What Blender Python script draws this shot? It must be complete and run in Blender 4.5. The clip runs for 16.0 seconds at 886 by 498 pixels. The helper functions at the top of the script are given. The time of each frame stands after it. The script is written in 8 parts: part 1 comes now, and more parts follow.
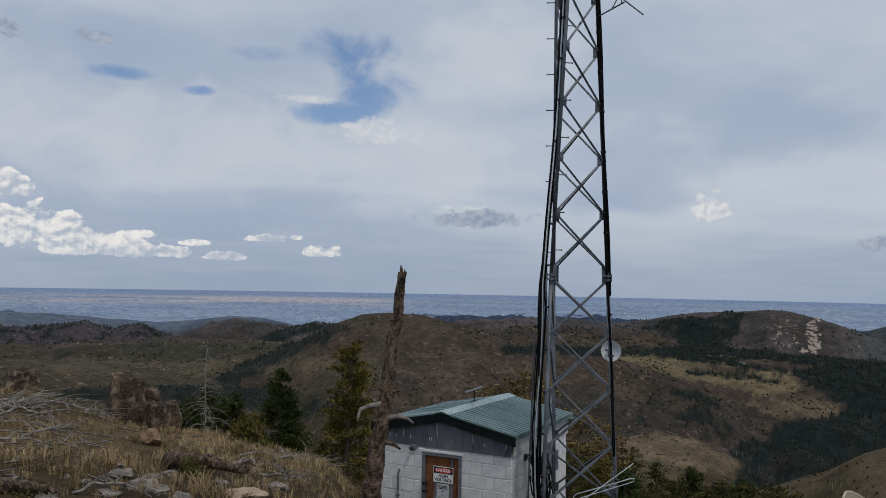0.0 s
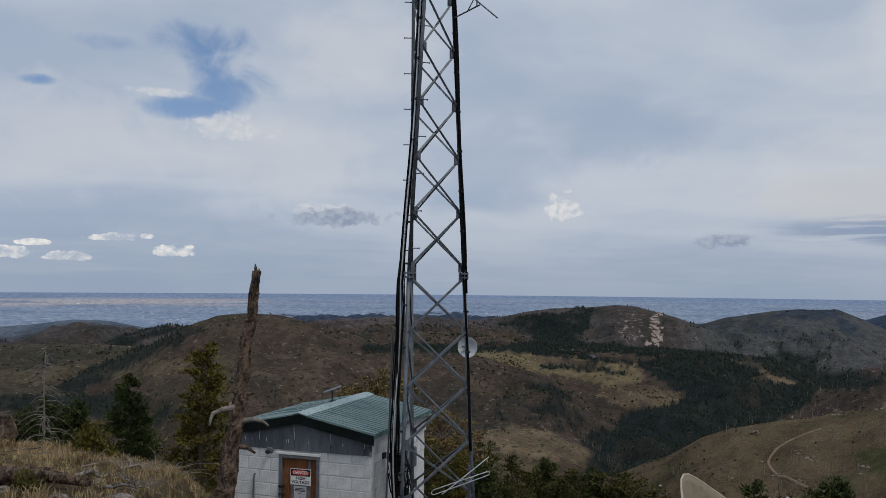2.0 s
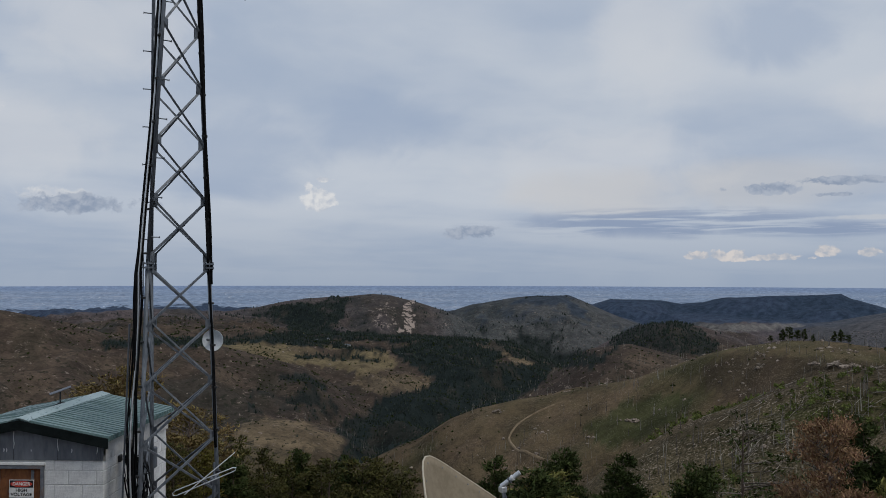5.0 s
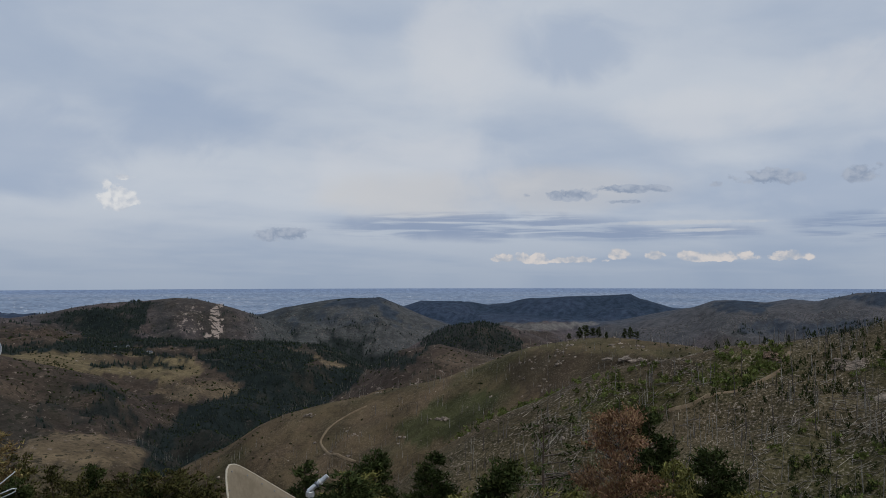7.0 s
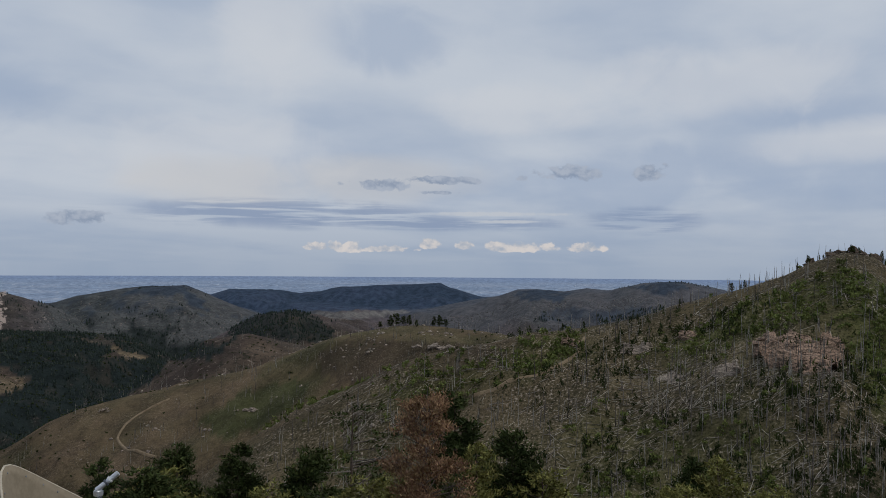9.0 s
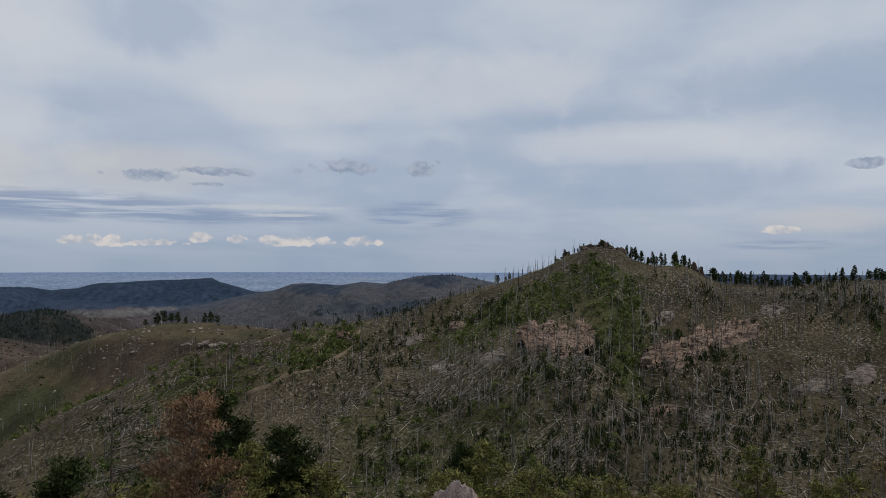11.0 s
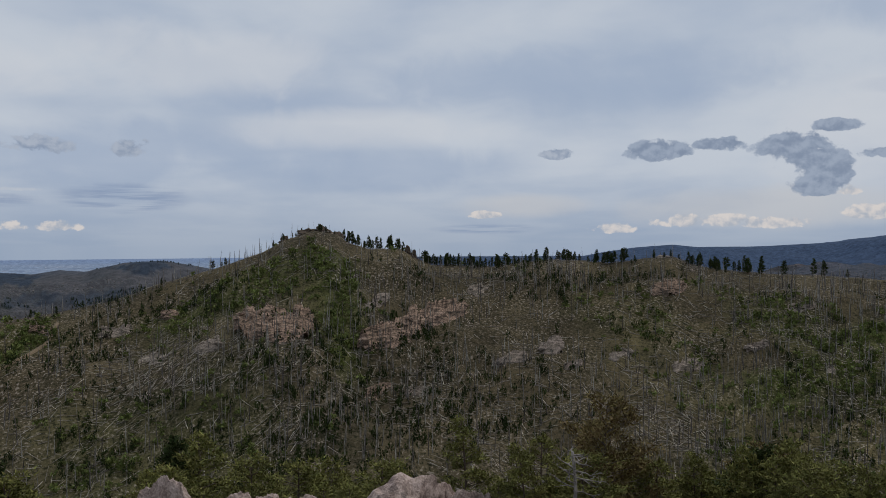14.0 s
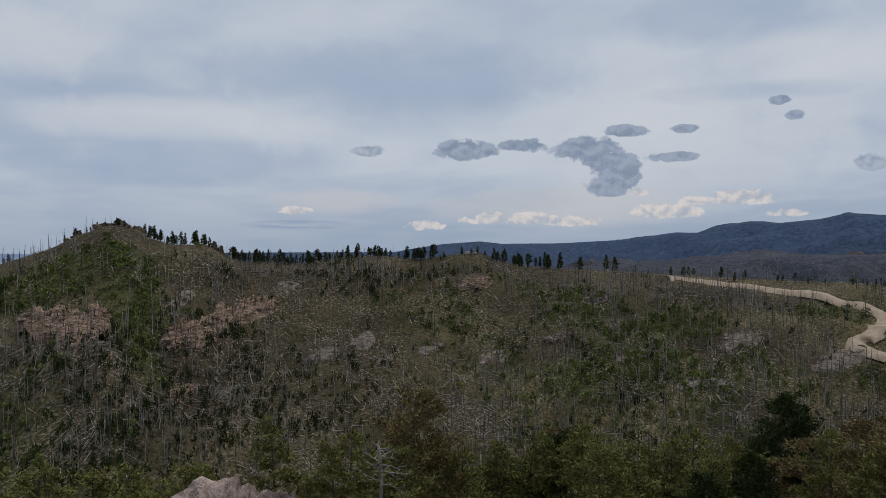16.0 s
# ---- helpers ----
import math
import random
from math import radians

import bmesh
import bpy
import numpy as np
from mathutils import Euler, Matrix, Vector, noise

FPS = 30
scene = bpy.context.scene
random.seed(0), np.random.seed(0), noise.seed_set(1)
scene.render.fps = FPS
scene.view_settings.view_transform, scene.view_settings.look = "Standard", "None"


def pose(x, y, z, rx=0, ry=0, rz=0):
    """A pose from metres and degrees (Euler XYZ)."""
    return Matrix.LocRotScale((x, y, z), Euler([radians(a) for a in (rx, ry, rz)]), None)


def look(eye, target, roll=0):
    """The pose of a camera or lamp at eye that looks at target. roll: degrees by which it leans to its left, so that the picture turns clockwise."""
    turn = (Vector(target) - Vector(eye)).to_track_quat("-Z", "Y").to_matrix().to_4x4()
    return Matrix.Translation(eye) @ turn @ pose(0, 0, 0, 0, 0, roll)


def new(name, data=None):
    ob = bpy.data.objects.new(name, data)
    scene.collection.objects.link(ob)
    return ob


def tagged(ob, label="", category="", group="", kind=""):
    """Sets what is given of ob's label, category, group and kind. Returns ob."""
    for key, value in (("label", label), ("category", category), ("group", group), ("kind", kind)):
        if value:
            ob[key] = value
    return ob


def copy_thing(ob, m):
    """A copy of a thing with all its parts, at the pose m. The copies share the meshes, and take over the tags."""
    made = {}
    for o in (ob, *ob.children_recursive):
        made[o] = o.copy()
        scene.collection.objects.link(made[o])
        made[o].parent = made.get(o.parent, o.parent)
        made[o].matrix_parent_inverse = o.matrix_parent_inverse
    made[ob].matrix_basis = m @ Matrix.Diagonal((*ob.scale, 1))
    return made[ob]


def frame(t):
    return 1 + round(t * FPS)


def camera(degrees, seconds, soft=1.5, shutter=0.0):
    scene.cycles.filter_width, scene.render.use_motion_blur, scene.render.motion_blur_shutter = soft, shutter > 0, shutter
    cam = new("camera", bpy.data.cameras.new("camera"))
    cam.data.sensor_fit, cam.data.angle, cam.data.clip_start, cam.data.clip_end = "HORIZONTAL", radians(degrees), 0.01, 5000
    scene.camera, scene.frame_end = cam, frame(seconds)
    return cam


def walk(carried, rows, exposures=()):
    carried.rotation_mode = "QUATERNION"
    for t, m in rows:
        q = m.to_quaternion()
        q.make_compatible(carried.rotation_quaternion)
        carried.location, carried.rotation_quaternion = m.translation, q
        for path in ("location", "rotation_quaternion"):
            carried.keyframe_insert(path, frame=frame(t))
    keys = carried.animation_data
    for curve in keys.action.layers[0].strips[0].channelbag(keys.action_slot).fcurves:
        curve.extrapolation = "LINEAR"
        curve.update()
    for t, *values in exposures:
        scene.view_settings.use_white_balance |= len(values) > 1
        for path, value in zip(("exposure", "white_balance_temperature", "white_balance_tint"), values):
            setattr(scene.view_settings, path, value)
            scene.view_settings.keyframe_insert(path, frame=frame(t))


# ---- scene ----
cam = camera(56.16, 16.0, soft=0.65)
EYE = 1.65
ROWS = [
    (0.0, 0.000, 0.000, 0.000, 0.00, 2.34, -1.07),
    (0.5, 0.009, 0.007, -0.003, -2.40, 2.34, -0.83),
    (1.0, 0.016, 0.016, -0.003, -4.89, 2.53, -0.65),
    (1.5, 0.025, 0.022, -0.003, -7.19, 2.54, -0.59),
    (2.0, 0.033, 0.025, -0.005, -9.65, 2.39, -0.53),
    (2.5, 0.046, 0.025, -0.006, -12.35, 2.20, -0.50),
    (3.0, 0.066, 0.021, 0.000, -15.16, 2.04, -0.57),
    (3.5, 0.083, 0.022, 0.002, -17.96, 1.86, -0.50),
    (4.0, 0.099, 0.024, 0.004, -20.58, 1.78, -0.47),
    (6.5, 0.184, 0.059, -0.012, -36.07, 1.90, 0.28),
    (7.0, 0.196, 0.063, -0.015, -39.30, 1.94, 0.08),
    (7.5, 0.207, 0.067, -0.018, -42.68, 1.76, -0.25),
    (8.0, 0.219, 0.070, -0.022, -45.84, 1.50, -0.45),
    (10.5, 0.322, 0.005, -0.042, -63.28, 0.99, -0.13),
    (11.0, 0.327, -0.007, -0.044, -67.55, 0.85, -0.19),
    (11.5, 0.328, -0.017, -0.045, -71.28, 0.48, -0.44),
    (12.0, 0.328, -0.028, -0.046, -74.58, 0.44, -0.44),
    (12.5, 0.328, -0.042, -0.045, -77.74, 0.71, -0.38),
    (13.0, 0.325, -0.058, -0.046, -80.73, 0.58, 0.10),
    (13.5, 0.322, -0.072, -0.048, -83.71, 0.13, 0.40),
    (14.0, 0.315, -0.083, -0.045, -86.80, -0.26, 0.33),
    (14.5, 0.305, -0.094, -0.043, -89.62, -0.47, 0.39),
    (15.0, 0.289, -0.106, -0.043, -92.73, -0.68, 0.54),
    (15.5, 0.274, -0.123, -0.038, -96.05, -0.59, 0.30),
    (16.0, 0.260, -0.146, -0.033, -99.74, -0.57, 0.09),
]
walk(cam, [(t, pose(x, y, EYE + z, 0, 0, yaw) @ pose(0, 0, 0, 90 + pitch) @ pose(0, 0, 0, 0, 0, -roll))
           for t, x, y, z, yaw, pitch, roll in ROWS])

# ---------------------------------------------------------------- world, sun
SUN_AZ, SUN_EL = -150.0, 58.0          # degrees, counted to the left of the y axis


class Nodes:
    """Small helper that strings shader nodes together."""

    def __init__(self, tree):
        self.tree = tree
        tree.nodes.clear()

    def add(self, kind, operation=None, use_clamp=None, data_type=None, blend_type=None, feature=None, attribute_name=None, sky_type=None, sun_disc=None):
        n = self.tree.nodes.new(kind)
        if data_type is not None:
            n.data_type = data_type
        if operation is not None:
            n.operation = operation
        if use_clamp is not None:
            n.use_clamp = use_clamp
        if blend_type is not None:
            n.blend_type = blend_type
        if feature is not None:
            n.feature = feature
        if attribute_name is not None:
            n.attribute_name = attribute_name
        if sky_type is not None:
            n.sky_type = sky_type
        if sun_disc is not None:
            n.sun_disc = sun_disc
        return n

    def plug(self, socket, value):
        if isinstance(value, bpy.types.NodeSocket):
            self.tree.links.new(value, socket)
        elif value is not None:
            if socket.type == "RGBA" and isinstance(value, (tuple, list)) and len(value) == 3:
                value = (*value, 1.0)
            socket.default_value = value

    def math(self, op, a, b=None, c=None, clamp=False):
        n = self.add("ShaderNodeMath", operation=op, use_clamp=clamp)
        for s, v in zip(n.inputs, (a, b, c)):
            self.plug(s, v)
        return n.outputs[0]

    def vec(self, op, a, b=None):
        n = self.add("ShaderNodeVectorMath", operation=op)
        self.plug(n.inputs[0], a)
        self.plug(n.inputs[1], b)
        return n.outputs[0]

    def join(self, x, y, z=0.0):
        n = self.add("ShaderNodeCombineXYZ")
        for s, v in zip(n.inputs, (x, y, z)):
            self.plug(s, v)
        return n.outputs[0]

    def noise(self, vector, scale, detail=4.0, rough=0.55, distort=0.0):
        n = self.add("ShaderNodeTexNoise")
        self.plug(n.inputs["Vector"], vector)
        n.inputs["Scale"].default_value, n.inputs["Detail"].default_value = scale, detail
        n.inputs["Roughness"].default_value, n.inputs["Distortion"].default_value = rough, distort
        return n.outputs["Fac"]

    def remap(self, v, lo, hi, to0=0.0, to1=1.0, smooth=True):
        n = self.add("ShaderNodeMapRange")
        n.interpolation_type = "SMOOTHSTEP" if smooth else "LINEAR"
        for s, x in zip(n.inputs, (v, lo, hi, to0, to1)):
            self.plug(s, x)
        return n.outputs[0]

    def mix(self, fac, a, b, blend="MIX"):
        n = self.add("ShaderNodeMix", data_type="RGBA", blend_type=blend)
        self.plug(n.inputs[0], fac)
        self.plug(n.inputs[6], a)
        self.plug(n.inputs[7], b)
        return n.outputs[2]


world = bpy.data.worlds.new("world")
scene.world = world
world.use_nodes = True
W = Nodes(world.node_tree)
sky = W.add("ShaderNodeTexSky", sky_type="NISHITA", sun_disc=False)
sky.sun_elevation, sky.sun_rotation = radians(SUN_EL), radians(-SUN_AZ)
sky.altitude, sky.air_density, sky.dust_density = 2200.0, 1.0, 1.5
coord = W.add("ShaderNodeTexCoord").outputs["Generated"]
xyz = W.add("ShaderNodeSeparateXYZ")
W.plug(xyz.inputs[0], coord)
dx, dy, dz = xyz.outputs
AZ = W.math("MULTIPLY", W.math("ARCTAN2", W.math("MULTIPLY", dx, -1.0), dy), 57.29578)
EL = W.math("MULTIPLY", W.math("ARCSINE", dz), 57.29578)
up = W.math("ADD", W.math("MAXIMUM", dz, 0.0), 0.10)
flat = W.join(W.math("DIVIDE", dx, up), W.math("DIVIDE", dy, up), 0.0)
# high cloud sheet: long soft bands and finer wisps, seen in perspective
turn_map = W.add("ShaderNodeMapping")
turn_map.inputs["Rotation"].default_value = (0, 0, radians(28))
turn_map.inputs["Scale"].default_value = (0.55, 1.25, 1.0)
W.plug(turn_map.inputs["Vector"], flat)
bands = W.noise(turn_map.outputs[0], 0.55, 4.0, 0.42, 0.4)
wisps = W.noise(flat, 1.3, 5.0, 0.5, 0.3)
AZEL = W.join(W.math("MULTIPLY", AZ, 0.1), W.math("MULTIPLY", EL, 0.22), 0.0)
veil = W.noise(AZEL, 0.55, 5.0, 0.5, 0.2)
sheet = W.math("ADD", W.math("MULTIPLY", bands, 0.62), W.math("MULTIPLY", wisps, 0.38))
sheet = W.math("ADD", W.math("MULTIPLY", sheet, 0.55), W.math("MULTIPLY", veil, 0.45))
shade = W.remap(sheet, 0.38, 0.60)
cloud_col = W.mix(shade, (3.75, 4.5, 5.75), (5.35, 5.85, 6.6))
# rounded billows of the heaped clouds, at three sizes, in degrees of the sky
SKY = W.join(AZ, W.math("MULTIPLY", EL, 1.2), 0.0)


def cells(place, scale):
    n = W.add("ShaderNodeTexVoronoi", feature="SMOOTH_F1")
    W.plug(n.inputs["Vector"], place)
    n.inputs["Scale"].default_value, n.inputs["Smoothness"].default_value = scale, 0.35
    return W.math("SUBTRACT", 1.0, n.outputs["Distance"])


def billows(place):
    soft_part = W.math("ADD", W.math("MULTIPLY", W.noise(place, 0.6, 6.0, 0.52, 0.4), 0.72), W.math("MULTIPLY", W.noise(place, 2.0, 4.0, 0.55, 0.3), 0.28))
    soft_part = W.remap(soft_part, 0.32, 0.68, 0.0, 1.0, False)
    return W.math("ADD", W.math("MULTIPLY", soft_part, 0.88), W.math("MULTIPLY", W.math("SUBTRACT", cells(place, 0.9), 0.1), 0.12))


billow = billows(SKY)
relief = W.remap(W.math("SUBTRACT", billow, billows(W.vec("ADD", SKY, (0.16, 0.40, 0.0)))), -0.30, 0.32)
drifting = W.noise(SKY, 0.22, 5.0, 0.55, 0.6)


def cloud(az, el, w, h, ragged, soft, fray, flat_base=1.0):
    """How much of a cloud at that place of the sky, 0 to 1, with a frayed rim and, if wanted, a flat base."""
    u = W.math("DIVIDE", W.math("SUBTRACT", AZ, az), w)
    v = W.math("DIVIDE", W.math("SUBTRACT", EL, el), h)
    if flat_base > 1.0:
        v = W.math("ADD", W.math("MAXIMUM", v, 0.0), W.math("MULTIPLY", W.math("MINIMUM", v, 0.0), flat_base))
    d = W.math("ADD", W.math("MULTIPLY", u, u), W.math("MULTIPLY", v, v))
    d = W.math("SUBTRACT", d, W.math("MULTIPLY", W.math("SUBTRACT", fray, 0.5), ragged))
    return W.remap(d, 1.0 - soft, 1.0 + soft * 0.4, 1.0, 0.0)


def bank(rows, ragged, soft, fray=None, flat_base=1.0):
    total = None
    for row in rows:
        m = cloud(*row, ragged, soft, billow if fray is None else fray, flat_base)
        total = m if total is None else W.math("MAXIMUM", total, m)
    return total


def lay(under, amount, strength, colour):
    return W.mix(W.math("MULTIPLY", amount, strength), under, colour)


streaks = W.noise(W.join(W.math("MULTIPLY", AZ, 0.10), W.math("MULTIPLY", EL, 1.7), 0.0), 1.6, 5.0, 0.55, 0.3)
col = cloud_col
# thicker and thinner stretches of the sheet
col = lay(col, bank([(14.0, 4.4, 16.0, 2.0), (24.1, 15.06, 7.5, 2.0), (-12.3, 8.04, 5.5, 3.6), (-64.1, 5.65, 6.5, 2.3), (-47.8, 15.57, 6.0, 2.4), (-22.1, 10.05, 6.0, 2.4), (-76.3, 9.7, 8.5, 1.3), (-80.8, 5.45, 11.0, 1.7), (-71.5, 6.98, 12.0, 1.5),
                     (-94.6, 10.97, 17.0, 2.2), (-119.1, 14.21, 8.5, 1.8), (-120.8, 9.55, 7.0, 0.7)], 2.6, 1.0, drifting), 0.62, (3.35, 4.15, 5.55))
col = lay(col, bank([(18.5, 9.29, 13.0, 3.7), (1.1, 8.38, 5.9, 2.7), (-4.3, 15.81, 6.0, 3.3), (-36.6, 7.12, 8.6, 3.1), (-40.7, 15.37, 4.5, 4.4), (-38.4, 8.19, 5.5, 2.0), (-56.3, 10.75, 6.0, 1.7), (-70.5, 12.04, 9.4, 2.4), (-80.4, 7.9, 10.2, 1.4),
                     (-125.0, 11.2, 6.7, 2.2), (-117.0, 6.51, 10.2, 4.2)], 2.6, 1.0, drifting), 0.55, (6.1, 6.35, 6.8))
# openings of blue
blue = bank([(6.9, 15.4, 3.6, 1.25), (4.2, 12.9, 2.7, 1.5), (7.7, 11.4, 3.2, 0.7), (21.9, 12.99, 2.6, 0.40), (16.9, 12.31, 1.2, 0.30), (12.6, 15.0, 2.2, 0.6), (5.6, 14.2, 2.4, 1.3)], 7.0, 1.8, drifting)
col = lay(col, blue, 0.92, W.mix(0.4, sky.outputs[0], (1.45, 2.75, 5.4)))
# pale haze towards the horizon
haze = W.remap(EL, -1.5, 6.0, 1.0, 0.0)
col = lay(col, haze, 0.72, (2.75, 3.45, 4.6))
col = lay(col, bank([(-47.7, 5.9, 8.0, 1.8), (-91.9, 2.66, 5.0, 0.9), (-108.1, 2.3, 10.0, 1.4), (-37.3, 5.6, 7.0, 1.8)], 1.6, 1.0, drifting), 0.55, (5.6, 5.6, 5.7))
# layered dark streaks
layered = W.math("MULTIPLY", bank([(-41.9, 3.45, 12.9, 1.0), (-53.3, 2.96, 7.8, 0.55), (-65.6, 3.14, 4.3, 0.86), (-89.6, 1.1, 3.9, 0.35)], 2.0, 1.0, drifting), W.remap(streaks, 0.36, 0.56))
col = lay(col, layered, 0.8, (2.35, 3.05, 4.5))
col = lay(col, bank([(-55.1, 3.61, 5.1, 0.17), (-56.6, 3.09, 2.3, 0.13)], 1.4, 0.8), 0.75, (5.3, 5.6, 6.1))
# heaped white clouds, low over the plain
white = bank([(27.8, 5.2, 1.3, 1.2), (26.9, 2.8, 3.4, 1.7), (23.5, 1.9, 4.0, 1.2), (20.0, 1.55, 3.0, 0.6), (20.2, 2.75, 1.2, 0.4), (14.6, 1.4, 1.4, 0.40), (12.1, 2.7, 1.6, 0.33), (10.0, 2.85, 0.45, 0.2), (8.2, 1.85, 1.4, 0.6), (16.6, 2.3, 0.9, 0.28)], 2.0, 0.25, None, 2.2)
lit = W.mix(relief, (4.3, 4.9, 5.8), (8.6, 8.4, 8.1))
col = lay(col, bank([(4.8, 10.1, 3.0, 1.0), (9.5, 12.19, 2.2, 0.36), (-1.2, 4.85, 2.2, 0.55)], 2.4, 0.9, None, 1.4), 0.6, W.mix(relief, (5.7, 6.0, 6.6), (7.3, 7.3, 7.3)))
col = lay(col, white, 0.96, W.mix(W.remap(EL, 0.6, 2.2, 0.55, 0.0), lit, (3.9, 4.5, 5.5)))
col = lay(col, bank([(-18.0, 5.15, 1.3, 0.75), (-17.0, 5.9, 0.45, 0.45), (-18.3, 6.48, 0.7, 0.2)], 3.4, 0.7), 0.8, W.mix(relief, (5.0, 5.4, 6.1), (7.6, 7.6, 7.6)))
white_south = bank([(-43.4, 1.2, 0.9, 0.40), (-45.5, 1.2, 1.25, 0.55), (-48.2, 1.1, 1.9, 0.33), (-51.4, 1.45, 0.75, 0.5), (-53.7, 1.35, 0.66, 0.40), (-57.5, 1.3, 2.3, 0.52), (-62.0, 1.25, 1.3, 0.48), (-89.5, 2.0, 1.3, 0.30), (-98.4, 1.0, 1.5, 0.50),
                    (-104.3, 1.4, 2.9, 0.60), (-108.5, 1.25, 2.3, 0.50), (-114.8, 1.8, 2.1, 0.66), (-119.4, 2.65, 2.5, 0.62), (-113.0, 3.2, 0.75, 0.5), (-122.5, 1.7, 1.3, 0.33), (-117.3, 2.55, 1.7, 0.40)], 2.4, 0.45, None, 1.9)
col = lay(col, white_south, 0.85, W.mix(relief, (4.0, 4.4, 5.1), (7.0, 6.5, 6.2)))
# ragged grey clouds below the sheet
grey = bank([(-2.5, 4.45, 3.7, 0.62), (-28.0, 2.92, 2.1, 0.45), (-47.7, 5.57, 2.3, 0.36), (-51.9, 5.9, 2.8, 0.28), (-51.8, 5.07, 1.3, 0.15), (-60.6, 6.46, 2.1, 0.55), (-57.5, 6.11, 0.5, 0.26), (-66.3, 6.41, 1.1, 0.55), (28.1, 14.83, 1.1, 0.55),
             (23.3, 15.1, 1.4, 0.42), (-94.7, 6.13, 1.3, 0.34), (-127.2, 4.83, 1.1, 0.45)], 3.2, 0.6)
heavy = bank([(-109.8, 6.2, 2.6, 0.85), (-111.2, 4.9, 1.7, 1.4), (-111.0, 3.6, 1.5, 0.55), (-112.1, 4.2, 1.0, 0.95), (-101.3, 6.25, 2.4, 0.70), (-105.2, 6.45, 1.9, 0.48), (-112.2, 7.33, 1.4, 0.42), (-115.9, 7.35, 1.0, 0.3), (-115.0, 5.57, 1.9, 0.34),
              (-121.8, 8.89, 0.75, 0.3), (-122.6, 7.92, 0.6, 0.33), (-110.4, 5.5, 1.9, 0.9)], 1.9, 0.38)
col = lay(col, grey, 0.9, W.mix(relief, (2.5, 3.1, 4.2), (4.0, 4.5, 5.4)))
col = lay(col, heavy, 0.92, W.mix(relief, (2.0, 2.55, 3.6), (3.1, 3.7, 4.75)))
back = W.add("ShaderNodeBackground")
W.plug(back.inputs[0], col)
back.inputs[1].default_value = 0.096
W.plug(W.add("ShaderNodeOutputWorld").inputs[0], back.outputs[0])

sun_data = bpy.data.lights.new("sun", "SUN")
sun_data.energy, sun_data.angle, sun_data.color = 1.05, radians(10), (1.0, 0.95, 0.87)
sun = new("sun", sun_data)
sun_way = Vector((-math.sin(radians(SUN_AZ)) * math.cos(radians(SUN_EL)), math.cos(radians(SUN_AZ)) * math.cos(radians(SUN_EL)), math.sin(radians(SUN_EL))))
sun.matrix_world = look(sun_way * 100, (0, 0, 0))

# ---------------------------------------------------------------- materials
def material(name, dark, light, scale=6.0, rough=0.8, metal=0.0, bump=0.3, fine=8.0, stain=None, stain_scale=1.2, stain_amount=0.5,
             per_object=0.0, per_island=0.0, stretch=(1, 1, 1), bump_size=0.01, gloss=0.3):
    """Two-scale procedural surface: grain between dark and light, larger stains, fine relief."""
    m = bpy.data.materials.new(name)
    m.use_nodes = True
    N = Nodes(m.node_tree)
    pos = N.add("ShaderNodeTexCoord").outputs["Object"]
    mp = N.add("ShaderNodeMapping")
    mp.inputs["Scale"].default_value = stretch
    N.plug(mp.inputs["Vector"], pos)
    p = mp.outputs[0]
    big = N.noise(p, scale, 5.0, 0.6)
    small = N.noise(p, scale * fine, 4.0, 0.6)
    f = N.math("ADD", N.math("MULTIPLY", big, 0.6), N.math("MULTIPLY", small, 0.4))
    c = N.mix(N.remap(f, 0.36, 0.64), dark, light)
    if stain:
        s = N.remap(N.noise(p, stain_scale, 6.0, 0.65, 0.4), 0.5, 0.66)
        c = N.mix(N.math("MULTIPLY", s, stain_amount), c, stain)
    for amount, kind, socket in ((per_object, "ShaderNodeObjectInfo", "Random"), (per_island, "ShaderNodeNewGeometry", "Random Per Island")):
        if amount:
            r = N.add(kind).outputs[socket]
            h = N.add("ShaderNodeHueSaturation")
            N.plug(h.inputs["Value"], N.remap(r, 0.0, 1.0, 1.0 - amount, 1.0 + amount, False))
            N.plug(h.inputs["Hue"], N.remap(r, 0.0, 1.0, 0.5 - amount * 0.05, 0.5 + amount * 0.05, False))
            N.plug(h.inputs["Color"], c)
            c = h.outputs[0]
    b = N.add("ShaderNodeBsdfPrincipled")
    N.plug(b.inputs["Base Color"], c)
    N.plug(b.inputs["Roughness"], N.remap(small, 0.3, 0.7, max(rough - 0.1, 0.02), min(rough + 0.1, 1.0)))
    b.inputs["Metallic"].default_value = metal
    b.inputs["Specular IOR Level"].default_value = gloss
    if bump:
        bn = N.add("ShaderNodeBump")
        bn.inputs["Strength"].default_value, bn.inputs["Distance"].default_value = bump, bump_size
        N.plug(bn.inputs["Height"], f)
        N.plug(b.inputs["Normal"], bn.outputs[0])
    N.plug(N.add("ShaderNodeOutputMaterial").inputs[0], b.outputs[0])
    return m


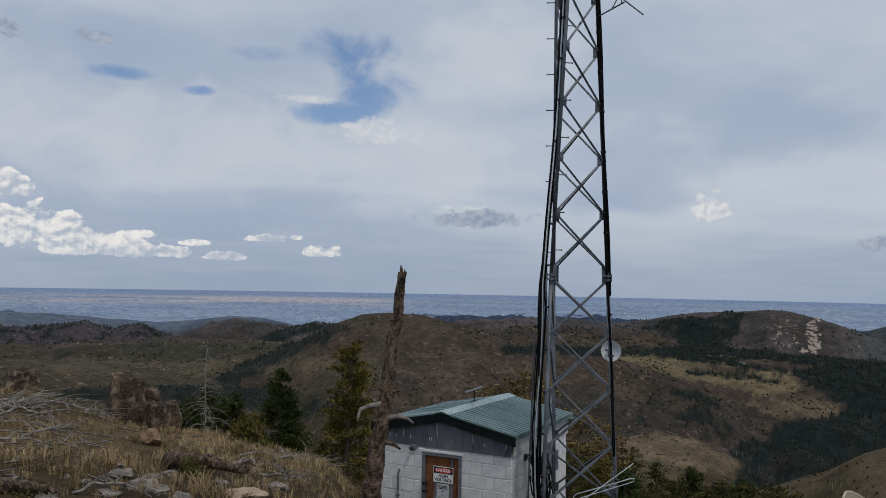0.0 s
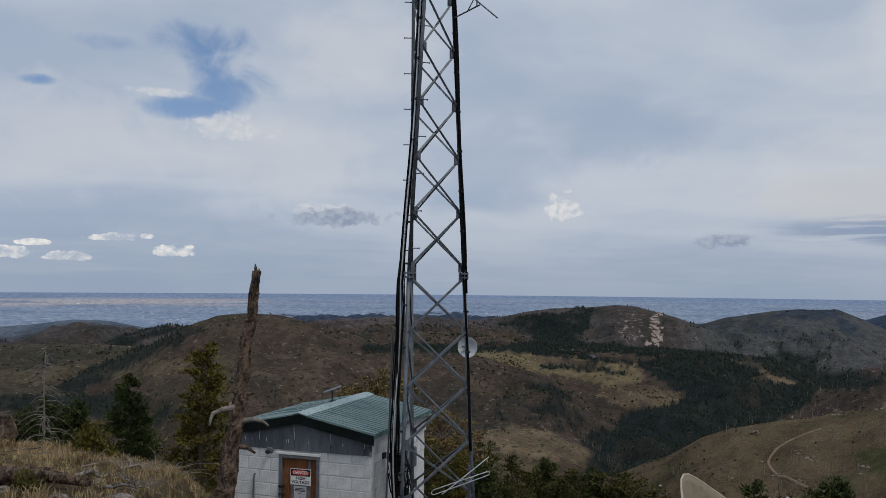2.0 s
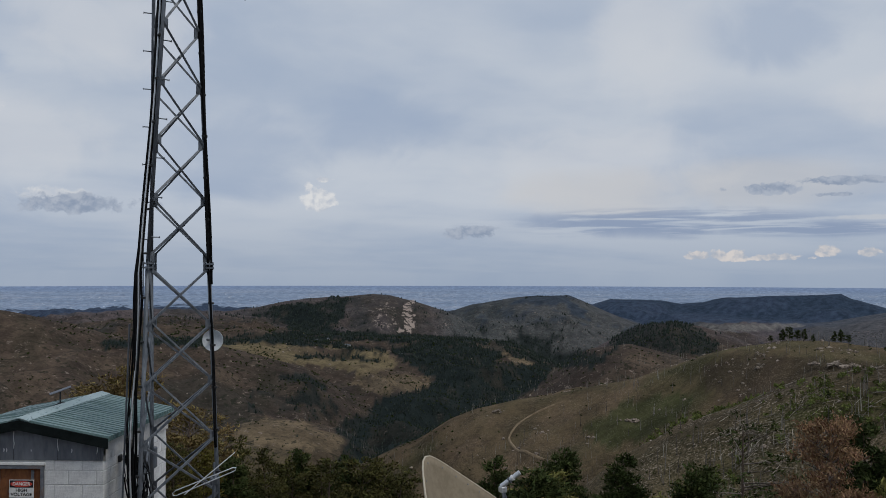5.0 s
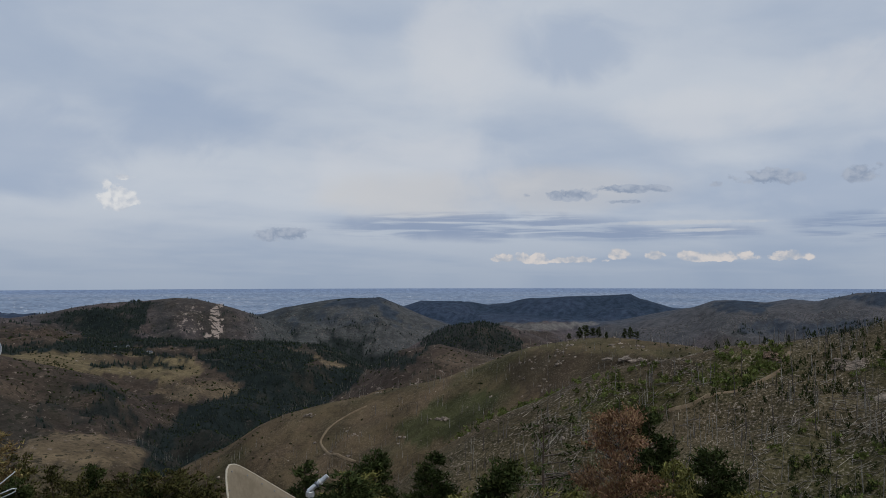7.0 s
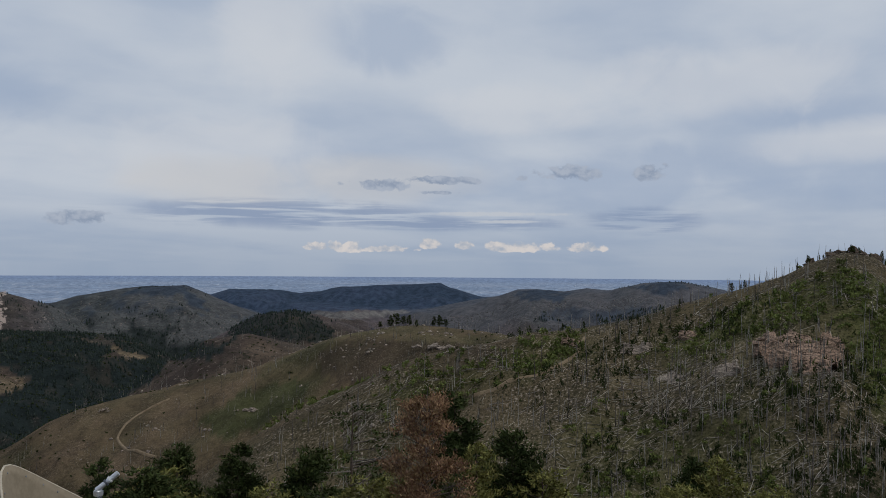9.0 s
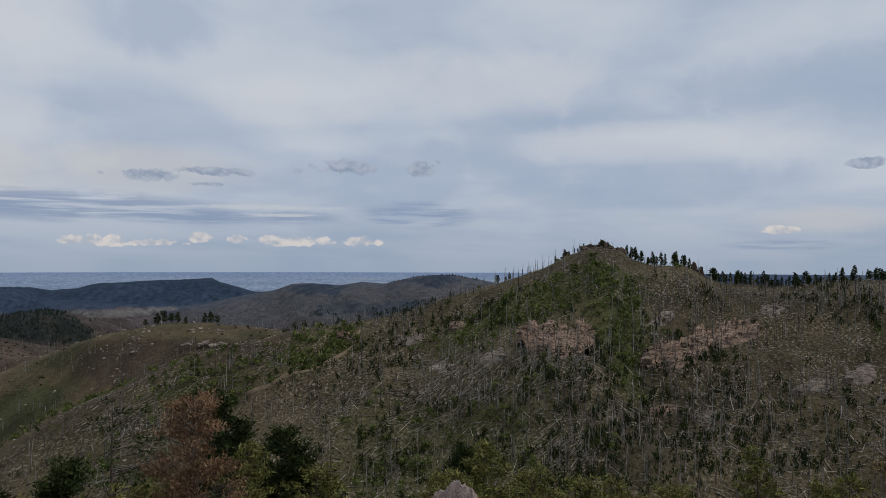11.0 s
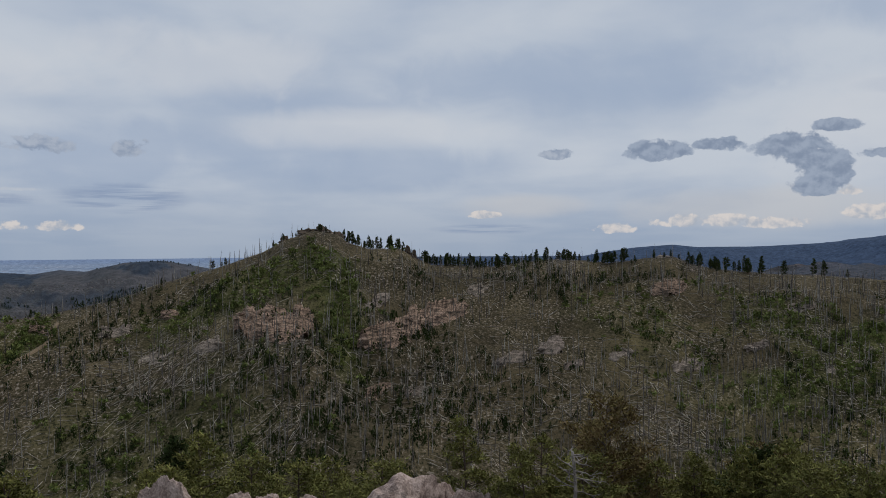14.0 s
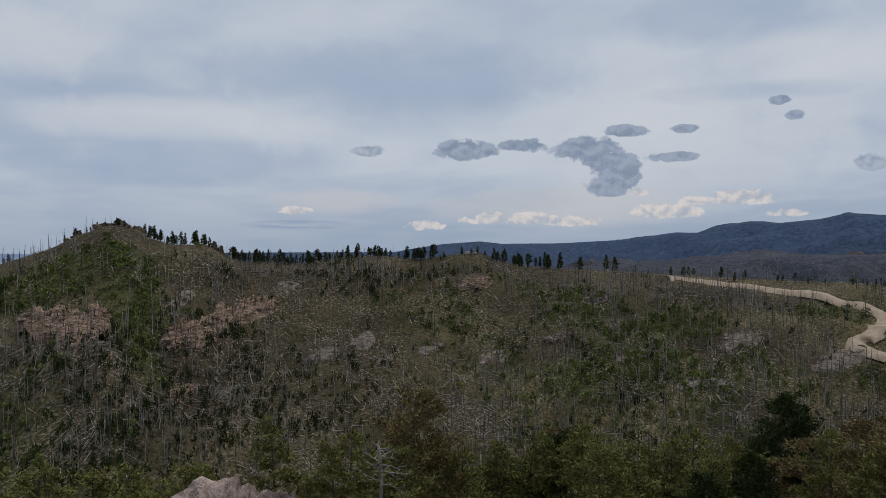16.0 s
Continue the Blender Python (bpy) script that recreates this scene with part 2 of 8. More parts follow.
def ground_material():
    """Open mountain ground: the sheet's mixed colour, haze and shade included, broken up by tufts, soil and stones at
    several sizes.
    """
    m = bpy.data.materials.new("mountain_ground")
    m.use_nodes = True
    N = Nodes(m.node_tree)
    pos = N.add("ShaderNodeTexCoord").outputs["Object"]
    tint = N.add("ShaderNodeAttribute", attribute_name="cover").outputs["Color"]
    near = N.add("ShaderNodeAttribute", attribute_name="near").outputs["Fac"]
    stony = N.add("ShaderNodeAttribute", attribute_name="stony").outputs["Fac"]
    n1 = N.noise(pos, 3.5, 6.0, 0.65)
    n2 = N.noise(pos, 0.35, 6.0, 0.65)
    n3 = N.noise(pos, 0.045, 7.0, 0.68)
    f_near = N.math("ADD", N.math("MULTIPLY", n1, 0.6), N.math("MULTIPLY", n2, 0.4))
    f_far = N.math("ADD", N.math("MULTIPLY", n2, 0.35), N.math("MULTIPLY", n3, 0.65))
    f = N.add("ShaderNodeMix", data_type="FLOAT")
    N.plug(f.inputs[0], near), N.plug(f.inputs[2], f_far), N.plug(f.inputs[3], f_near)
    f = f.outputs[0]
    c = N.mix(1.0, tint, N.mix(N.remap(f, 0.34, 0.66), (0.62, 0.62, 0.63), (1.42, 1.38, 1.32)), "MULTIPLY")
    rock = N.remap(N.noise(pos, 0.14, 7.0, 0.72, 0.3), 0.585, 0.66)
    rock = N.math("MULTIPLY", rock, stony)
    c = N.mix(rock, c, N.mix(n2, (0.12, 0.095, 0.08), (0.30, 0.24, 0.20)))
    dots = N.math("MULTIPLY", N.remap(N.noise(pos, 0.17, 5.0, 0.6), 0.545, 0.60), N.math("MULTIPLY", stony, N.remap(n3, 0.40, 0.55, 0.25, 0.8)))
    c = N.mix(dots, c, (0.022, 0.024, 0.017))
    bare = N.add("ShaderNodeAttribute", attribute_name="bare").outputs["Fac"]
    slide = N.remap(N.math("ADD", N.noise(pos, 0.075, 5.0, 0.7), N.math("MULTIPLY", bare, 0.16)), 0.60, 0.66)
    c = N.mix(N.math("MULTIPLY", slide, N.remap(bare, 0.1, 0.4)), c, N.mix(n2, (0.20, 0.16, 0.14), (0.44, 0.36, 0.31)))
    # plots of the plain in blue-grey tones, haze already in their colour
    fields = N.add("ShaderNodeAttribute", attribute_name="fields").outputs["Fac"]
    land = N.add("ShaderNodeAttribute", attribute_name="land").outputs["Vector"]
    plots = N.noise(land, 1.7, 4.0, 0.7)
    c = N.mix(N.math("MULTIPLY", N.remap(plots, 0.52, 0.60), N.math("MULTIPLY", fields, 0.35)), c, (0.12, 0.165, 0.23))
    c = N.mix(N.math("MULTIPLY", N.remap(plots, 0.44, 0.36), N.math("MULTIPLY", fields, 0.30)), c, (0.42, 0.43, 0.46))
    roofs = N.math("MULTIPLY", N.remap(N.noise(land, 3.6, 3.0, 0.6), 0.62, 0.68), N.remap(N.noise(land, 0.35, 3.0, 0.5), 0.48, 0.60))
    c = N.mix(N.math("MULTIPLY", roofs, fields), c, (0.75, 0.76, 0.78))
    flecked = N.add("ShaderNodeAttribute", attribute_name="flecked").outputs["Fac"]
    n4 = N.noise(pos, 1.4, 5.0, 0.65)
    bed = N.remap(N.noise(pos, 0.05, 3.0, 0.5), 0.35, 0.6)
    pale = N.math("MULTIPLY", N.math("MULTIPLY", N.remap(n4, 0.55, 0.63), flecked), N.math("ADD", N.math("MULTIPLY", bed, 0.65), 0.1))
    c = N.mix(pale, c, N.mix(n1, (0.21, 0.175, 0.145), (0.52, 0.44, 0.37)))
    deep = N.math("MULTIPLY", N.math("MULTIPLY", N.remap(n4, 0.48, 0.38), flecked), 0.85)
    c = N.mix(deep, c, (0.020, 0.023, 0.013))
    b = N.add("ShaderNodeBsdfPrincipled")
    N.plug(b.inputs["Base Color"], c)
    b.inputs["Roughness"].default_value = 0.95
    b.inputs["Specular IOR Level"].default_value = 0.03
    bn = N.add("ShaderNodeBump")
    bn.inputs["Strength"].default_value, bn.inputs["Distance"].default_value = 0.6, 0.08
    N.plug(bn.inputs["Height"], f_near)
    bf = N.add("ShaderNodeBump")
    bf.inputs["Strength"].default_value, bf.inputs["Distance"].default_value = 0.7, 3.0
    N.plug(bf.inputs["Height"], f_far)
    N.plug(bf.inputs["Normal"], bn.outputs[0])
    N.plug(b.inputs["Normal"], bf.outputs[0])
    N.plug(N.add("ShaderNodeOutputMaterial").inputs[0], b.outputs[0])
    return m


M_GROUND = ground_material()
M_BLOCK = material("painted_block", (0.55, 0.55, 0.55), (0.74, 0.74, 0.73), 5.0, 0.85, bump=0.5, stain=(0.36, 0.34, 0.32), stain_amount=0.6, per_object=0.05)
M_MORTAR = material("mortar", (0.44, 0.44, 0.44), (0.58, 0.58, 0.57), 8.0, 0.95)
M_GABLE = material("galvanised_sheet", (0.105, 0.115, 0.135), (0.175, 0.187, 0.21), 3.0, 0.55, 0.3, bump=0.1, stain=(0.24, 0.25, 0.27), stretch=(1, 1, 0.25))
M_STREAK = material("white_streak", (0.55, 0.56, 0.57), (0.75, 0.75, 0.76), 6.0, 0.8)
M_ROOF = material("green_roof_sheet", (0.11, 0.18, 0.18), (0.165, 0.24, 0.235), 2.0, 0.45, 0.1, bump=0.05, stain=(0.17, 0.25, 0.24), stain_amount=0.4)
M_RIDGE = material("pale_ridge_cap", (0.24, 0.33, 0.33), (0.34, 0.425, 0.425), 2.0, 0.35, 0.2, bump=0.05)
M_FASCIA = material("dark_fascia", (0.004, 0.006, 0.006), (0.012, 0.016, 0.016), 4.0, 0.8, gloss=0.08)
M_SIDE = material("pale_ribbed_sheet", (0.42, 0.42, 0.42), (0.58, 0.57, 0.55), 3.0, 0.6, 0.1, bump=0.1, stain=(0.34, 0.3, 0.26))
M_RUST = material("rusty_door", (0.13, 0.045, 0.018), (0.25, 0.10, 0.04), 4.0, 0.85, bump=0.3, stain=(0.08, 0.04, 0.03), stain_scale=3.0, stretch=(1, 1, 0.4))
M_DOORGREY = material("grey_door_steel", (0.12, 0.13, 0.15), (0.20, 0.21, 0.23), 4.0, 0.6, 0.2, stain=(0.2, 0.09, 0.04), stain_scale=4.0)
M_WHITE = material("white_enamel", (0.70, 0.70, 0.69), (0.82, 0.82, 0.80), 5.0, 0.45, bump=0.05)
M_RED = material("red_enamel", (0.50, 0.04, 0.03), (0.62, 0.07, 0.05), 6.0, 0.45, bump=0.05)
M_BLACK = material("black_paint", (0.012, 0.012, 0.013), (0.03, 0.03, 0.03), 6.0, 0.5, bump=0.05)
M_PAPER = material("notice_grey", (0.45, 0.46, 0.47), (0.56, 0.57, 0.58), 6.0, 0.7, bump=0.05)
M_STEEL = material("galvanised_steel", (0.08, 0.092, 0.108), (0.185, 0.202, 0.225), 5.0, 0.55, 0.35, bump=0.15, stain=(0.14, 0.14, 0.15), stretch=(1, 1, 0.3))
M_CABLE = material("black_cable", (0.004, 0.004, 0.0045), (0.012, 0.012, 0.013), 10.0, 0.8, gloss=0.08)
M_ALU = material("weathered_aluminium", (0.50, 0.52, 0.54), (0.68, 0.70, 0.72), 8.0, 0.4, 0.6, bump=0.05)
M_DISHGREY = material("dish_face", (0.215, 0.175, 0.122), (0.275, 0.228, 0.162), 2.5, 0.75, bump=0.05, stain=(0.18, 0.145, 0.10), gloss=0.1)
M_RIM = material("dish_rim", (0.40, 0.345, 0.26), (0.54, 0.475, 0.37), 5.0, 0.55, bump=0.05)
M_DRUM = material("drum_cover", (0.50, 0.53, 0.56), (0.66, 0.69, 0.72), 4.0, 0.5, bump=0.05)
M_SNAG = material("weathered_trunk", (0.020, 0.014, 0.010), (0.185, 0.125, 0.088), 11.0, 0.95, bump=1.0, fine=4.0, stretch=(1, 1, 0.7), stain=(0.012, 0.009, 0.008), stain_scale=8.0, stain_amount=0.95, bump_size=0.03)
M_DEADWOOD = material("bleached_deadwood", (0.10, 0.088, 0.078), (0.32, 0.285, 0.25), 9.0, 0.95, bump=0.6, stain=(0.06, 0.05, 0.045), per_island=0.25)
M_BOULDER = material("pink_granite", (0.20, 0.140, 0.112), (0.56, 0.43, 0.365), 5.0, 0.95, bump=1.0, fine=9.0, stain=(0.085, 0.07, 0.06), stain_scale=2.6, stain_amount=0.75, bump_size=0.04)
M_ROCK = material("lichen_rock", (0.022, 0.016, 0.012), (0.115, 0.080, 0.056), 2.5, 0.95, bump=1.0, stain=(0.30, 0.235, 0.17), stain_scale=4.5, stain_amount=0.6, bump_size=0.05)
M_STONE = material("pale_field_stone", (0.085, 0.072, 0.064), (0.31, 0.27, 0.235), 6.0, 0.95, bump=0.9, stain=(0.06, 0.052, 0.048), stain_scale=3.0, stain_amount=0.8, bump_size=0.03)
M_ROAD = material("dirt_road", (0.33, 0.245, 0.17), (0.50, 0.385, 0.28), 0.4, 0.95, bump=0.4)


# ---------------------------------------------------------------- building helpers
def link(name, bm, mat, parent=None, label="", smooth=False):
    me = bpy.data.meshes.new(name)
    bm.to_mesh(me)
    bm.free()
    me.materials.append(mat)
    if smooth:
        me.polygons.foreach_set("use_smooth", [True] * len(me.polygons))
    ob = new(name, me)
    if parent is not None:
        ob.parent = parent
    if label:
        ob["label"] = label
    return ob


def part(name, bm, mat, parent, label="", smooth=False):
    return link(name, bm, mat, parent, label, smooth)


def thing(name, m, label, category, group="", kind=""):
    """An Empty at the base of a thing, to which its parts are parented."""
    e = new(name)
    e.empty_display_size = 0.2
    e.matrix_basis = m
    return tagged(e, label, category, group, kind)


def box(bm, lo, hi, bevel=0.0, m=None):
    """A box between two corners, its edges rounded if bevel is given."""
    lo, hi = Vector(lo), Vector(hi)
    vs = bmesh.ops.create_cube(bm, size=1.0)["verts"]
    for v in vs:
        v.co = Vector(((v.co.x + 0.5) * (hi.x - lo.x) + lo.x, (v.co.y + 0.5) * (hi.y - lo.y) + lo.y, (v.co.z + 0.5) * (hi.z - lo.z) + lo.z))
    if bevel:
        es = list({e for v in vs for e in v.link_edges})
        r = bmesh.ops.bevel(bm, geom=es, offset=bevel, segments=1, affect="EDGES", profile=0.5)
        vs = list({v for f in r["faces"] for v in f.verts} | {v for v in vs if v.is_valid})
    if m is not None:
        bmesh.ops.transform(bm, matrix=m, verts=vs)
    return bm


def tube(bm, pts, radii, sides=6, cap=True):
    """A swept tube through points, with a radius for each (or one for all)."""
    pts = [Vector(p) for p in pts]
    if not isinstance(radii, (list, tuple)):
        radii = [radii] * len(pts)
    rings = []
    side = None
    for i, p in enumerate(pts):
        d = (pts[min(i + 1, len(pts) - 1)] - pts[max(i - 1, 0)]).normalized()
        if side is None:
            side = d.orthogonal().normalized()
        side = (side - d * side.dot(d))
        side = side.normalized() if side.length > 1e-6 else d.orthogonal().normalized()
        other = d.cross(side)
        rings.append([bm.verts.new(p + (side * math.cos(a) + other * math.sin(a)) * radii[i])
                      for a in (2 * math.pi * k / sides for k in range(sides))])
    for a, b in zip(rings, rings[1:]):
        for k in range(sides):
            bm.faces.new((a[k], a[(k + 1) % sides], b[(k + 1) % sides], b[k]))
    if cap:
        bm.faces.new(rings[0][::-1])
        bm.faces.new(rings[-1])
    return bm


def bar(p, q, r, sides=6):
    return tube(bmesh.new(), [p, q], r, sides)


def lump(bm, centre, size, seed, rough=0.35, detail=3, squash=0.8, facets=0.0):
    """An irregular stone."""
    rng = random.Random(seed)
    vs = bmesh.ops.create_icosphere(bm, subdivisions=detail, radius=1.0)["verts"]
    off = Vector((rng.uniform(-50, 50), rng.uniform(-50, 50), rng.uniform(-50, 50)))
    cuts = [(Vector((rng.gauss(0, 1), rng.gauss(0, 1), rng.gauss(0, 0.7))).normalized(), rng.uniform(0.5, 0.82)) for _ in range(12)]
    for v in vs:
        p = v.co.copy()
        for n, d in cuts:
            over = p.dot(n) - d
            if over > 0:
                p -= n * over * 0.94
        p *= 1.0 + rough * noise.noise(v.co * 1.3 + off) + rough * 0.45 * noise.noise(v.co * 3.4 + off) + rough * 0.28 * noise.noise(v.co * 8.0 + off) + rough * 0.16 * noise.noise(v.co * 19.0 + off)
        v.co = Vector((p.x * size[0], p.y * size[1], p.z * size[2])) + Vector(centre)
    return bm


def letters(name, text, size, mat, parent, m, label="", width=None):
    """Raised lettering turned into a mesh, centred at m."""
    cu = bpy.data.curves.new(name, "FONT")
    cu.body, cu.size, cu.extrude, cu.align_x, cu.align_y = text, size, 0.0012, "CENTER", "CENTER"
    cu.offset = size * 0.02
    ob = bpy.data.objects.new(name, cu)
    me = bpy.data.meshes.new_from_object(ob)
    bpy.data.objects.remove(ob)
    bpy.data.curves.remove(cu)
    me.name = name
    if width:
        xs = [v.co.x for v in me.vertices]
        k = width / (max(xs) - min(xs))
        for v in me.vertices:
            v.co.x *= k
    me.materials.clear()
    me.materials.append(mat)
    out = new(name, me)
    out.parent = parent
    out.matrix_basis = m
    if label:
        out["label"] = label
    return out

# ---------------------------------------------------------------- the ground, one sheet from the summit to the horizon
def lattice(ix, iy, seed):
    h = (ix.astype(np.int64) * 374761393 + iy.astype(np.int64) * 668265263 + seed * 974634539) & 0xFFFFFFFF
    h = ((h ^ (h >> 13)) * 1274126177) & 0xFFFFFFFF
    return ((h ^ (h >> 16)) & 0xFFFF) / 65535.0


def value_noise(x, y, seed):
    ix, iy = np.floor(x), np.floor(y)
    fx, fy = x - ix, y - iy
    fx, fy = fx * fx * (3 - 2 * fx), fy * fy * (3 - 2 * fy)
    a, b = lattice(ix, iy, seed), lattice(ix + 1, iy, seed)
    c, d = lattice(ix, iy + 1, seed), lattice(ix + 1, iy + 1, seed)
    return (a * (1 - fx) + b * fx) * (1 - fy) + (c * (1 - fx) + d * fx) * fy


def fbm(x, y, seed, octaves=5, gain=0.55):
    """Fractal noise about zero, roughly -1 to 1."""
    total, amp, norm = np.zeros_like(x), 1.0, 0.0
    for k in range(octaves):
        total += amp * (value_noise(x * 2 ** k + 17.3 * k, y * 2 ** k - 9.1 * k, seed + k) - 0.5)
        norm += amp * 0.5
        amp *= gain
    return total / norm


def smooth01(v, lo, hi):
    t = np.clip((v - lo) / (hi - lo), 0, 1)
    return t * t * (3 - 2 * t)


# the summit: heights at these distances, for each heading (degrees to the left of the y axis)
NEAR_R = [0.0, 4, 9, 14, 20, 30, 50, 90, 140]
NEAR = {
    60: [0, -0.1, -0.35, -0.6, -0.9, -2.5, -10, -30, -50],
    28: [0, -0.15, -0.47, -0.65, -0.8, -2.4, -11, -32, -55],
    18: [0, -0.18, -0.6, -1.15, -1.85, -4.5, -14, -34, -55],
    8: [0, -0.2, -0.66, -1.5, -2.65, -6.2, -15, -34, -55],
    3: [0, -0.4, -1.4, -2.75, -4.2, -8, -17, -36, -55],
    -10: [0, -0.5, -1.9, -3.1, -4.6, -9, -18, -38, -58],
    -25: [0, -0.6, -2.5, -4.5, -7, -11, -20, -40, -60],
    -40: [0, -0.7, -2.9, -5, -7.5, -12, -22, -42, -62],
    -60: [0, -0.7, -2.8, -5, -8, -12.5, -22, -38, -50],
    -80: [0, -0.6, -2.3, -4.5, -7.5, -12, -21, -35, -47],
    -100: [0, -0.6, -2.3, -4.5, -7.5, -12, -21, -35, -47],
    -130: [0, -0.5, -1.9, -3.8, -6.5, -10.5, -18, -30, -42],
}
# ridges: distance of the crest at both ends, slope towards the summit, slope beyond, and the crest's height angle by heading
RIDGES = {
    "burnt_ridge": (250, 330, 0.42, 0.35, [(-40, -11.5), (-42.7, -9.93), (-51, -6.24), (-55, -5.39), (-57.7, -4.76), (-62, -4.09), (-65.4, -3.45), (-68.1, -2.5),
                    (-72.1, -1.31), (-74.4, -0.53), (-75.9, 0.3), (-77.9, 1.0), (-79.6, 0.75), (-80.3, 0.15), (-81.7, -0.26), (-84, -0.3),
                    (-85, -0.95), (-86, -1.38), (-90.2, -1.6), (-92.2, -1.3), (-94.1, -1.05), (-98, -1.3), (-102.1, -0.85), (-103.4, -1.4),
                    (-105.4, -1.8), (-112.4, -2.2), (-119, -2.45), (-127.8, -2.75), (-140, -3)]),
    "trail_spur": (560, 440, 0.38, 0.4, [(-15, -15.5), (-21.1, -12.9), (-24.7, -11.3), (-26.8, -10.0), (-28.6, -9.2), (-31.5, -8.5), (-34.1, -8.1), (-39.5, -6.9),
                   (-42.7, -5.76), (-45.2, -4.87), (-48.9, -4.21), (-52.1, -4.17), (-55, -4.49), (-57.4, -4.92), (-62, -5.8)]),
    "back_spur": (800, 800, 0.38, 0.4, [(-27, -10), (-31.5, -8.09), (-34.4, -6.46), (-36.3, -5.15), (-39.1, -4.66), (-42.3, -5.38), (-46, -6.5)]),
    "brown_dome": (1000, 1000, 0.32, 0.3, [(20, -8.5), (16.9, -7.28), (14.4, -6.21), (11.5, -5.18), (9.3, -3.96), (7, -2.79), (5.5, -2.27), (3.6, -2.09),
                   (1.6, -2.21), (-0.7, -2.75), (-2.7, -3.4), (-4.6, -4.01), (-6.9, -4.45), (-10.7, -4.75), (-14, -5.4), (-17, -6.3)]),
    "bench_lip": (1250, 1250, 0.38, 0.02, [(2, -5.2), (-5, -4.7), (-11, -4.7), (-16, -5.5), (-21, -6.5), (-25.4, -7.4), (-28, -8.6), (-31, -10.5)]),
    "bench_back": (1750, 1750, 0.07, 0.3, [(5, -4.6), (-4, -4.2), (-11.3, -4.1), (-17.7, -4.1), (-24.7, -4.3), (-29.9, -4.62), (-32.2, -5.15), (-34.1, -6.1), (-36, -7.5)]),
    "brown_knoll": (720, 720, 0.3, 0.3, [(-6, -12), (-10, -10.6), (-13.5, -9.95), (-16.5, -10.2), (-19.5, -11), (-22, -12.6)]),
    "left_slope": (1500, 1500, 0.2, 0.2, [(60, -4.3), (27.9, -4.23), (21.5, -4.21), (16.6, -4.1), (12.6, -4.24), (8, -4.8), (4, -6)]),
    "left_near_slope": (820, 820, 0.25, 0.25, [(60, -5), (27.8, -5.25), (23.1, -5.72), (18, -6.53), (14.4, -7.32), (10, -8.6), (5, -10.5)]),
    "low_hills": (2300, 2300, 0.25, 0.3, [(60, -3.2), (32, -3.5), (27.9, -3.38), (25.8, -3.12), (23.2, -2.89), (21.5, -3.32), (19.8, -2.99), (17.7, -3.87), (15.5, -4.3), (13.4, -3.98),
                  (10.8, -3.4), (8.5, -2.81), (7, -2.98), (3, -3.6), (-2, -5)]),
    "blue_foothills": (2800, 2800, 0.1, 0.3, [(60, -2.3), (28, -2.25), (25, -2.35), (22, -2.7), (19, -2.9), (16.5, -2.75), (14, -2.5), (12, -2.6), (10, -3.0), (6, -3.6)]),
    "scarred_ridge": (2400, 2400, 0.3, 0.3, [(2, -4.2), (-2.3, -3.02), (-4.6, -2.7), (-6.9, -2.53), (-10.3, -2.56), (-12.2, -2.43), (-14, -2.19), (-15.8, -1.84), (-17.3, -1.65),
                      (-19.4, -1.52), (-21.5, -1.32), (-22.8, -1.42), (-24.5, -1.9), (-26.9, -2.65), (-29.9, -4.36), (-32, -5.5)]),
    "grey_green_hill": (2700, 2700, 0.3, 0.3, [(-22, -4.5), (-26.9, -2.55), (-28.4, -2.06), (-30.6, -1.69), (-32.9, -1.51), (-34.8, -1.4), (-36, -1.79), (-37.6, -2.49), (-39.1, -3.08), (-41.9, -4.24)]),
    "dark_hill": (2000, 2000, 0.3, 0.3, [(-35.5, -5.6), (-37.6, -4.43), (-39.5, -3.39), (-41.9, -3.08), (-43.8, -3.38), (-45.7, -4.03), (-47, -4.7), (-49, -5.6)]),
    "table_mountain": (3550, 3550, 0.17, 0.3, [(-34, -2.7), (-36.8, -1.91), (-37.8, -1.6), (-41.1, -1.68), (-42.3, -1.92), (-43.8, -1.84), (-45.3, -1.53), (-47.6, -1.33), (-51.4, -1.21),
                       (-52, -1.17), (-52.6, -1.5), (-54.4, -1.98), (-56, -2.4), (-59, -3.4)]),
    "table_foot": (3150, 3150, 0.09, 0.02, [(-32, -4.6), (-36, -3.5), (-39, -3.1), (-43, -2.75), (-48, -2.8), (-52, -2.75), (-56, -3.0), (-60, -4.2)]),
    "southern_hills": (2900, 2900, 0.2, 0.3, [(-44, -4.6), (-46.1, -4.1), (-49.5, -3.04), (-51.4, -2.9), (-54, -2.35), (-56.1, -2.0), (-57.3, -1.6), (-59.3, -1.56), (-60.5, -1.66), (-62, -1.42),
                       (-63.5, -1.57), (-65.8, -1.02), (-68.2, -0.94), (-70.1, -1.24), (-73, -1.9), (-78, -3)]),
    "blue_range": (4500, 4500, 0.16, 0.2, [(-90, -2.2), (-95, -1.0), (-97.6, -0.53), (-99.6, -0.22), (-102.3, -0.03), (-103.9, -0.23), (-108.1, -0.16), (-111.9, 0.03), (-114.1, 0.22), (-115.5, 0.51),
                   (-116.8, 0.51), (-118, 0.94), (-120.5, 1.18), (-121.8, 1.1), (-124.1, 1.32), (-125.7, 1.69), (-127.8, 1.55), (-133, 1.3), (-150, 0.5), (-170, -1.5)]),
    "valley_side": (2200, 2200, 0.12, 0.1, [(-98, -3.2), (-108, -2.0), (-114, -1.45), (-119, -1.05), (-124, -0.95), (-132, -0.9), (-150, -2)]),
}


CREST_AZ = np.arange(-180.0, 180.01, 0.1)


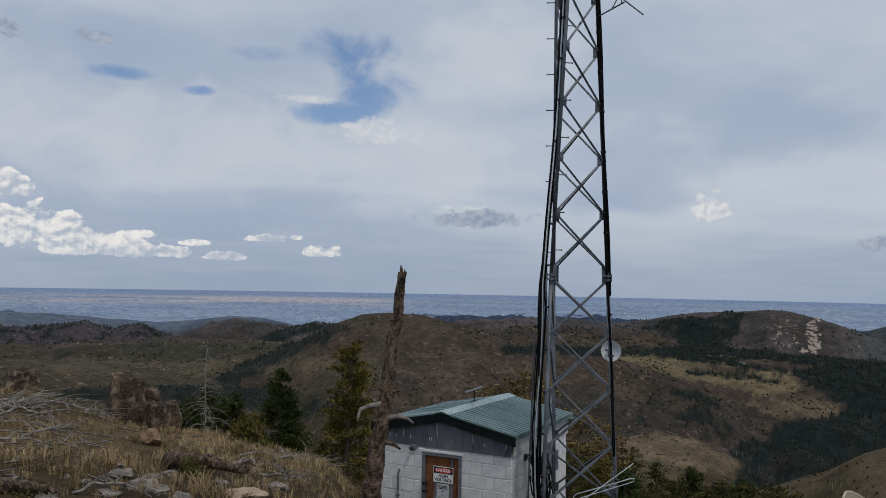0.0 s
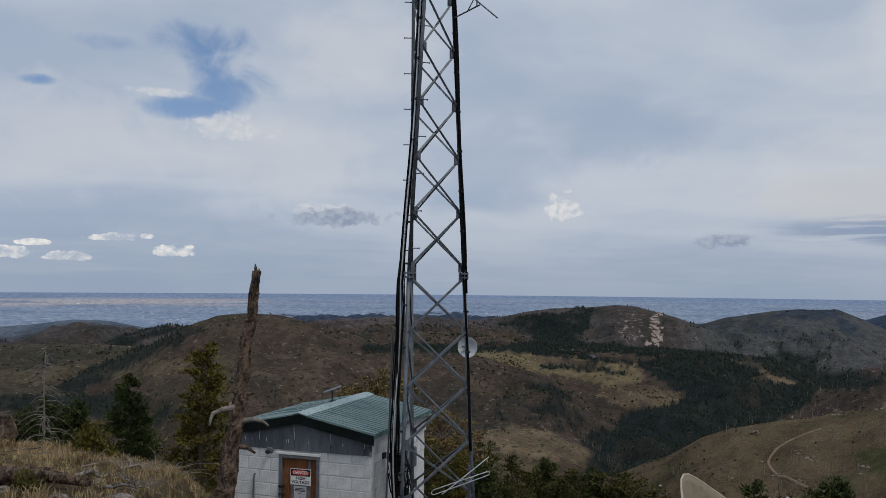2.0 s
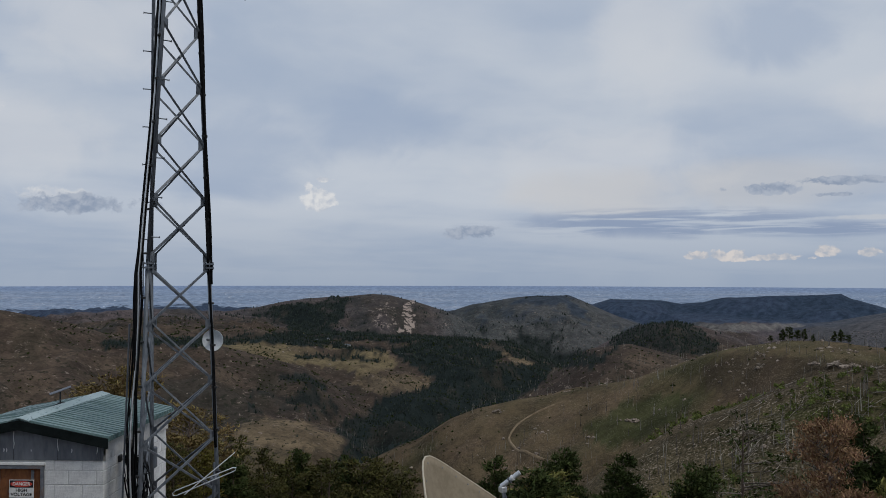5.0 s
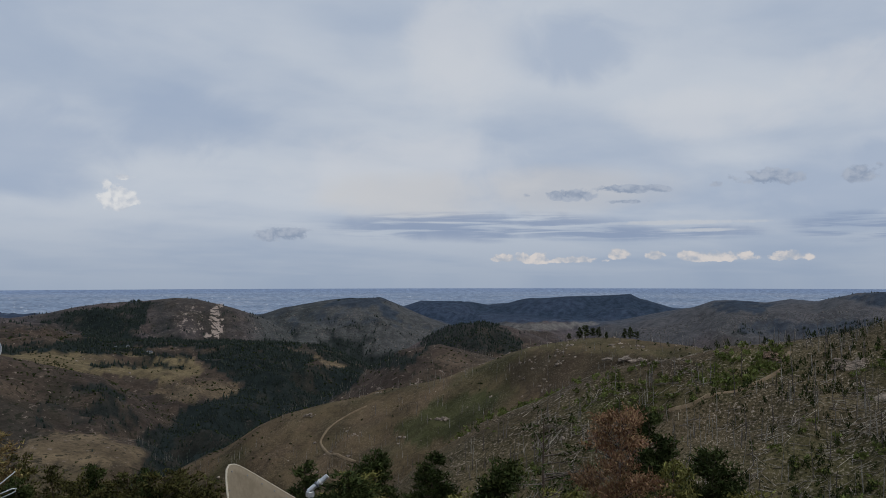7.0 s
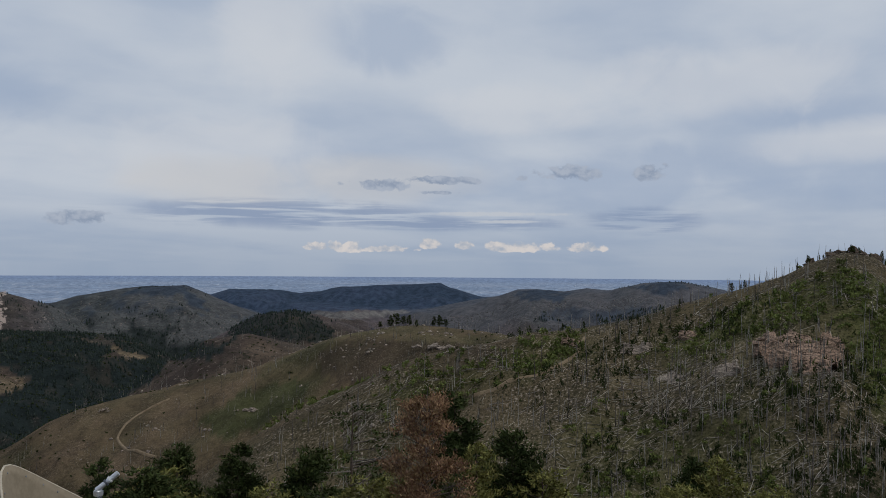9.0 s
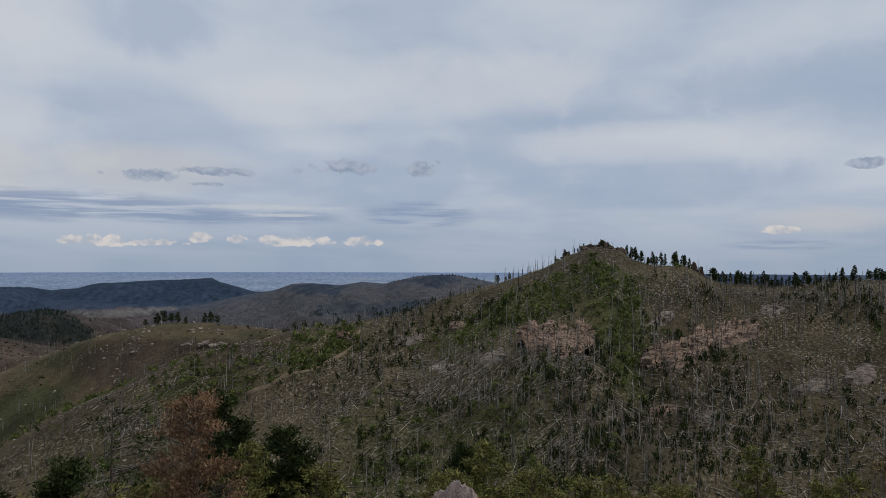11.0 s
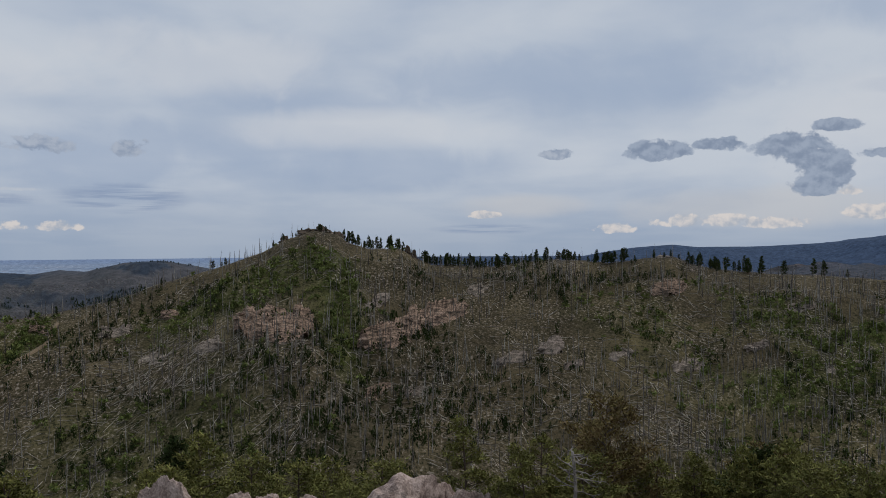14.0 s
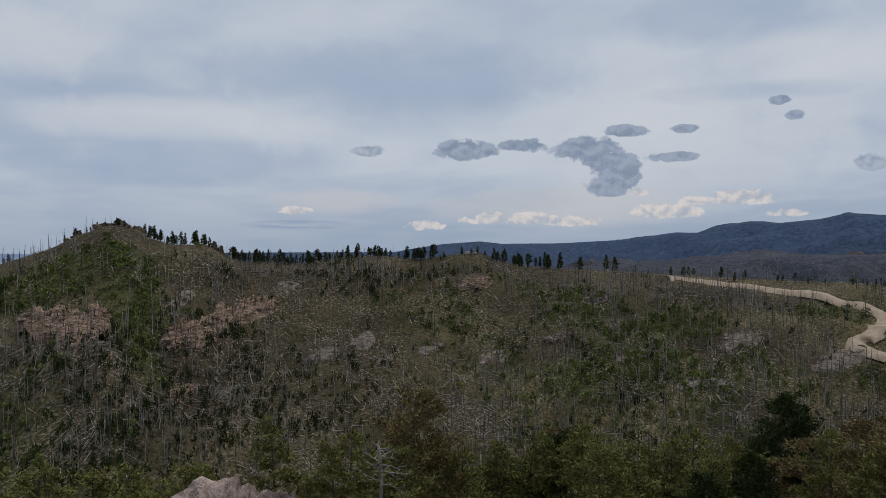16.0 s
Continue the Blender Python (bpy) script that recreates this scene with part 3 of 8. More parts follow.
def crest_tables():
    """For each ridge: crest angle, softened crest angle and crest distance over all headings."""
    out = []
    for ra, rb, front, behind, crest in RIDGES.values():
        a = np.array(sorted(crest), float)
        beyond = (np.maximum(a[0, 0] - CREST_AZ, 0) + np.maximum(CREST_AZ - a[-1, 0], 0)) * 0.7
        el = np.interp(CREST_AZ, a[:, 0], a[:, 1])
        spread = np.linspace(-12, 12, 13)
        weight = np.exp(-(spread / 6.0) ** 2)
        soft = sum(np.interp(CREST_AZ + d, a[:, 0], a[:, 1]) * w for d, w in zip(spread, weight)) / weight.sum()
        rc = np.interp(CREST_AZ, [a[0, 0], a[-1, 0]], [rb, ra])
        out.append((np.maximum(el - beyond, -24.0), np.maximum(soft - beyond, -24.0), rc, front, behind))
    return out


CRESTS = crest_tables()


def height(az, r):
    """Ground height for headings in degrees and distances in metres (arrays)."""
    keys = sorted(NEAR)
    rows = np.array([NEAR[k] for k in keys], float)
    fi = np.interp(az, keys, np.arange(len(keys)))
    i0 = np.clip(np.floor(fi).astype(int), 0, len(keys) - 2)
    fa = fi - i0
    fa = fa * fa * (3 - 2 * fa) * 0.5 + fa * 0.5
    rj = np.interp(r, NEAR_R, np.arange(len(NEAR_R)))
    j0 = np.clip(np.floor(rj).astype(int), 0, len(NEAR_R) - 2)
    fr = rj - j0
    z = (rows[i0, j0] * (1 - fr) + rows[i0, j0 + 1] * fr) * (1 - fa) + (rows[i0 + 1, j0] * (1 - fr) + rows[i0 + 1, j0 + 1] * fr) * fa
    z = z - np.interp(r, [140, 400, 900, 1500, 5000], [0, 60, 150, 210, 260])
    x, y = -r * np.sin(np.radians(az)), r * np.cos(np.radians(az))
    crest_d = np.full_like(r, 1e9)
    all_az, all_r, all_x, all_y, all_z = az, r, x, y, z.copy()
    for k, (t_el, t_soft, t_rc, front, behind) in enumerate(CRESTS):
        el_here = np.interp(all_az, CREST_AZ, t_el)
        here = el_here > -20.0
        if not here.any():
            continue
        az, r, x, y, z = all_az[here], all_r[here], all_x[here], all_y[here], all_z[here]
        rc = np.interp(az, CREST_AZ, t_rc)
        crest = EYE + rc * np.tan(np.radians(el_here[here]))
        zs = EYE + rc * np.tan(np.radians(np.interp(az, CREST_AZ, t_soft)))
        off = np.abs(r - rc)
        keep = np.exp(-(off / (0.17 * rc)) ** 2)
        zc = np.where(r < rc, crest * keep + np.minimum(zs, crest + 0.05 * rc) * (1 - keep), crest)
        near_side = np.where(rc > 900, 0.0, 1.0)
        gully = (0.30 + 0.20 * near_side - np.abs(fbm(x / (0.16 * rc), y / (0.16 * rc), 40 + 7 * k, 4))) * np.clip(off * 0.34, 0, (0.056 - 0.022 * near_side) * rc)
        if near_side.min() < 0.5:
            gully = gully + (1 - near_side) * 0.008 * rc * fbm(x / (0.045 * rc), y / (0.045 * rc), 140 + 7 * k, 3) * np.clip(off / (0.06 * rc), 0, 1)
        round_off = np.sqrt(off ** 2 + (0.03 * rc) ** 2) - 0.03 * rc
        zr = zc - np.where(r < rc, front, behind) * round_off + gully
        sight = EYE + (crest - EYE) * r / rc - 0.012 * off
        zr = np.where((r < rc) & (near_side < 0.5), np.minimum(zr, sight), zr)
        w = 0.006 * np.maximum(r, 100)
        h = np.clip(0.5 + 0.5 * (zr - z) / w, 0, 1)
        all_z[here] = z * (1 - h) + zr * h + w * h * (1 - h) * 0.5
        crest_d[here] = np.minimum(crest_d[here], off / rc)
    az, r, x, y, z = all_az, all_r, all_x, all_y, all_z
    zp = np.interp(r, [0, 1900, 2400, 4920, 6000], [-900, -400, -198, -66.5, -66.5]) + EYE
    z = np.maximum(z, zp)
    rough = np.clip((r - 6) / 60, 0, 1) * np.clip(crest_d * 14, 0.12, 1)
    z = z + np.where(z > zp, rough, 0) * (fbm(x / 40, y / 40, 5, 4) * 0.6 * np.clip(r / 100, 0.1, 2.2))
    z = z + np.clip(r / 8, 0, 1) * 0.10 * fbm(x / 1.6, y / 1.6, 9, 4) * np.clip(1.4 - r / 120, 0, 1)
    return z


def ground_z(x, y):
    az, r = math.degrees(math.atan2(-x, y)), math.hypot(x, y)
    return float(height(np.array([az]), np.array([r]))[0])


def mixc(a, b, f):
    return a * (1 - f[..., None]) + np.array(b) * f[..., None]


def sector(az, lo, hi, soft):
    return smooth01(az, lo - soft, lo + soft) * (1 - smooth01(az, hi - soft, hi + soft))


# patches of cover on the slopes and hills, each by its corners: heading and height angle set to fit the camera's view
COVER = {
    "scar_forest": [(-13.65, -2.8), (-14.73, -2.21), (-17.06, -2.0), (-19.97, -1.45), (-19.71, -2.44), (-19.21, -3.53), (-18.64, -4.31), (-16.11, -4.33), (-15.83, -3.17)],
    "scar_main": [(-23.58, -1.94), (-24.43, -1.85), (-24.51, -2.69), (-24.25, -3.93), (-23.67, -3.94), (-23.47, -3.09)],
    "scar_side": [(-21.34, -2.54), (-22.69, -1.75), (-23.08, -2.71), (-23.36, -3.87), (-22.32, -3.8), (-21.73, -3.12)],
    "scar_low": [(-25.77, -3.06), (-26.73, -3.24), (-27.03, -3.8), (-25.97, -3.75)],
    "foot": [(-4.0, -4.2), (-10.9, -4.2), (-14.75, -3.95), (-18.63, -3.8), (-21.74, -3.92), (-24.82, -4.2), (-27.87, -4.3), (-29.74, -4.58), (-29.37, -4.89), (-24.82, -4.72), (-20.97, -4.55), (-16.31, -4.6), (-4.0, -4.75)],
    "grey_top": [(-30.85, -2.02), (-33.05, -1.25), (-34.56, -1.22), (-35.56, -1.94), (-36.78, -3.01), (-35.91, -2.92), (-34.67, -2.06), (-32.69, -1.99)],
    "grey_low": [(-30.11, -4.49), (-32.32, -4.06), (-33.77, -4.94), (-36.95, -5.37), (-38.33, -4.6), (-37.3, -6.08), (-33.77, -6.42), (-31.22, -5.58)],
    "dark_hill": [(-36.95, -5.37), (-37.99, -4.43), (-39.02, -3.5), (-40.69, -2.9), (-42.33, -2.95), (-43.6, -3.55), (-44.84, -4.5), (-43.9, -5.39), (-41.99, -5.15), (-40.02, -4.71)],
    "valley": [(-22.71, -5.1), (-24.83, -4.76), (-27.87, -4.77), (-30.49, -5.31), (-30.12, -5.99), (-31.96, -6.12), (-33.77, -6.23), (-33.77, -6.97), (-30.12, -9.6), (-26.38, -12.0), (-22.58, -15.0), (-17.95, -15.0), (-18.71, -12.96),
               (-20.24, -11.1), (-21.39, -9.6), (-22.35, -8.3), (-25.03, -7.9), (-25.91, -7.16), (-24.45, -6.33)],
    "tree_row": [(-14.36, -4.34), (-17.86, -4.62), (-21.74, -4.96), (-22.52, -5.34), (-19.81, -5.07), (-14.76, -4.64)],
    "low_tree_row": [(-16.32, -5.48), (-18.65, -5.54), (-21.75, -5.65), (-22.72, -5.98), (-19.81, -5.86), (-16.51, -5.75)],
    "clump": [(-13.2, -8.0), (-14.78, -6.94), (-17.1, -6.62), (-18.66, -7.75), (-19.26, -9.63), (-17.91, -9.83), (-15.58, -9.47), (-13.6, -9.2)],
    "lip_wood": [(-19.46, -9.63), (-21.78, -9.59), (-22.56, -11.79), (-19.87, -12.94), (-18.7, -11.86)],
    "knoll": [(-12.12, -10.38), (-14.04, -9.58), (-17.13, -9.83), (-19.47, -10.93), (-19.67, -11.85), (-14.83, -11.51), (-12.52, -11.31)],
    "meadow": [(-4.0, -4.6), (-9.38, -4.57), (-14.75, -4.49), (-18.64, -4.77), (-22.52, -5.22), (-23.68, -6.15), (-21.76, -6.76), (-17.1, -6.05), (-12.45, -5.7), (-6.0, -5.3)],
    "lip_tan": [(-20.21, -6.59), (-23.68, -6.34), (-25.79, -7.24), (-24.84, -7.91), (-22.15, -8.08), (-19.83, -7.74)],
    "bench_end": [(-30.49, -5.31), (-32.32, -5.55), (-33.95, -5.86), (-33.41, -6.25), (-31.22, -6.03)],
    "clearing": [(-43.02, -3.08), (-46.11, -3.14), (-49.91, -3.04), (-48.39, -3.45), (-44.95, -3.65)],
    "dark_cap": [(-57.04, -2.03), (-58.62, -1.44), (-61.34, -1.7), (-60.32, -2.36), (-58.61, -2.31)],
    "hog_cap": [(-64.8, -1.2), (-68.0, -0.8), (-69.0, -1.3), (-67.33, -1.73), (-66.17, -1.74)],
    "south_dark": [(-59.97, -2.73), (-62.97, -2.85), (-67.32, -2.58), (-67.31, -3.44), (-63.61, -3.61), (-58.59, -3.66)],
    "dome_wood": [(15.4, -6.75), (12.97, -5.55), (10.03, -4.1), (7.02, -2.9), (6.25, -3.16), (9.26, -4.7), (11.84, -6.0), (14.39, -7.1)],
    "left_hill": [(29.0, -3.2), (26.06, -3.1), (23.19, -2.8), (19.48, -2.9), (17.35, -4.05), (20.13, -4.33), (26.0, -5.4), (29.0, -5.4)],
    "small_hill": [(13.38, -4.2), (11.54, -3.59), (8.55, -2.71), (6.5, -2.94), (8.53, -3.57), (11.52, -4.35)],
    "left_wood": [(24.67, -7.06), (17.97, -6.89), (9.95, -7.35), (6.89, -8.48), (8.39, -9.22), (17.93, -8.15), (24.65, -7.58)],
    "left_dark": [(30.0, -5.3), (25.5, -5.0), (22.6, -5.2), (19.5, -5.45), (15.9, -5.5), (14.7, -5.0), (12.2, -5.0), (10.5, -4.3), (17.0, -4.2), (24.0, -4.5)],
    "ridge_aspen": [(-49.11, -8.7), (-52.1, -7.51), (-55.03, -6.31), (-58.23, -4.94), (-61.63, -4.66), (-61.28, -5.74), (-59.57, -7.23), (-55.0, -8.69), (-51.34, -9.55)],
    "gully_aspen": [(-69.62, -2.35), (-72.88, -1.08), (-76.61, -0.35), (-79.66, -1.15), (-81.18, -3.29), (-81.54, -7.53), (-79.99, -8.83), (-78.1, -5.93), (-77.35, -3.24), (-74.72, -3.19), (-72.12, -4.84), (-69.59, -6.05), (-67.48, -5.6)],
    "low_aspen": [(-106.57, -8.61), (-110.38, -7.4), (-111.51, -8.88), (-108.86, -10.82), (-106.57, -10.5)],
    "road_aspen": [(-112.62, -5.47), (-117.69, -3.87), (-120.13, -4.91), (-117.7, -6.45), (-113.73, -6.94)],
    "foot_aspen": [(-115.2, -9.85), (-118.76, -9.31), (-119.45, -10.7), (-116.28, -11.25)],
    "spur_green": [(-36.03, -10.29), (-38.35, -8.62), (-41.84, -7.67), (-43.39, -8.04), (-41.84, -9.55), (-39.9, -10.87), (-37.58, -11.41)],
    "spur_dark": [(-43.78, -5.76), (-47.62, -4.96), (-51.38, -5.1), (-55.04, -5.58), (-56.1, -6.28), (-52.47, -7.5), (-49.49, -8.69), (-46.08, -8.01), (-43.78, -7.66)],
}


def frayed(az, el, ragged=0.35):
    """Headings and height angles shaken a little, so that the borders of patches fray."""
    a = az + ragged * (1.3 * fbm(az * 0.9, el * 1.8, 301, 2) + 0.7 * fbm(az * 4, el * 7, 302, 3))
    return a, el + ragged * 0.45 * (fbm(az * 0.9, el * 1.8, 303, 2) + 0.8 * fbm(az * 4, el * 7, 304, 3))


def patch(name, az, el):
    """1 inside a patch of cover, 0 outside it."""
    pts = COVER[name]
    lo, hi = min(p[0] for p in pts), max(p[0] for p in pts)
    out = np.zeros(az.shape)
    m = (az > lo) & (az < hi)
    a, e = az[m], el[m]
    inside = np.zeros(a.shape, bool)
    for (ax, ay), (bx, by) in zip(pts, pts[1:] + pts[:1]):
        if ay != by:
            inside ^= ((ay > e) != (by > e)) & (a < (bx - ax) * (e - ay) / (by - ay) + ax)
    out[m] = inside
    return out


def shrub_field(x, y, az, r):
    """Where young aspen and brush grow on the burnt slopes, 0 to 1."""
    n = fbm(x / 70, y / 70, 71, 4) + 0.4 * fbm(x / 14, y / 14, 72, 3)
    q = r / np.interp(az, [-140, -40], [330, 250])
    gully = np.exp(-((az + 79.2 + (0.93 - q) * 4.6) / (1.0 + 7.0 * (q - 0.82).clip(0))) ** 2) * sector(q, 0.69, 0.92, 0.02) * smooth01(n, -0.75, 0.05)
    left = sector(az, -62.5, -48, 1.5) * sector(q, 0.885, 0.972, 0.012) * smooth01(n, -0.5, 0.1)
    shoulder = np.exp(-((az + 73) / 4.0) ** 2) * sector(q, 0.87, 0.93, 0.02) * 0.7 * smooth01(n, -0.3, 0.2)
    right = sector(az, -129, -105, 3) * sector(q, 0.74, 0.95, 0.03) * 0.40
    el = np.full_like(r, -40.0)
    m = (r > 150) & (r < 345) & (az < -40)
    if m.any():
        el[m] = np.degrees(np.arctan2(height(az[m], r[m]) - EYE, r[m]))
    fa, fe = frayed(az, el, 0.5)
    green = sum(patch(name, fa, fe) * w for name, w in (("ridge_aspen", 0.75), ("gully_aspen", 0.34), ("low_aspen", 0.8), ("road_aspen", 0.45), ("foot_aspen", 0.45))) * smooth01(n, -0.7, 0.0)
    cover = green + smooth01(n, 0.0, 0.45) * 0.40 + gully * 0.9 + left * 0.8 + shoulder * 0.45 + right * smooth01(n, 0.0, 0.45)
    return np.clip(cover, 0, 1) * (1 - smooth01(q, 0.895, 0.928) * 0.94 * smooth01(-az, 61, 66))


def forest_field(x, y, az, r, el=None):
    """Where dark conifer woods stand on the middle and far hills, 0 to 1."""
    if el is None:
        el = np.degrees(np.arctan2(height(az, r) - EYE, r))
    spots = fbm(x / 26, y / 26, 83, 4)
    n = fbm(x / 260, y / 260, 81, 5)
    true_az = az
    az, el = frayed(az, el)
    far, mid = (r > 1850) * 1.0, (r > 560) * (r < 1900) * 1.0
    out = patch("valley", az, el) * mid * (0.55 + 0.45 * smooth01(spots, -0.5, -0.1))
    for name, where, thick in (("scar_forest", far, 1.0), ("foot", mid + far, 1.0), ("grey_top", far, 0.9), ("grey_low", mid + far, 0.9), ("dark_hill", (r > 1600), 0.75), ("tree_row", mid, 1.0), ("low_tree_row", mid, 0.9),
                               ("dark_cap", far, 1.0), ("hog_cap", far, 1.0), ("south_dark", far, 0.75), ("dome_wood", mid, 0.85)):
        out = np.maximum(out, patch(name, az, el) * where * thick * (0.25 + 0.75 * smooth01(spots, -0.55, -0.1)))
    for name, where, lo, hi in (("clump", mid, -0.25, 0.15), ("lip_wood", mid, -0.3, 0.15), ("left_wood", mid, -0.5, -0.1), ("left_hill", far, 0.1, 0.45), ("small_hill", far, -0.35, 0.1), ("left_dark", mid + far, 0.3, 0.6)):
        out = np.maximum(out, patch(name, az, el) * where * smooth01(spots, lo, hi) * 0.9)
    table = sector(true_az, -58, -36, 2) * sector(r, 2950, 3800, 80) * smooth01(n + 0.7 * spots, -0.4, 0.2) * 0.9 * (1 - patch("clearing", az, el))
    near_valley = sector(true_az, -16, 25, 4) * sector(r, 60, 420, 40) * smooth01(n, -0.4, 0.2) * 0.7
    ribs = far * sector(az, -75, -2, 3) * smooth01(spots + 0.6 * n, 0.35, 0.6) * 0.6 * (r < 2900)
    for f in (table, near_valley, ribs):
        out = np.maximum(out, f)
    return np.clip(out, 0, 1)


def track(x, y, pts, width):
    """1 on a track through points of the plan, 0 off it."""
    d = np.full_like(x, 1e9)
    for (ax, ay), (bx, by) in zip(pts, pts[1:]):
        ux, uy = bx - ax, by - ay
        t = np.clip(((x - ax) * ux + (y - ay) * uy) / (ux * ux + uy * uy), 0, 1)
        d = np.minimum(d, np.hypot(x - ax - t * ux, y - ay - t * uy))
    return 1 - smooth01(d, width * 0.6, width * 1.1)


def round_off_line(pts):
    """The line through the points with its corners cut."""
    for _ in range(2):
        pts = [pts[0]] + [(a[0] * k + b[0] * (1 - k), a[1] * k + b[1] * (1 - k)) for a, b in zip(pts, pts[1:]) for k in (0.75, 0.25)] + [pts[-1]]
    return pts


def plan(az, r):
    return (-r * math.sin(radians(az)), r * math.cos(radians(az)))


def where_el(az, el):
    """The plan point on the ground that lies at that heading and height angle, nearest first."""
    r = np.linspace(60, 2600, 5000)
    e = np.degrees(np.arctan2(height(np.full_like(r, az), r) - EYE, r))
    i = int(np.argmax(e >= el))
    return plan(az, r[i])


FOOT_TRAIL = [where_el(a, e) for a, e in [(-34.1, -8.75), (-33.2, -9.1), (-31.9, -9.8), (-31.1, -10.7), (-30.9, -11.2), (-31.9, -12.0), (-33.4, -12.4)]]
RIDGE_TRACK = [where_el(a, e) for a, e in [(-61.9, -4.85), (-61.4, -5.75), (-61.3, -6.1), (-59.5, -7.1), (-56.6, -8.1), (-54.4, -8.8)]]
ROAD = [where_el(a, e) for a, e in [(-114.8, -2.5), (-116.3, -2.59), (-118.7, -2.82), (-121.8, -3.17), (-124.1, -3.43), (-126.7, -3.99), (-127.8, -4.8), (-127.2, -5.6), (-126.0, -6.3), (-127.6, -7.0), (-131, -7.4), (-136, -7.5)]]


def build_ground():
    az = np.concatenate([np.arange(-131.0, 31.01, 0.2), np.arange(33.0, 229.0, 2.0)])
    r = np.concatenate([[0.0], np.geomspace(0.8, 140, 105), np.geomspace(142, 1200, 160), np.geomspace(1210, 4920, 150)])
    A, R = np.meshgrid(np.where(az > 180, az - 360, az), r)
    X, Y = -R * np.sin(np.radians(A)), R * np.cos(np.radians(A))
    Z = height(A, R)
    nr, na = A.shape
    idx = np.arange(nr * na).reshape(nr, na)
    nxt = np.roll(idx, -1, axis=1)
    quads = np.stack([idx[:-1], idx[1:], nxt[1:], nxt[:-1]], -1).reshape(-1, 4)[:, ::-1]
    me = bpy.data.meshes.new("ground")
    me.vertices.add(nr * na)
    me.vertices.foreach_set("co", np.stack([X, Y, Z], -1).astype(np.float32).ravel())
    me.loops.add(quads.size)
    me.loops.foreach_set("vertex_index", quads.astype(np.int32).ravel())
    me.polygons.add(len(quads))
    me.polygons.foreach_set("loop_start", np.arange(0, quads.size, 4, dtype=np.int32))
    me.polygons.foreach_set("use_smooth", np.ones(len(quads), dtype=bool))
    me.update(calc_edges=True)
    # cover colour: dry grass, soil, brush, woods, fields, plus painted haze and slope shade
    n = fbm(X / 9, Y / 9, 21, 5)
    n_big = fbm(X / 120, Y / 120, 22, 5)
    C = np.zeros((nr, na, 3)) + np.array((0.058, 0.044, 0.030))
    C = mixc(C, (0.135, 0.098, 0.055), smooth01(n, 0.1, 0.5) * (1 - smooth01(R, 60, 120)))
    C = mixc(C, (0.060, 0.056, 0.024), smooth01(-n, 0.2, 0.5) * 0.6 * (1 - smooth01(R, 60, 120)))
    burnt = smooth01(R, 60, 120)
    C = mixc(C, (0.096, 0.078, 0.047), burnt)
    C = mixc(C, (0.062, 0.050, 0.030), burnt * smooth01(n_big, -0.1, 0.4) * 0.8)
    C = mixc(C, (0.076, 0.066, 0.037), burnt * smooth01(-n_big, 0.1, 0.5) * 0.8)
    C = mixc(C, (0.076, 0.078, 0.030), shrub_field(X, Y, A, R) * burnt * (1 - smooth01(R, 700, 900)) * sector(A, -140, -36, 4))
    spur = sector(A, -60, -18, 4) * sector(R, 250, 700, 80)
    C = mixc(C, (0.088, 0.063, 0.040), spur * smooth01(n_big, -0.6, 0.2) * 0.85)
    C = mixc(C, (0.125, 0.090, 0.060), spur * smooth01(fbm(X / 22, Y / 22, 44, 5), 0.05, 0.45) * 0.6)
    C = mixc(C, (0.040, 0.040, 0.020), spur * smooth01(fbm(X / 35, Y / 35, 39, 5), 0.0, 0.4) * 0.75)
    spur_az, spur_el = frayed(A, np.degrees(np.arctan2(Z - EYE, R)))
    C = mixc(C, (0.040, 0.048, 0.020), patch("spur_green", spur_az, spur_el) * spur * 0.8)
    C = mixc(C, (0.050, 0.038, 0.028), patch("spur_dark", spur_az, spur_el) * spur * 0.7)
    # dry grass lightened on the west burn to offset weak light there
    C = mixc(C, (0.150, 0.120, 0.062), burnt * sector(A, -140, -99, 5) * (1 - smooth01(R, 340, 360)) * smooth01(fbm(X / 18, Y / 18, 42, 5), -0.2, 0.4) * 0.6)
    EL = np.degrees(np.arctan2(Z - EYE, R))
    FA, FE = frayed(A, EL)
    hills = smooth01(R, 600, 750)
    spots = fbm(X / 26, Y / 26, 83, 4)
    patches = fbm(X / 55, Y / 55, 36, 5)
    C = mixc(C, (0.066, 0.050, 0.040), hills)
    # haze of distance mixed into the colour: purple-grey beyond the near hills
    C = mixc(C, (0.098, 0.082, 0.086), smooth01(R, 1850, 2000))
    C = mixc(C, (0.046, 0.037, 0.033), hills * smooth01(fbm(X / 200, Y / 200, 23, 5), 0.0, 0.4) * 0.8)
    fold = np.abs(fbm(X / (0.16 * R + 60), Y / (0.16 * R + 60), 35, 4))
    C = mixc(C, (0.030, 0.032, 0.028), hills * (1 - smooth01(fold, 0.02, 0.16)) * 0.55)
    C = mixc(C, (0.120, 0.090, 0.066), hills * smooth01(patches, 0.05, 0.5) * (0.5 - 0.3 * smooth01(R, 1850, 2000)))
    C = mixc(C, (0.036, 0.033, 0.024), hills * smooth01(-spots, 0.1, 0.5) * 0.5)
    # olive slopes to the north, tan benches between them
    olive = sector(A, 4, 60, 2) * sector(R, 600, 1900, 80)
    C = mixc(C, (0.060, 0.053, 0.036), olive * smooth01(fbm(X / 160, Y / 160, 25, 4), -0.4, 0.3) * 0.85)
    C = mixc(C, (0.100, 0.084, 0.058), olive * sector(EL, -6.3, -5.2, 0.25) * smooth01(fbm(X / 60, Y / 60, 43, 4), -0.4, 0.2) * 0.7)
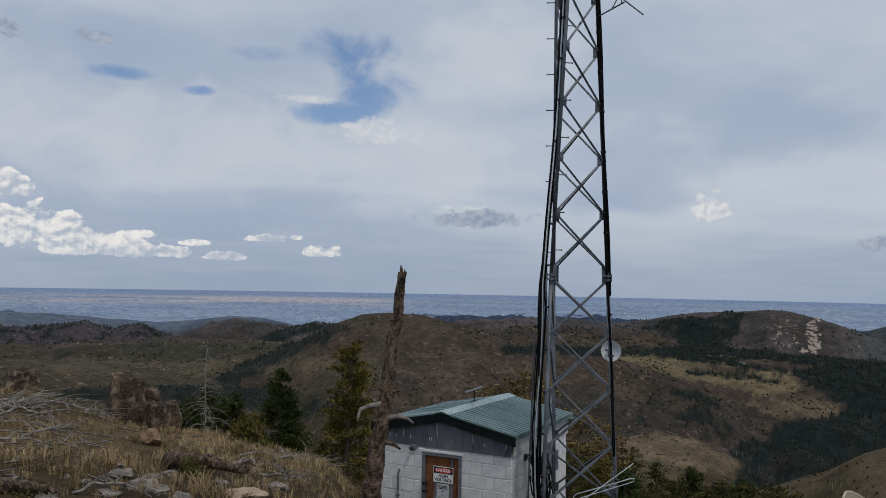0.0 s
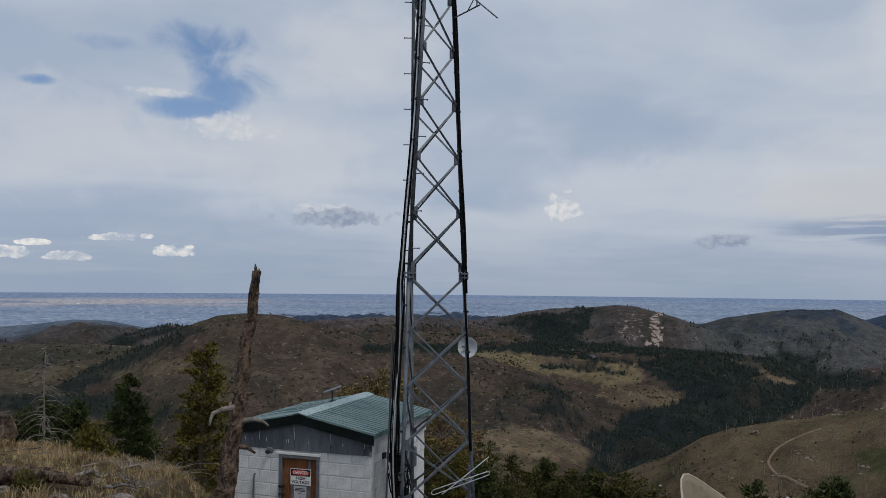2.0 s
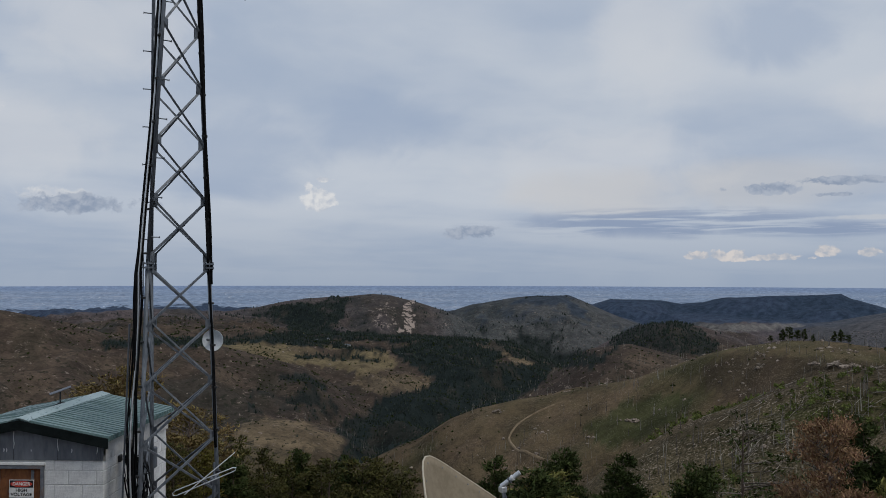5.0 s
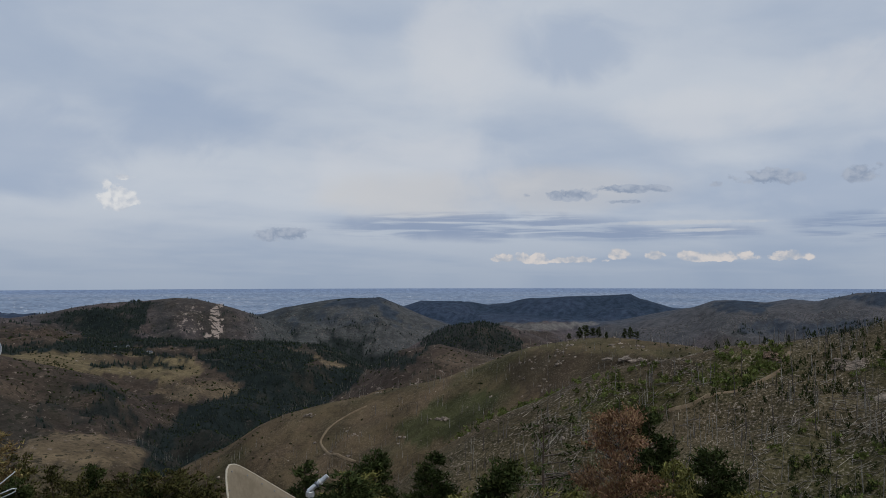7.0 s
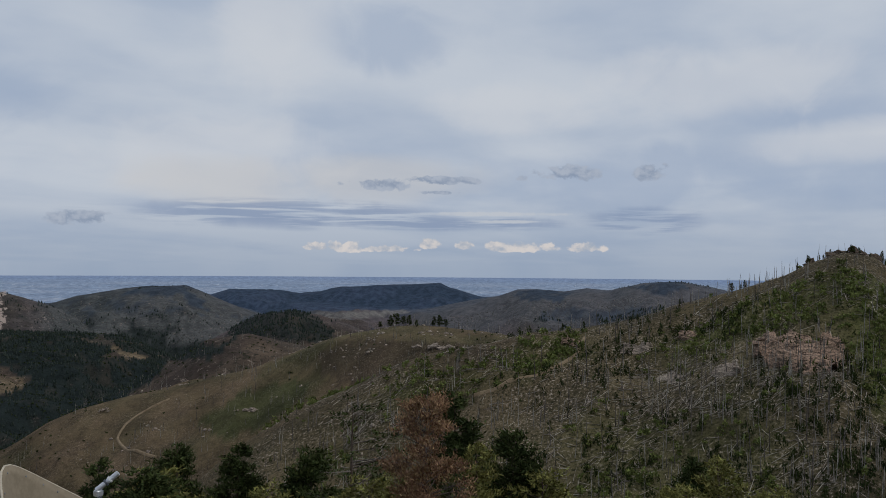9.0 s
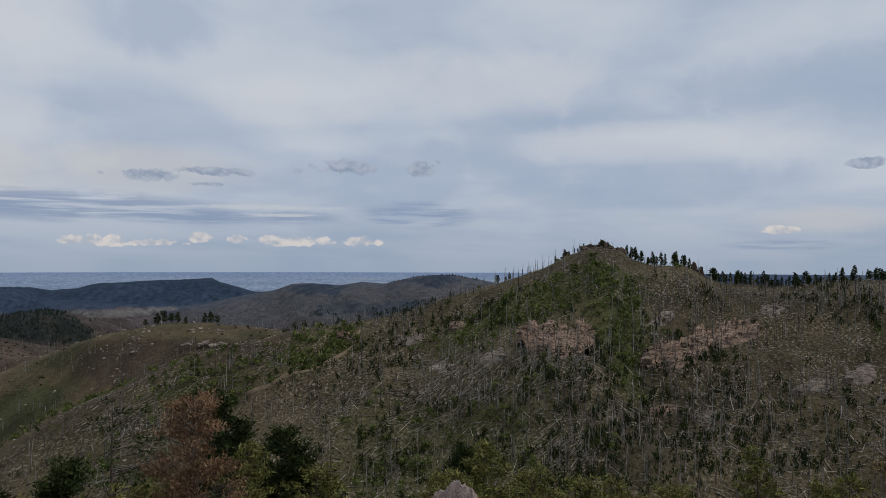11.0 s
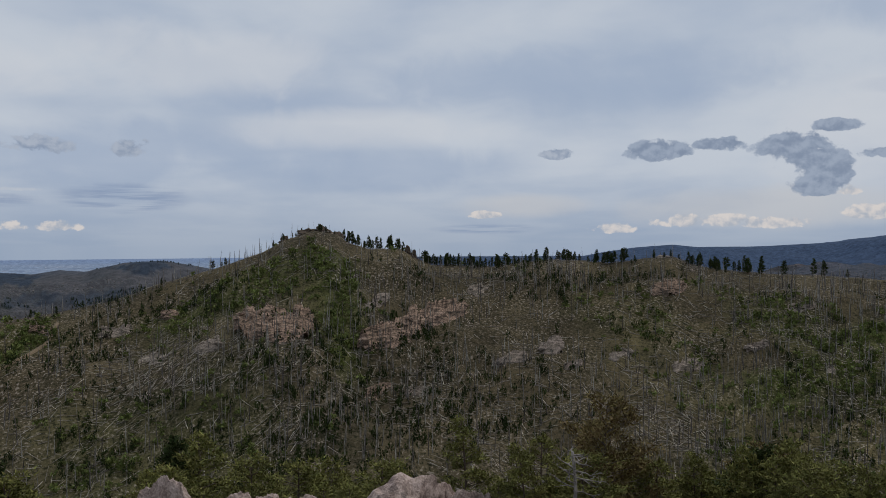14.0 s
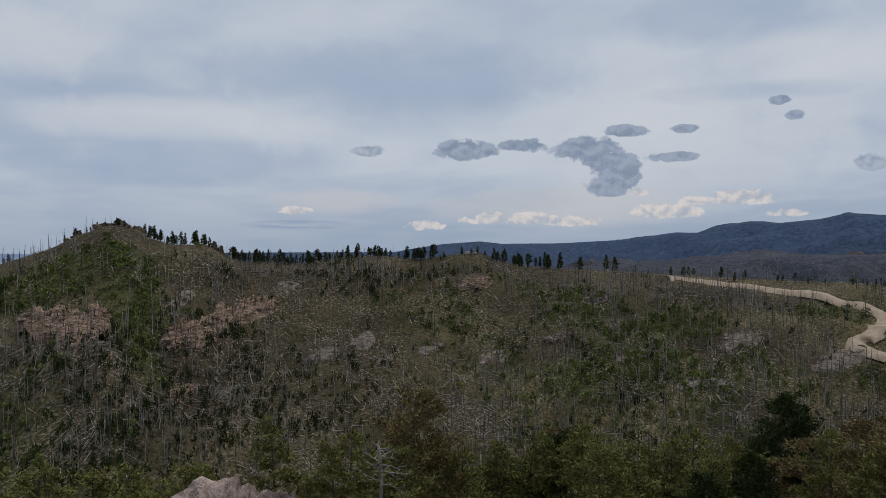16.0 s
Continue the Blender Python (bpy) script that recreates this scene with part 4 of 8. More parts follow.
    C = mixc(C, (0.045, 0.043, 0.031), patch("left_dark", FA, FE) * hills * 0.8)
    C = mixc(C, (0.060, 0.050, 0.058), (patch("left_hill", FA, FE) + patch("small_hill", FA, FE)).clip(0, 1) * (R > 1900) * 0.9)
    meadow = patch("meadow", FA, FE) * sector(R, 1150, 1800, 30)
    C = mixc(C, (0.155, 0.125, 0.072), meadow * smooth01(fbm(X / 110, Y / 60, 24, 4), -0.35, 0.1) * 0.85)
    tan = np.maximum(patch("lip_tan", FA, FE), np.maximum(patch("bench_end", FA, FE), patch("knoll", FA, FE))) * sector(R, 620, 1800, 30)
    C = mixc(C, (0.150, 0.115, 0.074), tan * smooth01(patches, -0.5, 0.1) * 0.8)
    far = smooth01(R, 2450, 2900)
    C = mixc(C, (0.072, 0.078, 0.080), sector(A, -44, -26.5, 1) * sector(R, 2050, 2850, 40) * 0.85)
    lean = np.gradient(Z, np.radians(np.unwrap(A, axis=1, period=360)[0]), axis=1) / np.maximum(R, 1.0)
    # shade painted as tree cover: darker colour on slopes leaning away from the sun
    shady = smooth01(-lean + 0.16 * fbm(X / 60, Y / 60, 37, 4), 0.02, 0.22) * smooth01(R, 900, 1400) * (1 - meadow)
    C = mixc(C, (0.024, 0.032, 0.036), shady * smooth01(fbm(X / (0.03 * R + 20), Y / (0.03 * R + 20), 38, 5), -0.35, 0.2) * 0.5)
    # far mountains tinted blue in their colour, in place of air haze
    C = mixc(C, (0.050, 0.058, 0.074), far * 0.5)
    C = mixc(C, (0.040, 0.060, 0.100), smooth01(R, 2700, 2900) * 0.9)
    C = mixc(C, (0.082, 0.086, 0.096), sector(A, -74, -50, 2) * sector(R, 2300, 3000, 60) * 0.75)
    C = mixc(C, (0.15, 0.145, 0.14), patch("clearing", FA, FE) * (R > 2400) * 0.8)
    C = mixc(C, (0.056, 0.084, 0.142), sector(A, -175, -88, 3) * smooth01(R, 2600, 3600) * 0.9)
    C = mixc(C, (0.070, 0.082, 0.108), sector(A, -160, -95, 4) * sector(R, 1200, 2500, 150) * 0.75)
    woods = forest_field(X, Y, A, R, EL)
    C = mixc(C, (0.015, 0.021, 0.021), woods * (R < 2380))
    # far woods bluer than near ones: haze put into their colour
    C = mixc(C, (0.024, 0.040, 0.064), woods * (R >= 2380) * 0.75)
    scar = (patch("scar_main", FA, FE) + 0.30 * (patch("scar_side", FA, FE) + patch("scar_low", FA, FE))).clip(0, 1) * (R > 1900)
    me.attributes.new("bare", "FLOAT", "POINT").data.foreach_set("value", scar.astype(np.float32).ravel())
    # foothills above the plain painted haze-blue, deeper in the folds
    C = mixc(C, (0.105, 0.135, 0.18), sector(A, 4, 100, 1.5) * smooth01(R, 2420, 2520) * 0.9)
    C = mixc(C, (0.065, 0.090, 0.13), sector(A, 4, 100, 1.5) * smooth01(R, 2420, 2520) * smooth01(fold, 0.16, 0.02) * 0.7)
    # the plain: long strips of fields, water and towns, blue distance haze mixed into their colours
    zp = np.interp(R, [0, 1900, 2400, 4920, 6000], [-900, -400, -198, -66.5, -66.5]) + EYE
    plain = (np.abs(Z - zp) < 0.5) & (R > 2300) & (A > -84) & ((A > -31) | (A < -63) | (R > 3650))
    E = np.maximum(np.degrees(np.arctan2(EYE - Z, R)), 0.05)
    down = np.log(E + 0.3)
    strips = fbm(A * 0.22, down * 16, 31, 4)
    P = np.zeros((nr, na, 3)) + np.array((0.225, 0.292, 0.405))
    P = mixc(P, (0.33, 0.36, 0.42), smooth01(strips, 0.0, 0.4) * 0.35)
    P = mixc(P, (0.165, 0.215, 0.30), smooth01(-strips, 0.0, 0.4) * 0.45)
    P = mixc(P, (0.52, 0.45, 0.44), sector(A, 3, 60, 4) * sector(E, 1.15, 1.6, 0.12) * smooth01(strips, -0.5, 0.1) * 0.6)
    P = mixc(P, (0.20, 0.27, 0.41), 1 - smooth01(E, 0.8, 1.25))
    me.attributes.new("land", "FLOAT_VECTOR", "POINT").data.foreach_set("vector", np.stack([A, down * 13, np.zeros_like(A)], -1).astype(np.float32).ravel())
    fields = plain * smooth01(E, 0.95, 1.5)
    me.attributes.new("fields", "FLOAT", "POINT").data.foreach_set("value", fields.astype(np.float32).ravel())
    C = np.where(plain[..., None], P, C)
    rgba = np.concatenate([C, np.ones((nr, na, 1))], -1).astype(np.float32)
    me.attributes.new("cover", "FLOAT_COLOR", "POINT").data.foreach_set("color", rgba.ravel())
    me.attributes.new("near", "FLOAT", "POINT").data.foreach_set("value", (1 - smooth01(R, 50, 150)).astype(np.float32).ravel())
    stony = sector(R, 560, 2600, 40) * (1 - shrub_field(X, Y, A, R) * 0.8) * (1 - woods) * (1 - meadow * 0.6)
    me.attributes.new("stony", "FLOAT", "POINT").data.foreach_set("value", stony.astype(np.float32).ravel())
    flecked = sector(R, 85, 560, 30) * sector(A, -140, -16, 4) * (1 - 0.65 * smooth01(R, 335, 380))
    me.attributes.new("flecked", "FLOAT", "POINT").data.foreach_set("value", flecked.astype(np.float32).ravel())
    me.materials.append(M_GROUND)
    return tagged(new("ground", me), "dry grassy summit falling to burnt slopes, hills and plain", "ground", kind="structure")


ground = build_ground()

# ---------------------------------------------------------------- the block hut
HW, HD, HB, HE, HR = 2.35, 2.45, 2.09, 2.36, 2.585      # width, depth, top of blocks, eave, ridge


def rect_mesh(name, size, mat, bevel=0.006):
    bm = bmesh.new()
    box(bm, (0, 0, 0), size, bevel)
    me = bpy.data.meshes.new(name)
    bm.to_mesh(me)
    bm.free()
    me.materials.append(mat)
    return me


def child(name, me, parent, m, label=""):
    ob = new(name, me)
    ob.parent = parent
    ob.matrix_basis = m
    if label:
        ob["label"] = label
    return ob


def build_hut():
    rng = random.Random(3)
    hut = thing("equipment_hut", pose(-0.975, 13.783, -3.05, 0, 0, -28), "small white-painted concrete block hut with green metal roof", "hut")
    # walls: recessed mortar core with a doorway, painted blocks proud of it
    core = bmesh.new()
    d0, d1, dt = 0.81, 1.50, 2.00
    box(core, (0.006, 0.006, -0.4), (d0, 0.16, HB))
    box(core, (d1, 0.006, -0.4), (HW - 0.006, 0.16, HB))
    box(core, (d0, 0.006, dt), (d1, 0.16, HB))
    box(core, (d0, 0.006, -0.4), (d1, 0.16, 0.02))
    box(core, (HW - 0.16, 0.16, -0.4), (HW - 0.006, HD - 0.006, HB))
    box(core, (0.006, 0.16, -0.4), (0.16, HD - 0.006, HB))
    box(core, (0.16, HD - 0.16, -0.4), (HW - 0.16, HD - 0.006, HB))
    wall = part("wall", core, M_MORTAR, hut, "painted concrete block wall")
    full = rect_mesh("block", (0.392, 0.03, 0.192), M_BLOCK)
    meshes = {}

    def laid(x0, x1, z, m):
        w = round(x1 - x0, 3)
        if w < 0.03:
            return
        me = full if abs(w - 0.392) < 0.002 else meshes.setdefault(w, rect_mesh("block", (w, 0.03, 0.192), M_BLOCK))
        child("block", me, wall, m @ Matrix.Translation((x0, rng.uniform(-0.002, 0.002), z)))

    front, side = Matrix(), pose(HW, 0, 0, 0, 0, 90)
    for row in range(12):
        z = HB - 0.146 - 0.2 * row - 0.004
        shift = 0.2 if row % 2 else 0.0
        for k in range(-1, 8):
            for length, m, gap in ((HW, front, (d0 - 0.01, d1 + 0.01)), (HD, side, None)):
                x0, x1 = 0.05 + k * 0.4 + shift - (0.02 if m is side else 0), 0
                x1 = x0 + 0.392
                x0, x1 = max(x0, 0.0), min(x1, length)
                if x1 - x0 < 0.03:
                    continue
                if gap and z < dt and x1 > gap[0] and x0 < gap[1]:
                    laid(x0, min(x1, gap[0]), z, m) if x0 < gap[0] else None
                    laid(max(x0, gap[1]), x1, z, m) if x1 > gap[1] else None
                else:
                    laid(x0, x1, z, m)
    part("lintel_board", box(bmesh.new(), (0.75, -0.022, 2.008), (1.53, -0.004, 2.05), 0.003), M_WHITE, hut, "white-painted board over the door")
    # gable of grey metal sheets with white seams
    def gable_z(x):
        return HE + (HR - HE) * (1 - abs(x - HW / 2) / (HW / 2)) - 0.03
    edges = [0.0, 0.46, 1.07, 1.70, 2.26, HW]
    for a, b in zip(edges, edges[1:]):
        bm = bmesh.new()
        steps = 10
        cols = []
        for i in range(steps + 1):
            x = a + 0.004 + (b - a - 0.008) * i / steps
            y = -0.012 - (0.008 if i % 3 == 1 else 0.0)
            cols.append((bm.verts.new((x, y, HB - 0.01)), bm.verts.new((x, y, gable_z(x))), bm.verts.new((x, 0.02, HB - 0.01)), bm.verts.new((x, 0.02, gable_z(x)))))
        for p, q in zip(cols, cols[1:]):
            bm.faces.new((p[0], q[0], q[1], p[1]))
            bm.faces.new((p[2], p[3], q[3], q[2]))
            bm.faces.new((p[0], p[2], q[2], q[0]))
        for c in (cols[0], cols[-1]):
            bm.faces.new((c[0], c[1], c[3], c[2]))
        bmesh.ops.recalc_face_normals(bm, faces=bm.faces)
        part("gable_sheet", bm, M_GABLE, hut, "dull grey metal gable sheet")
    for x in edges[1:-1]:
        bm = bmesh.new()
        tube(bm, [(x + rng.uniform(-0.01, 0.01), -0.016, HB + (gable_z(x) - HB) * k / 6) for k in range(2, 7)], [0.004, 0.007, 0.006, 0.009, 0.011], 5)
        part("seam", bm, M_STREAK, hut, "white sealant smeared along a seam")
    for x in (0.2, 0.32, 0.58, 0.93, 0.97, 1.32, 1.9):
        part("drip", tube(bmesh.new(), [(x, -0.016, HB + 0.1), (x + 0.004, -0.016, HB + 0.13), (x, -0.016, HB + 0.155)], [0.004, 0.008, 0.004], 5), M_STREAK, hut, "white paint drip")
    # pale ribbed sheet above the side wall
    bm = bmesh.new()
    prev = None
    n = 40
    for i in range(n + 1):
        y = HD * i / n
        x = HW + 0.012 + (0.014 if i % 4 in (0, 1) else 0.0)
        cur = (bm.verts.new((x, y, HB - 0.01)), bm.verts.new((x, y, HE)), bm.verts.new((HW - 0.02, y, HB - 0.01)), bm.verts.new((HW - 0.02, y, HE)))
        if prev:
            bm.faces.new((prev[0], cur[0], cur[1], prev[1]))
            bm.faces.new((prev[2], prev[3], cur[3], cur[2]))
            bm.faces.new((prev[0], prev[2], cur[2], cur[0]))
        prev = cur
    bmesh.ops.recalc_face_normals(bm, faces=bm.faces)
    part("side_sheet", bm, M_SIDE, hut, "pale ribbed metal sheet")
    bm = bmesh.new()
    box(bm, (-0.01, 0.02, HB - 0.01), (0.02, HD, HE))
    box(bm, (0.02, HD - 0.03, HB - 0.01), (HW - 0.03, HD, HE))
    part("side_sheet", bm, M_SIDE, hut)
    # roof: two ribbed slopes, pale ridge cap, dark fascia
    over, ov_f = 0.09, 0.10
    slope = math.atan2(HR - HE, HW / 2)
    length = (HW / 2 + over) / math.cos(slope)
    for s in (1, -1):
        bm = bmesh.new()
        pitch_rib, y = 0.115, -ov_f
        prof = []
        while y < HD + ov_f:
            for dy, h in ((0.0, 0.0), (0.042, 0.0), (0.048, 0.055), (0.108, 0.055)):
                if y + dy <= HD + ov_f:
                    prof.append((y + dy, h))
            y += pitch_rib
        rows = []
        for j in range(5):
            dist = length * j / 4
            px = HW / 2 + s * dist * math.cos(slope)
            pz = HR - dist * math.sin(slope)
            rows.append(([bm.verts.new((px + s * h * math.sin(slope), yy, pz + h * math.cos(slope) + 0.005 * rng.uniform(-1, 1) * (j not in (0, 4)) + 0.03)) for yy, h in prof],
                         [bm.verts.new((px, yy, pz + 0.012)) for yy, h in prof]))
        for (a, ab), (b, bb) in zip(rows, rows[1:]):
            for k in range(len(prof) - 1):
                bm.faces.new((a[k], a[k + 1], b[k + 1], b[k]))
                bm.faces.new((ab[k], bb[k], bb[k + 1], ab[k + 1]))
        for a, ab in (rows[0], rows[-1]):
            for k in range(len(prof) - 1):
                bm.faces.new((a[k], ab[k], ab[k + 1], a[k + 1]))
        bmesh.ops.recalc_face_normals(bm, faces=bm.faces)
        part("roof_sheet", bm, M_ROOF, hut, "ribbed green metal roof sheet")
    bm = bmesh.new()
    w = 0.15
    sec = [(-w, HR - w * math.tan(slope) + 0.092), (0, HR + 0.105), (w, HR - w * math.tan(slope) + 0.092), (w, HR - w * math.tan(slope) + 0.078), (0, HR + 0.09), (-w, HR - w * math.tan(slope) + 0.078)]
    ends = [[bm.verts.new((HW / 2 + a, yy, b)) for a, b in sec] for yy in (-ov_f - 0.01, HD + ov_f + 0.01)]
    for k in range(6):
        bm.faces.new((ends[0][k], ends[0][(k + 1) % 6], ends[1][(k + 1) % 6], ends[1][k]))
    bm.faces.new(ends[0]), bm.faces.new(ends[1][::-1])
    bmesh.ops.recalc_face_normals(bm, faces=bm.faces)
    part("ridge_cap", bm, M_RIDGE, hut, "pale metal ridge cap")
    for s in (1, -1):
        bm = bmesh.new()
        dist = length + 0.01
        a, b = (HW / 2, HR), (HW / 2 + s * dist * math.cos(slope), HR - dist * math.sin(slope))
        vs = [bm.verts.new((x, y, z + dz)) for y in (-ov_f - 0.022, -ov_f + 0.004) for (x, z), dz in ((a, 0.066), (b, 0.064), (b, -0.075), (a, -0.07))]
        for f in ((0, 1, 2, 3), (4, 7, 6, 5), (0, 4, 5, 1), (1, 5, 6, 2), (2, 6, 7, 3), (3, 7, 4, 0)):
            bm.faces.new([vs[i] for i in f])
        bmesh.ops.recalc_face_normals(bm, faces=bm.faces)
        part("fascia", bm, M_FASCIA, hut, "dark green-black trim along the roof edge")
    bm = bmesh.new()
    ex = HW / 2 + length * math.cos(slope)
    box(bm, (ex - 0.005, HD - 0.02, HE - 0.075), (ex + 0.075, HD + 0.11, HE + 0.0), 0.008)
    part("gutter_end", bm, M_RIDGE, hut, "pale end of the gutter")
    bm = bmesh.new()
    box(bm, (0.02, 0.0, HE - 0.03), (HW - 0.02, HD, HE - 0.005))
    part("ceiling_board", bm, M_FASCIA, hut)
    # door with rusty skin in a grey frame
    door = part("door", box(bmesh.new(), (d0 + 0.045, 0.035, 0.03), (d1 - 0.045, 0.075, dt - 0.045), 0.004), M_RUST, hut, "rust-brown steel door")
    for lo, hi in (((d0, -0.018, 0.02), (d0 + 0.045, 0.1, dt)), ((d1 - 0.045, -0.018, 0.02), (d1, 0.1, dt)), ((d0 + 0.045, -0.018, dt - 0.045), (d1 - 0.045, 0.1, dt))):
        part("door_frame", box(bmesh.new(), lo, hi, 0.004), M_DOORGREY, hut, "grey steel door frame")
    for lo, hi in (((1.0, 0.028, 0.05), (1.34, 0.0345, 1.58)), ((1.30, 0.028, 1.62), (1.345, 0.0345, 1.93))):
        part("worn_panel", box(bmesh.new(), lo, hi, 0.002), M_DOORGREY, door, "worn grey steel on the door")
    for z in (1.52, 1.40):
        lock = part("latch", box(bmesh.new(), (d0 + 0.01, -0.05, z - 0.025), (d0 + 0.085, 0.03, z + 0.012), 0.006), M_BLACK, door, "black hasp and padlock")
        part("shackle", tube(bmesh.new(), [(d0 + 0.02, -0.04, z - 0.02), (d0 + 0.02, -0.05, z - 0.06), (d0 + 0.06, -0.05, z - 0.06), (d0 + 0.06, -0.04, z - 0.02)], 0.006, 6), M_STEEL, lock)
    # warning sign
    sign = part("warning_sign", box(bmesh.new(), (1.0, 0.012, 1.55), (1.355, 0.0145, 1.80), 0.0), M_WHITE, door, "white, red and black high voltage sign")
    part("sign_field", box(bmesh.new(), (1.01, 0.0085, 1.69), (1.345, 0.0118, 1.79)), M_BLACK, sign)
    bm = bmesh.new()
    ring = [bm.verts.new((1.1775 + 0.155 * math.cos(a), 0.006, 1.74 + 0.042 * math.sin(a))) for a in (2 * math.pi * k / 32 for k in range(32))]
    f = bm.faces.new(ring[::-1])
    for v in bmesh.ops.extrude_face_region(bm, geom=[f])["geom"]:
        if isinstance(v, bmesh.types.BMVert):
            v.co.y += 0.0022
    part("sign_oval", bm, M_RED, sign)
    upright = pose(0, 0, 0, 90, 0, 0)
    letters("sign_word", "DANGER", 0.066, M_WHITE, sign, Matrix.Translation((1.1775, 0.005, 1.741)) @ upright, width=0.25)
    letters("sign_word", "HIGH", 0.062, M_BLACK, sign, Matrix.Translation((1.1775, 0.0105, 1.651)) @ upright, width=0.16)
    letters("sign_word", "VOLTAGE", 0.062, M_BLACK, sign, Matrix.Translation((1.1775, 0.0105, 1.592)) @ upright, width=0.31)
    note = part("notice", box(bmesh.new(), (1.06, 0.020, 1.13), (1.275, 0.0235, 1.53), 0.0), M_PAPER, door, "pale printed notice")
    for k, (w, z) in enumerate(((0.16, 1.49), (0.17, 1.47), (0.17, 1.45), (0.06, 1.41), (0.15, 1.24), (0.16, 1.22), (0.14, 1.20))):
        part("text_line", box(bmesh.new(), (1.167 - w / 2, 0.0175, z), (1.167 + w / 2, 0.0195, z + 0.009)), M_BLACK, note)
    part("pictogram", tube(bmesh.new(), [(1.10, 0.0185, 1.31), (1.167, 0.0185, 1.36), (1.235, 0.0185, 1.31)], 0.003, 4), M_BLACK, note)
    # lamp, conduit, cable hole, box on the side
    lamp = part("wall_lamp", box(bmesh.new(), (0.60, -0.035, 2.02), (0.70, -0.002, 2.10), 0.012), M_DOORGREY, hut, "small dark wall lamp")
    part("lamp_head", lump(bmesh.new(), (0.645, -0.075, 2.045), (0.045, 0.05, 0.035), 5, 0.1, 2), M_BLACK, lamp, smooth=True)
    bm = tube(bmesh.new(), [(0.38, -0.04, 0.0), (0.38, -0.04, 1.60), (0.38, -0.025, 1.655), (0.38, 0.0, 1.665)], 0.016, 8)
    pipe = part("conduit", bm, M_STEEL, hut, "grey steel conduit")
    for z in (0.5, 1.25):
        part("clip", box(bmesh.new(), (0.355, -0.05, z), (0.405, -0.002, z + 0.02), 0.003), M_STEEL, pipe)
    part("cable_entry", box(bmesh.new(), (HW + 0.0, 0.46, 1.95), (HW + 0.04, 0.56, 2.05), 0.01), M_BLACK, hut, "black cable entry box")
    part("junction_box", box(bmesh.new(), (HW + 0.0, 1.25, 1.62), (HW + 0.16, 1.62, 1.95), 0.012), M_STEEL, hut, "grey steel junction box")
    return hut


hut = build_hut()
HUT_M = hut.matrix_basis.copy()


def build_panel_antenna():
    """Flat terminal on a short mast that stands on the far roof slope."""
    foot = HUT_M @ Vector((1.10, 1.25, 2.64))
    t = thing("satellite_terminal", Matrix.Translation(foot), "flat grey satellite terminal on a small roof mast", "antenna")
    m = pose(0.0, 0, 0.24, 2, -19, 0)
    bm = bmesh.new()
    box(bm, (-0.16, -0.08, -0.006), (0.16, 0.08, 0.006), 0.004, m)
    part("panel", bm, M_GABLE, t, "flat blue-grey panel")
    part("mast", bar((0, 0, -0.02), (0.0, 0, 0.235), 0.011, 8), M_BLACK, t)
    for a in (20, 140, 260):
        p = (0.17 * math.cos(radians(a)), 0.17 * math.sin(radians(a)), -0.01 - 0.03 * math.cos(radians(a)) * -1)
        part("foot", bar((0, 0, 0.05), p, 0.009, 6), M_BLACK, t)
    return t


build_panel_antenna()

# ---------------------------------------------------------------- the lattice tower
JOINT = 1.77
BAY = 0.835
LEG_L = [(-3.3, 1.50, 12.30), (JOINT, 1.605, 12.29), (9.6, 1.965, 12.25)]
LEG_R = [(-3.3, 2.75, 12.58), (JOINT, 2.505, 12.62), (9.6, 2.145, 12.70)]


def leg_at(table, z):
    zs = [r[0] for r in table]
    return Vector((np.interp(z, zs, [r[1] for r in table]), np.interp(z, zs, [r[2] for r in table]), z))


def leg_b(z):
    a, b = leg_at(LEG_L, z), leg_at(LEG_R, z)
    d = b - a
    n = Vector((-d.y, d.x, 0)).normalized()
    return (a + b) / 2 + n * d.length * 0.866


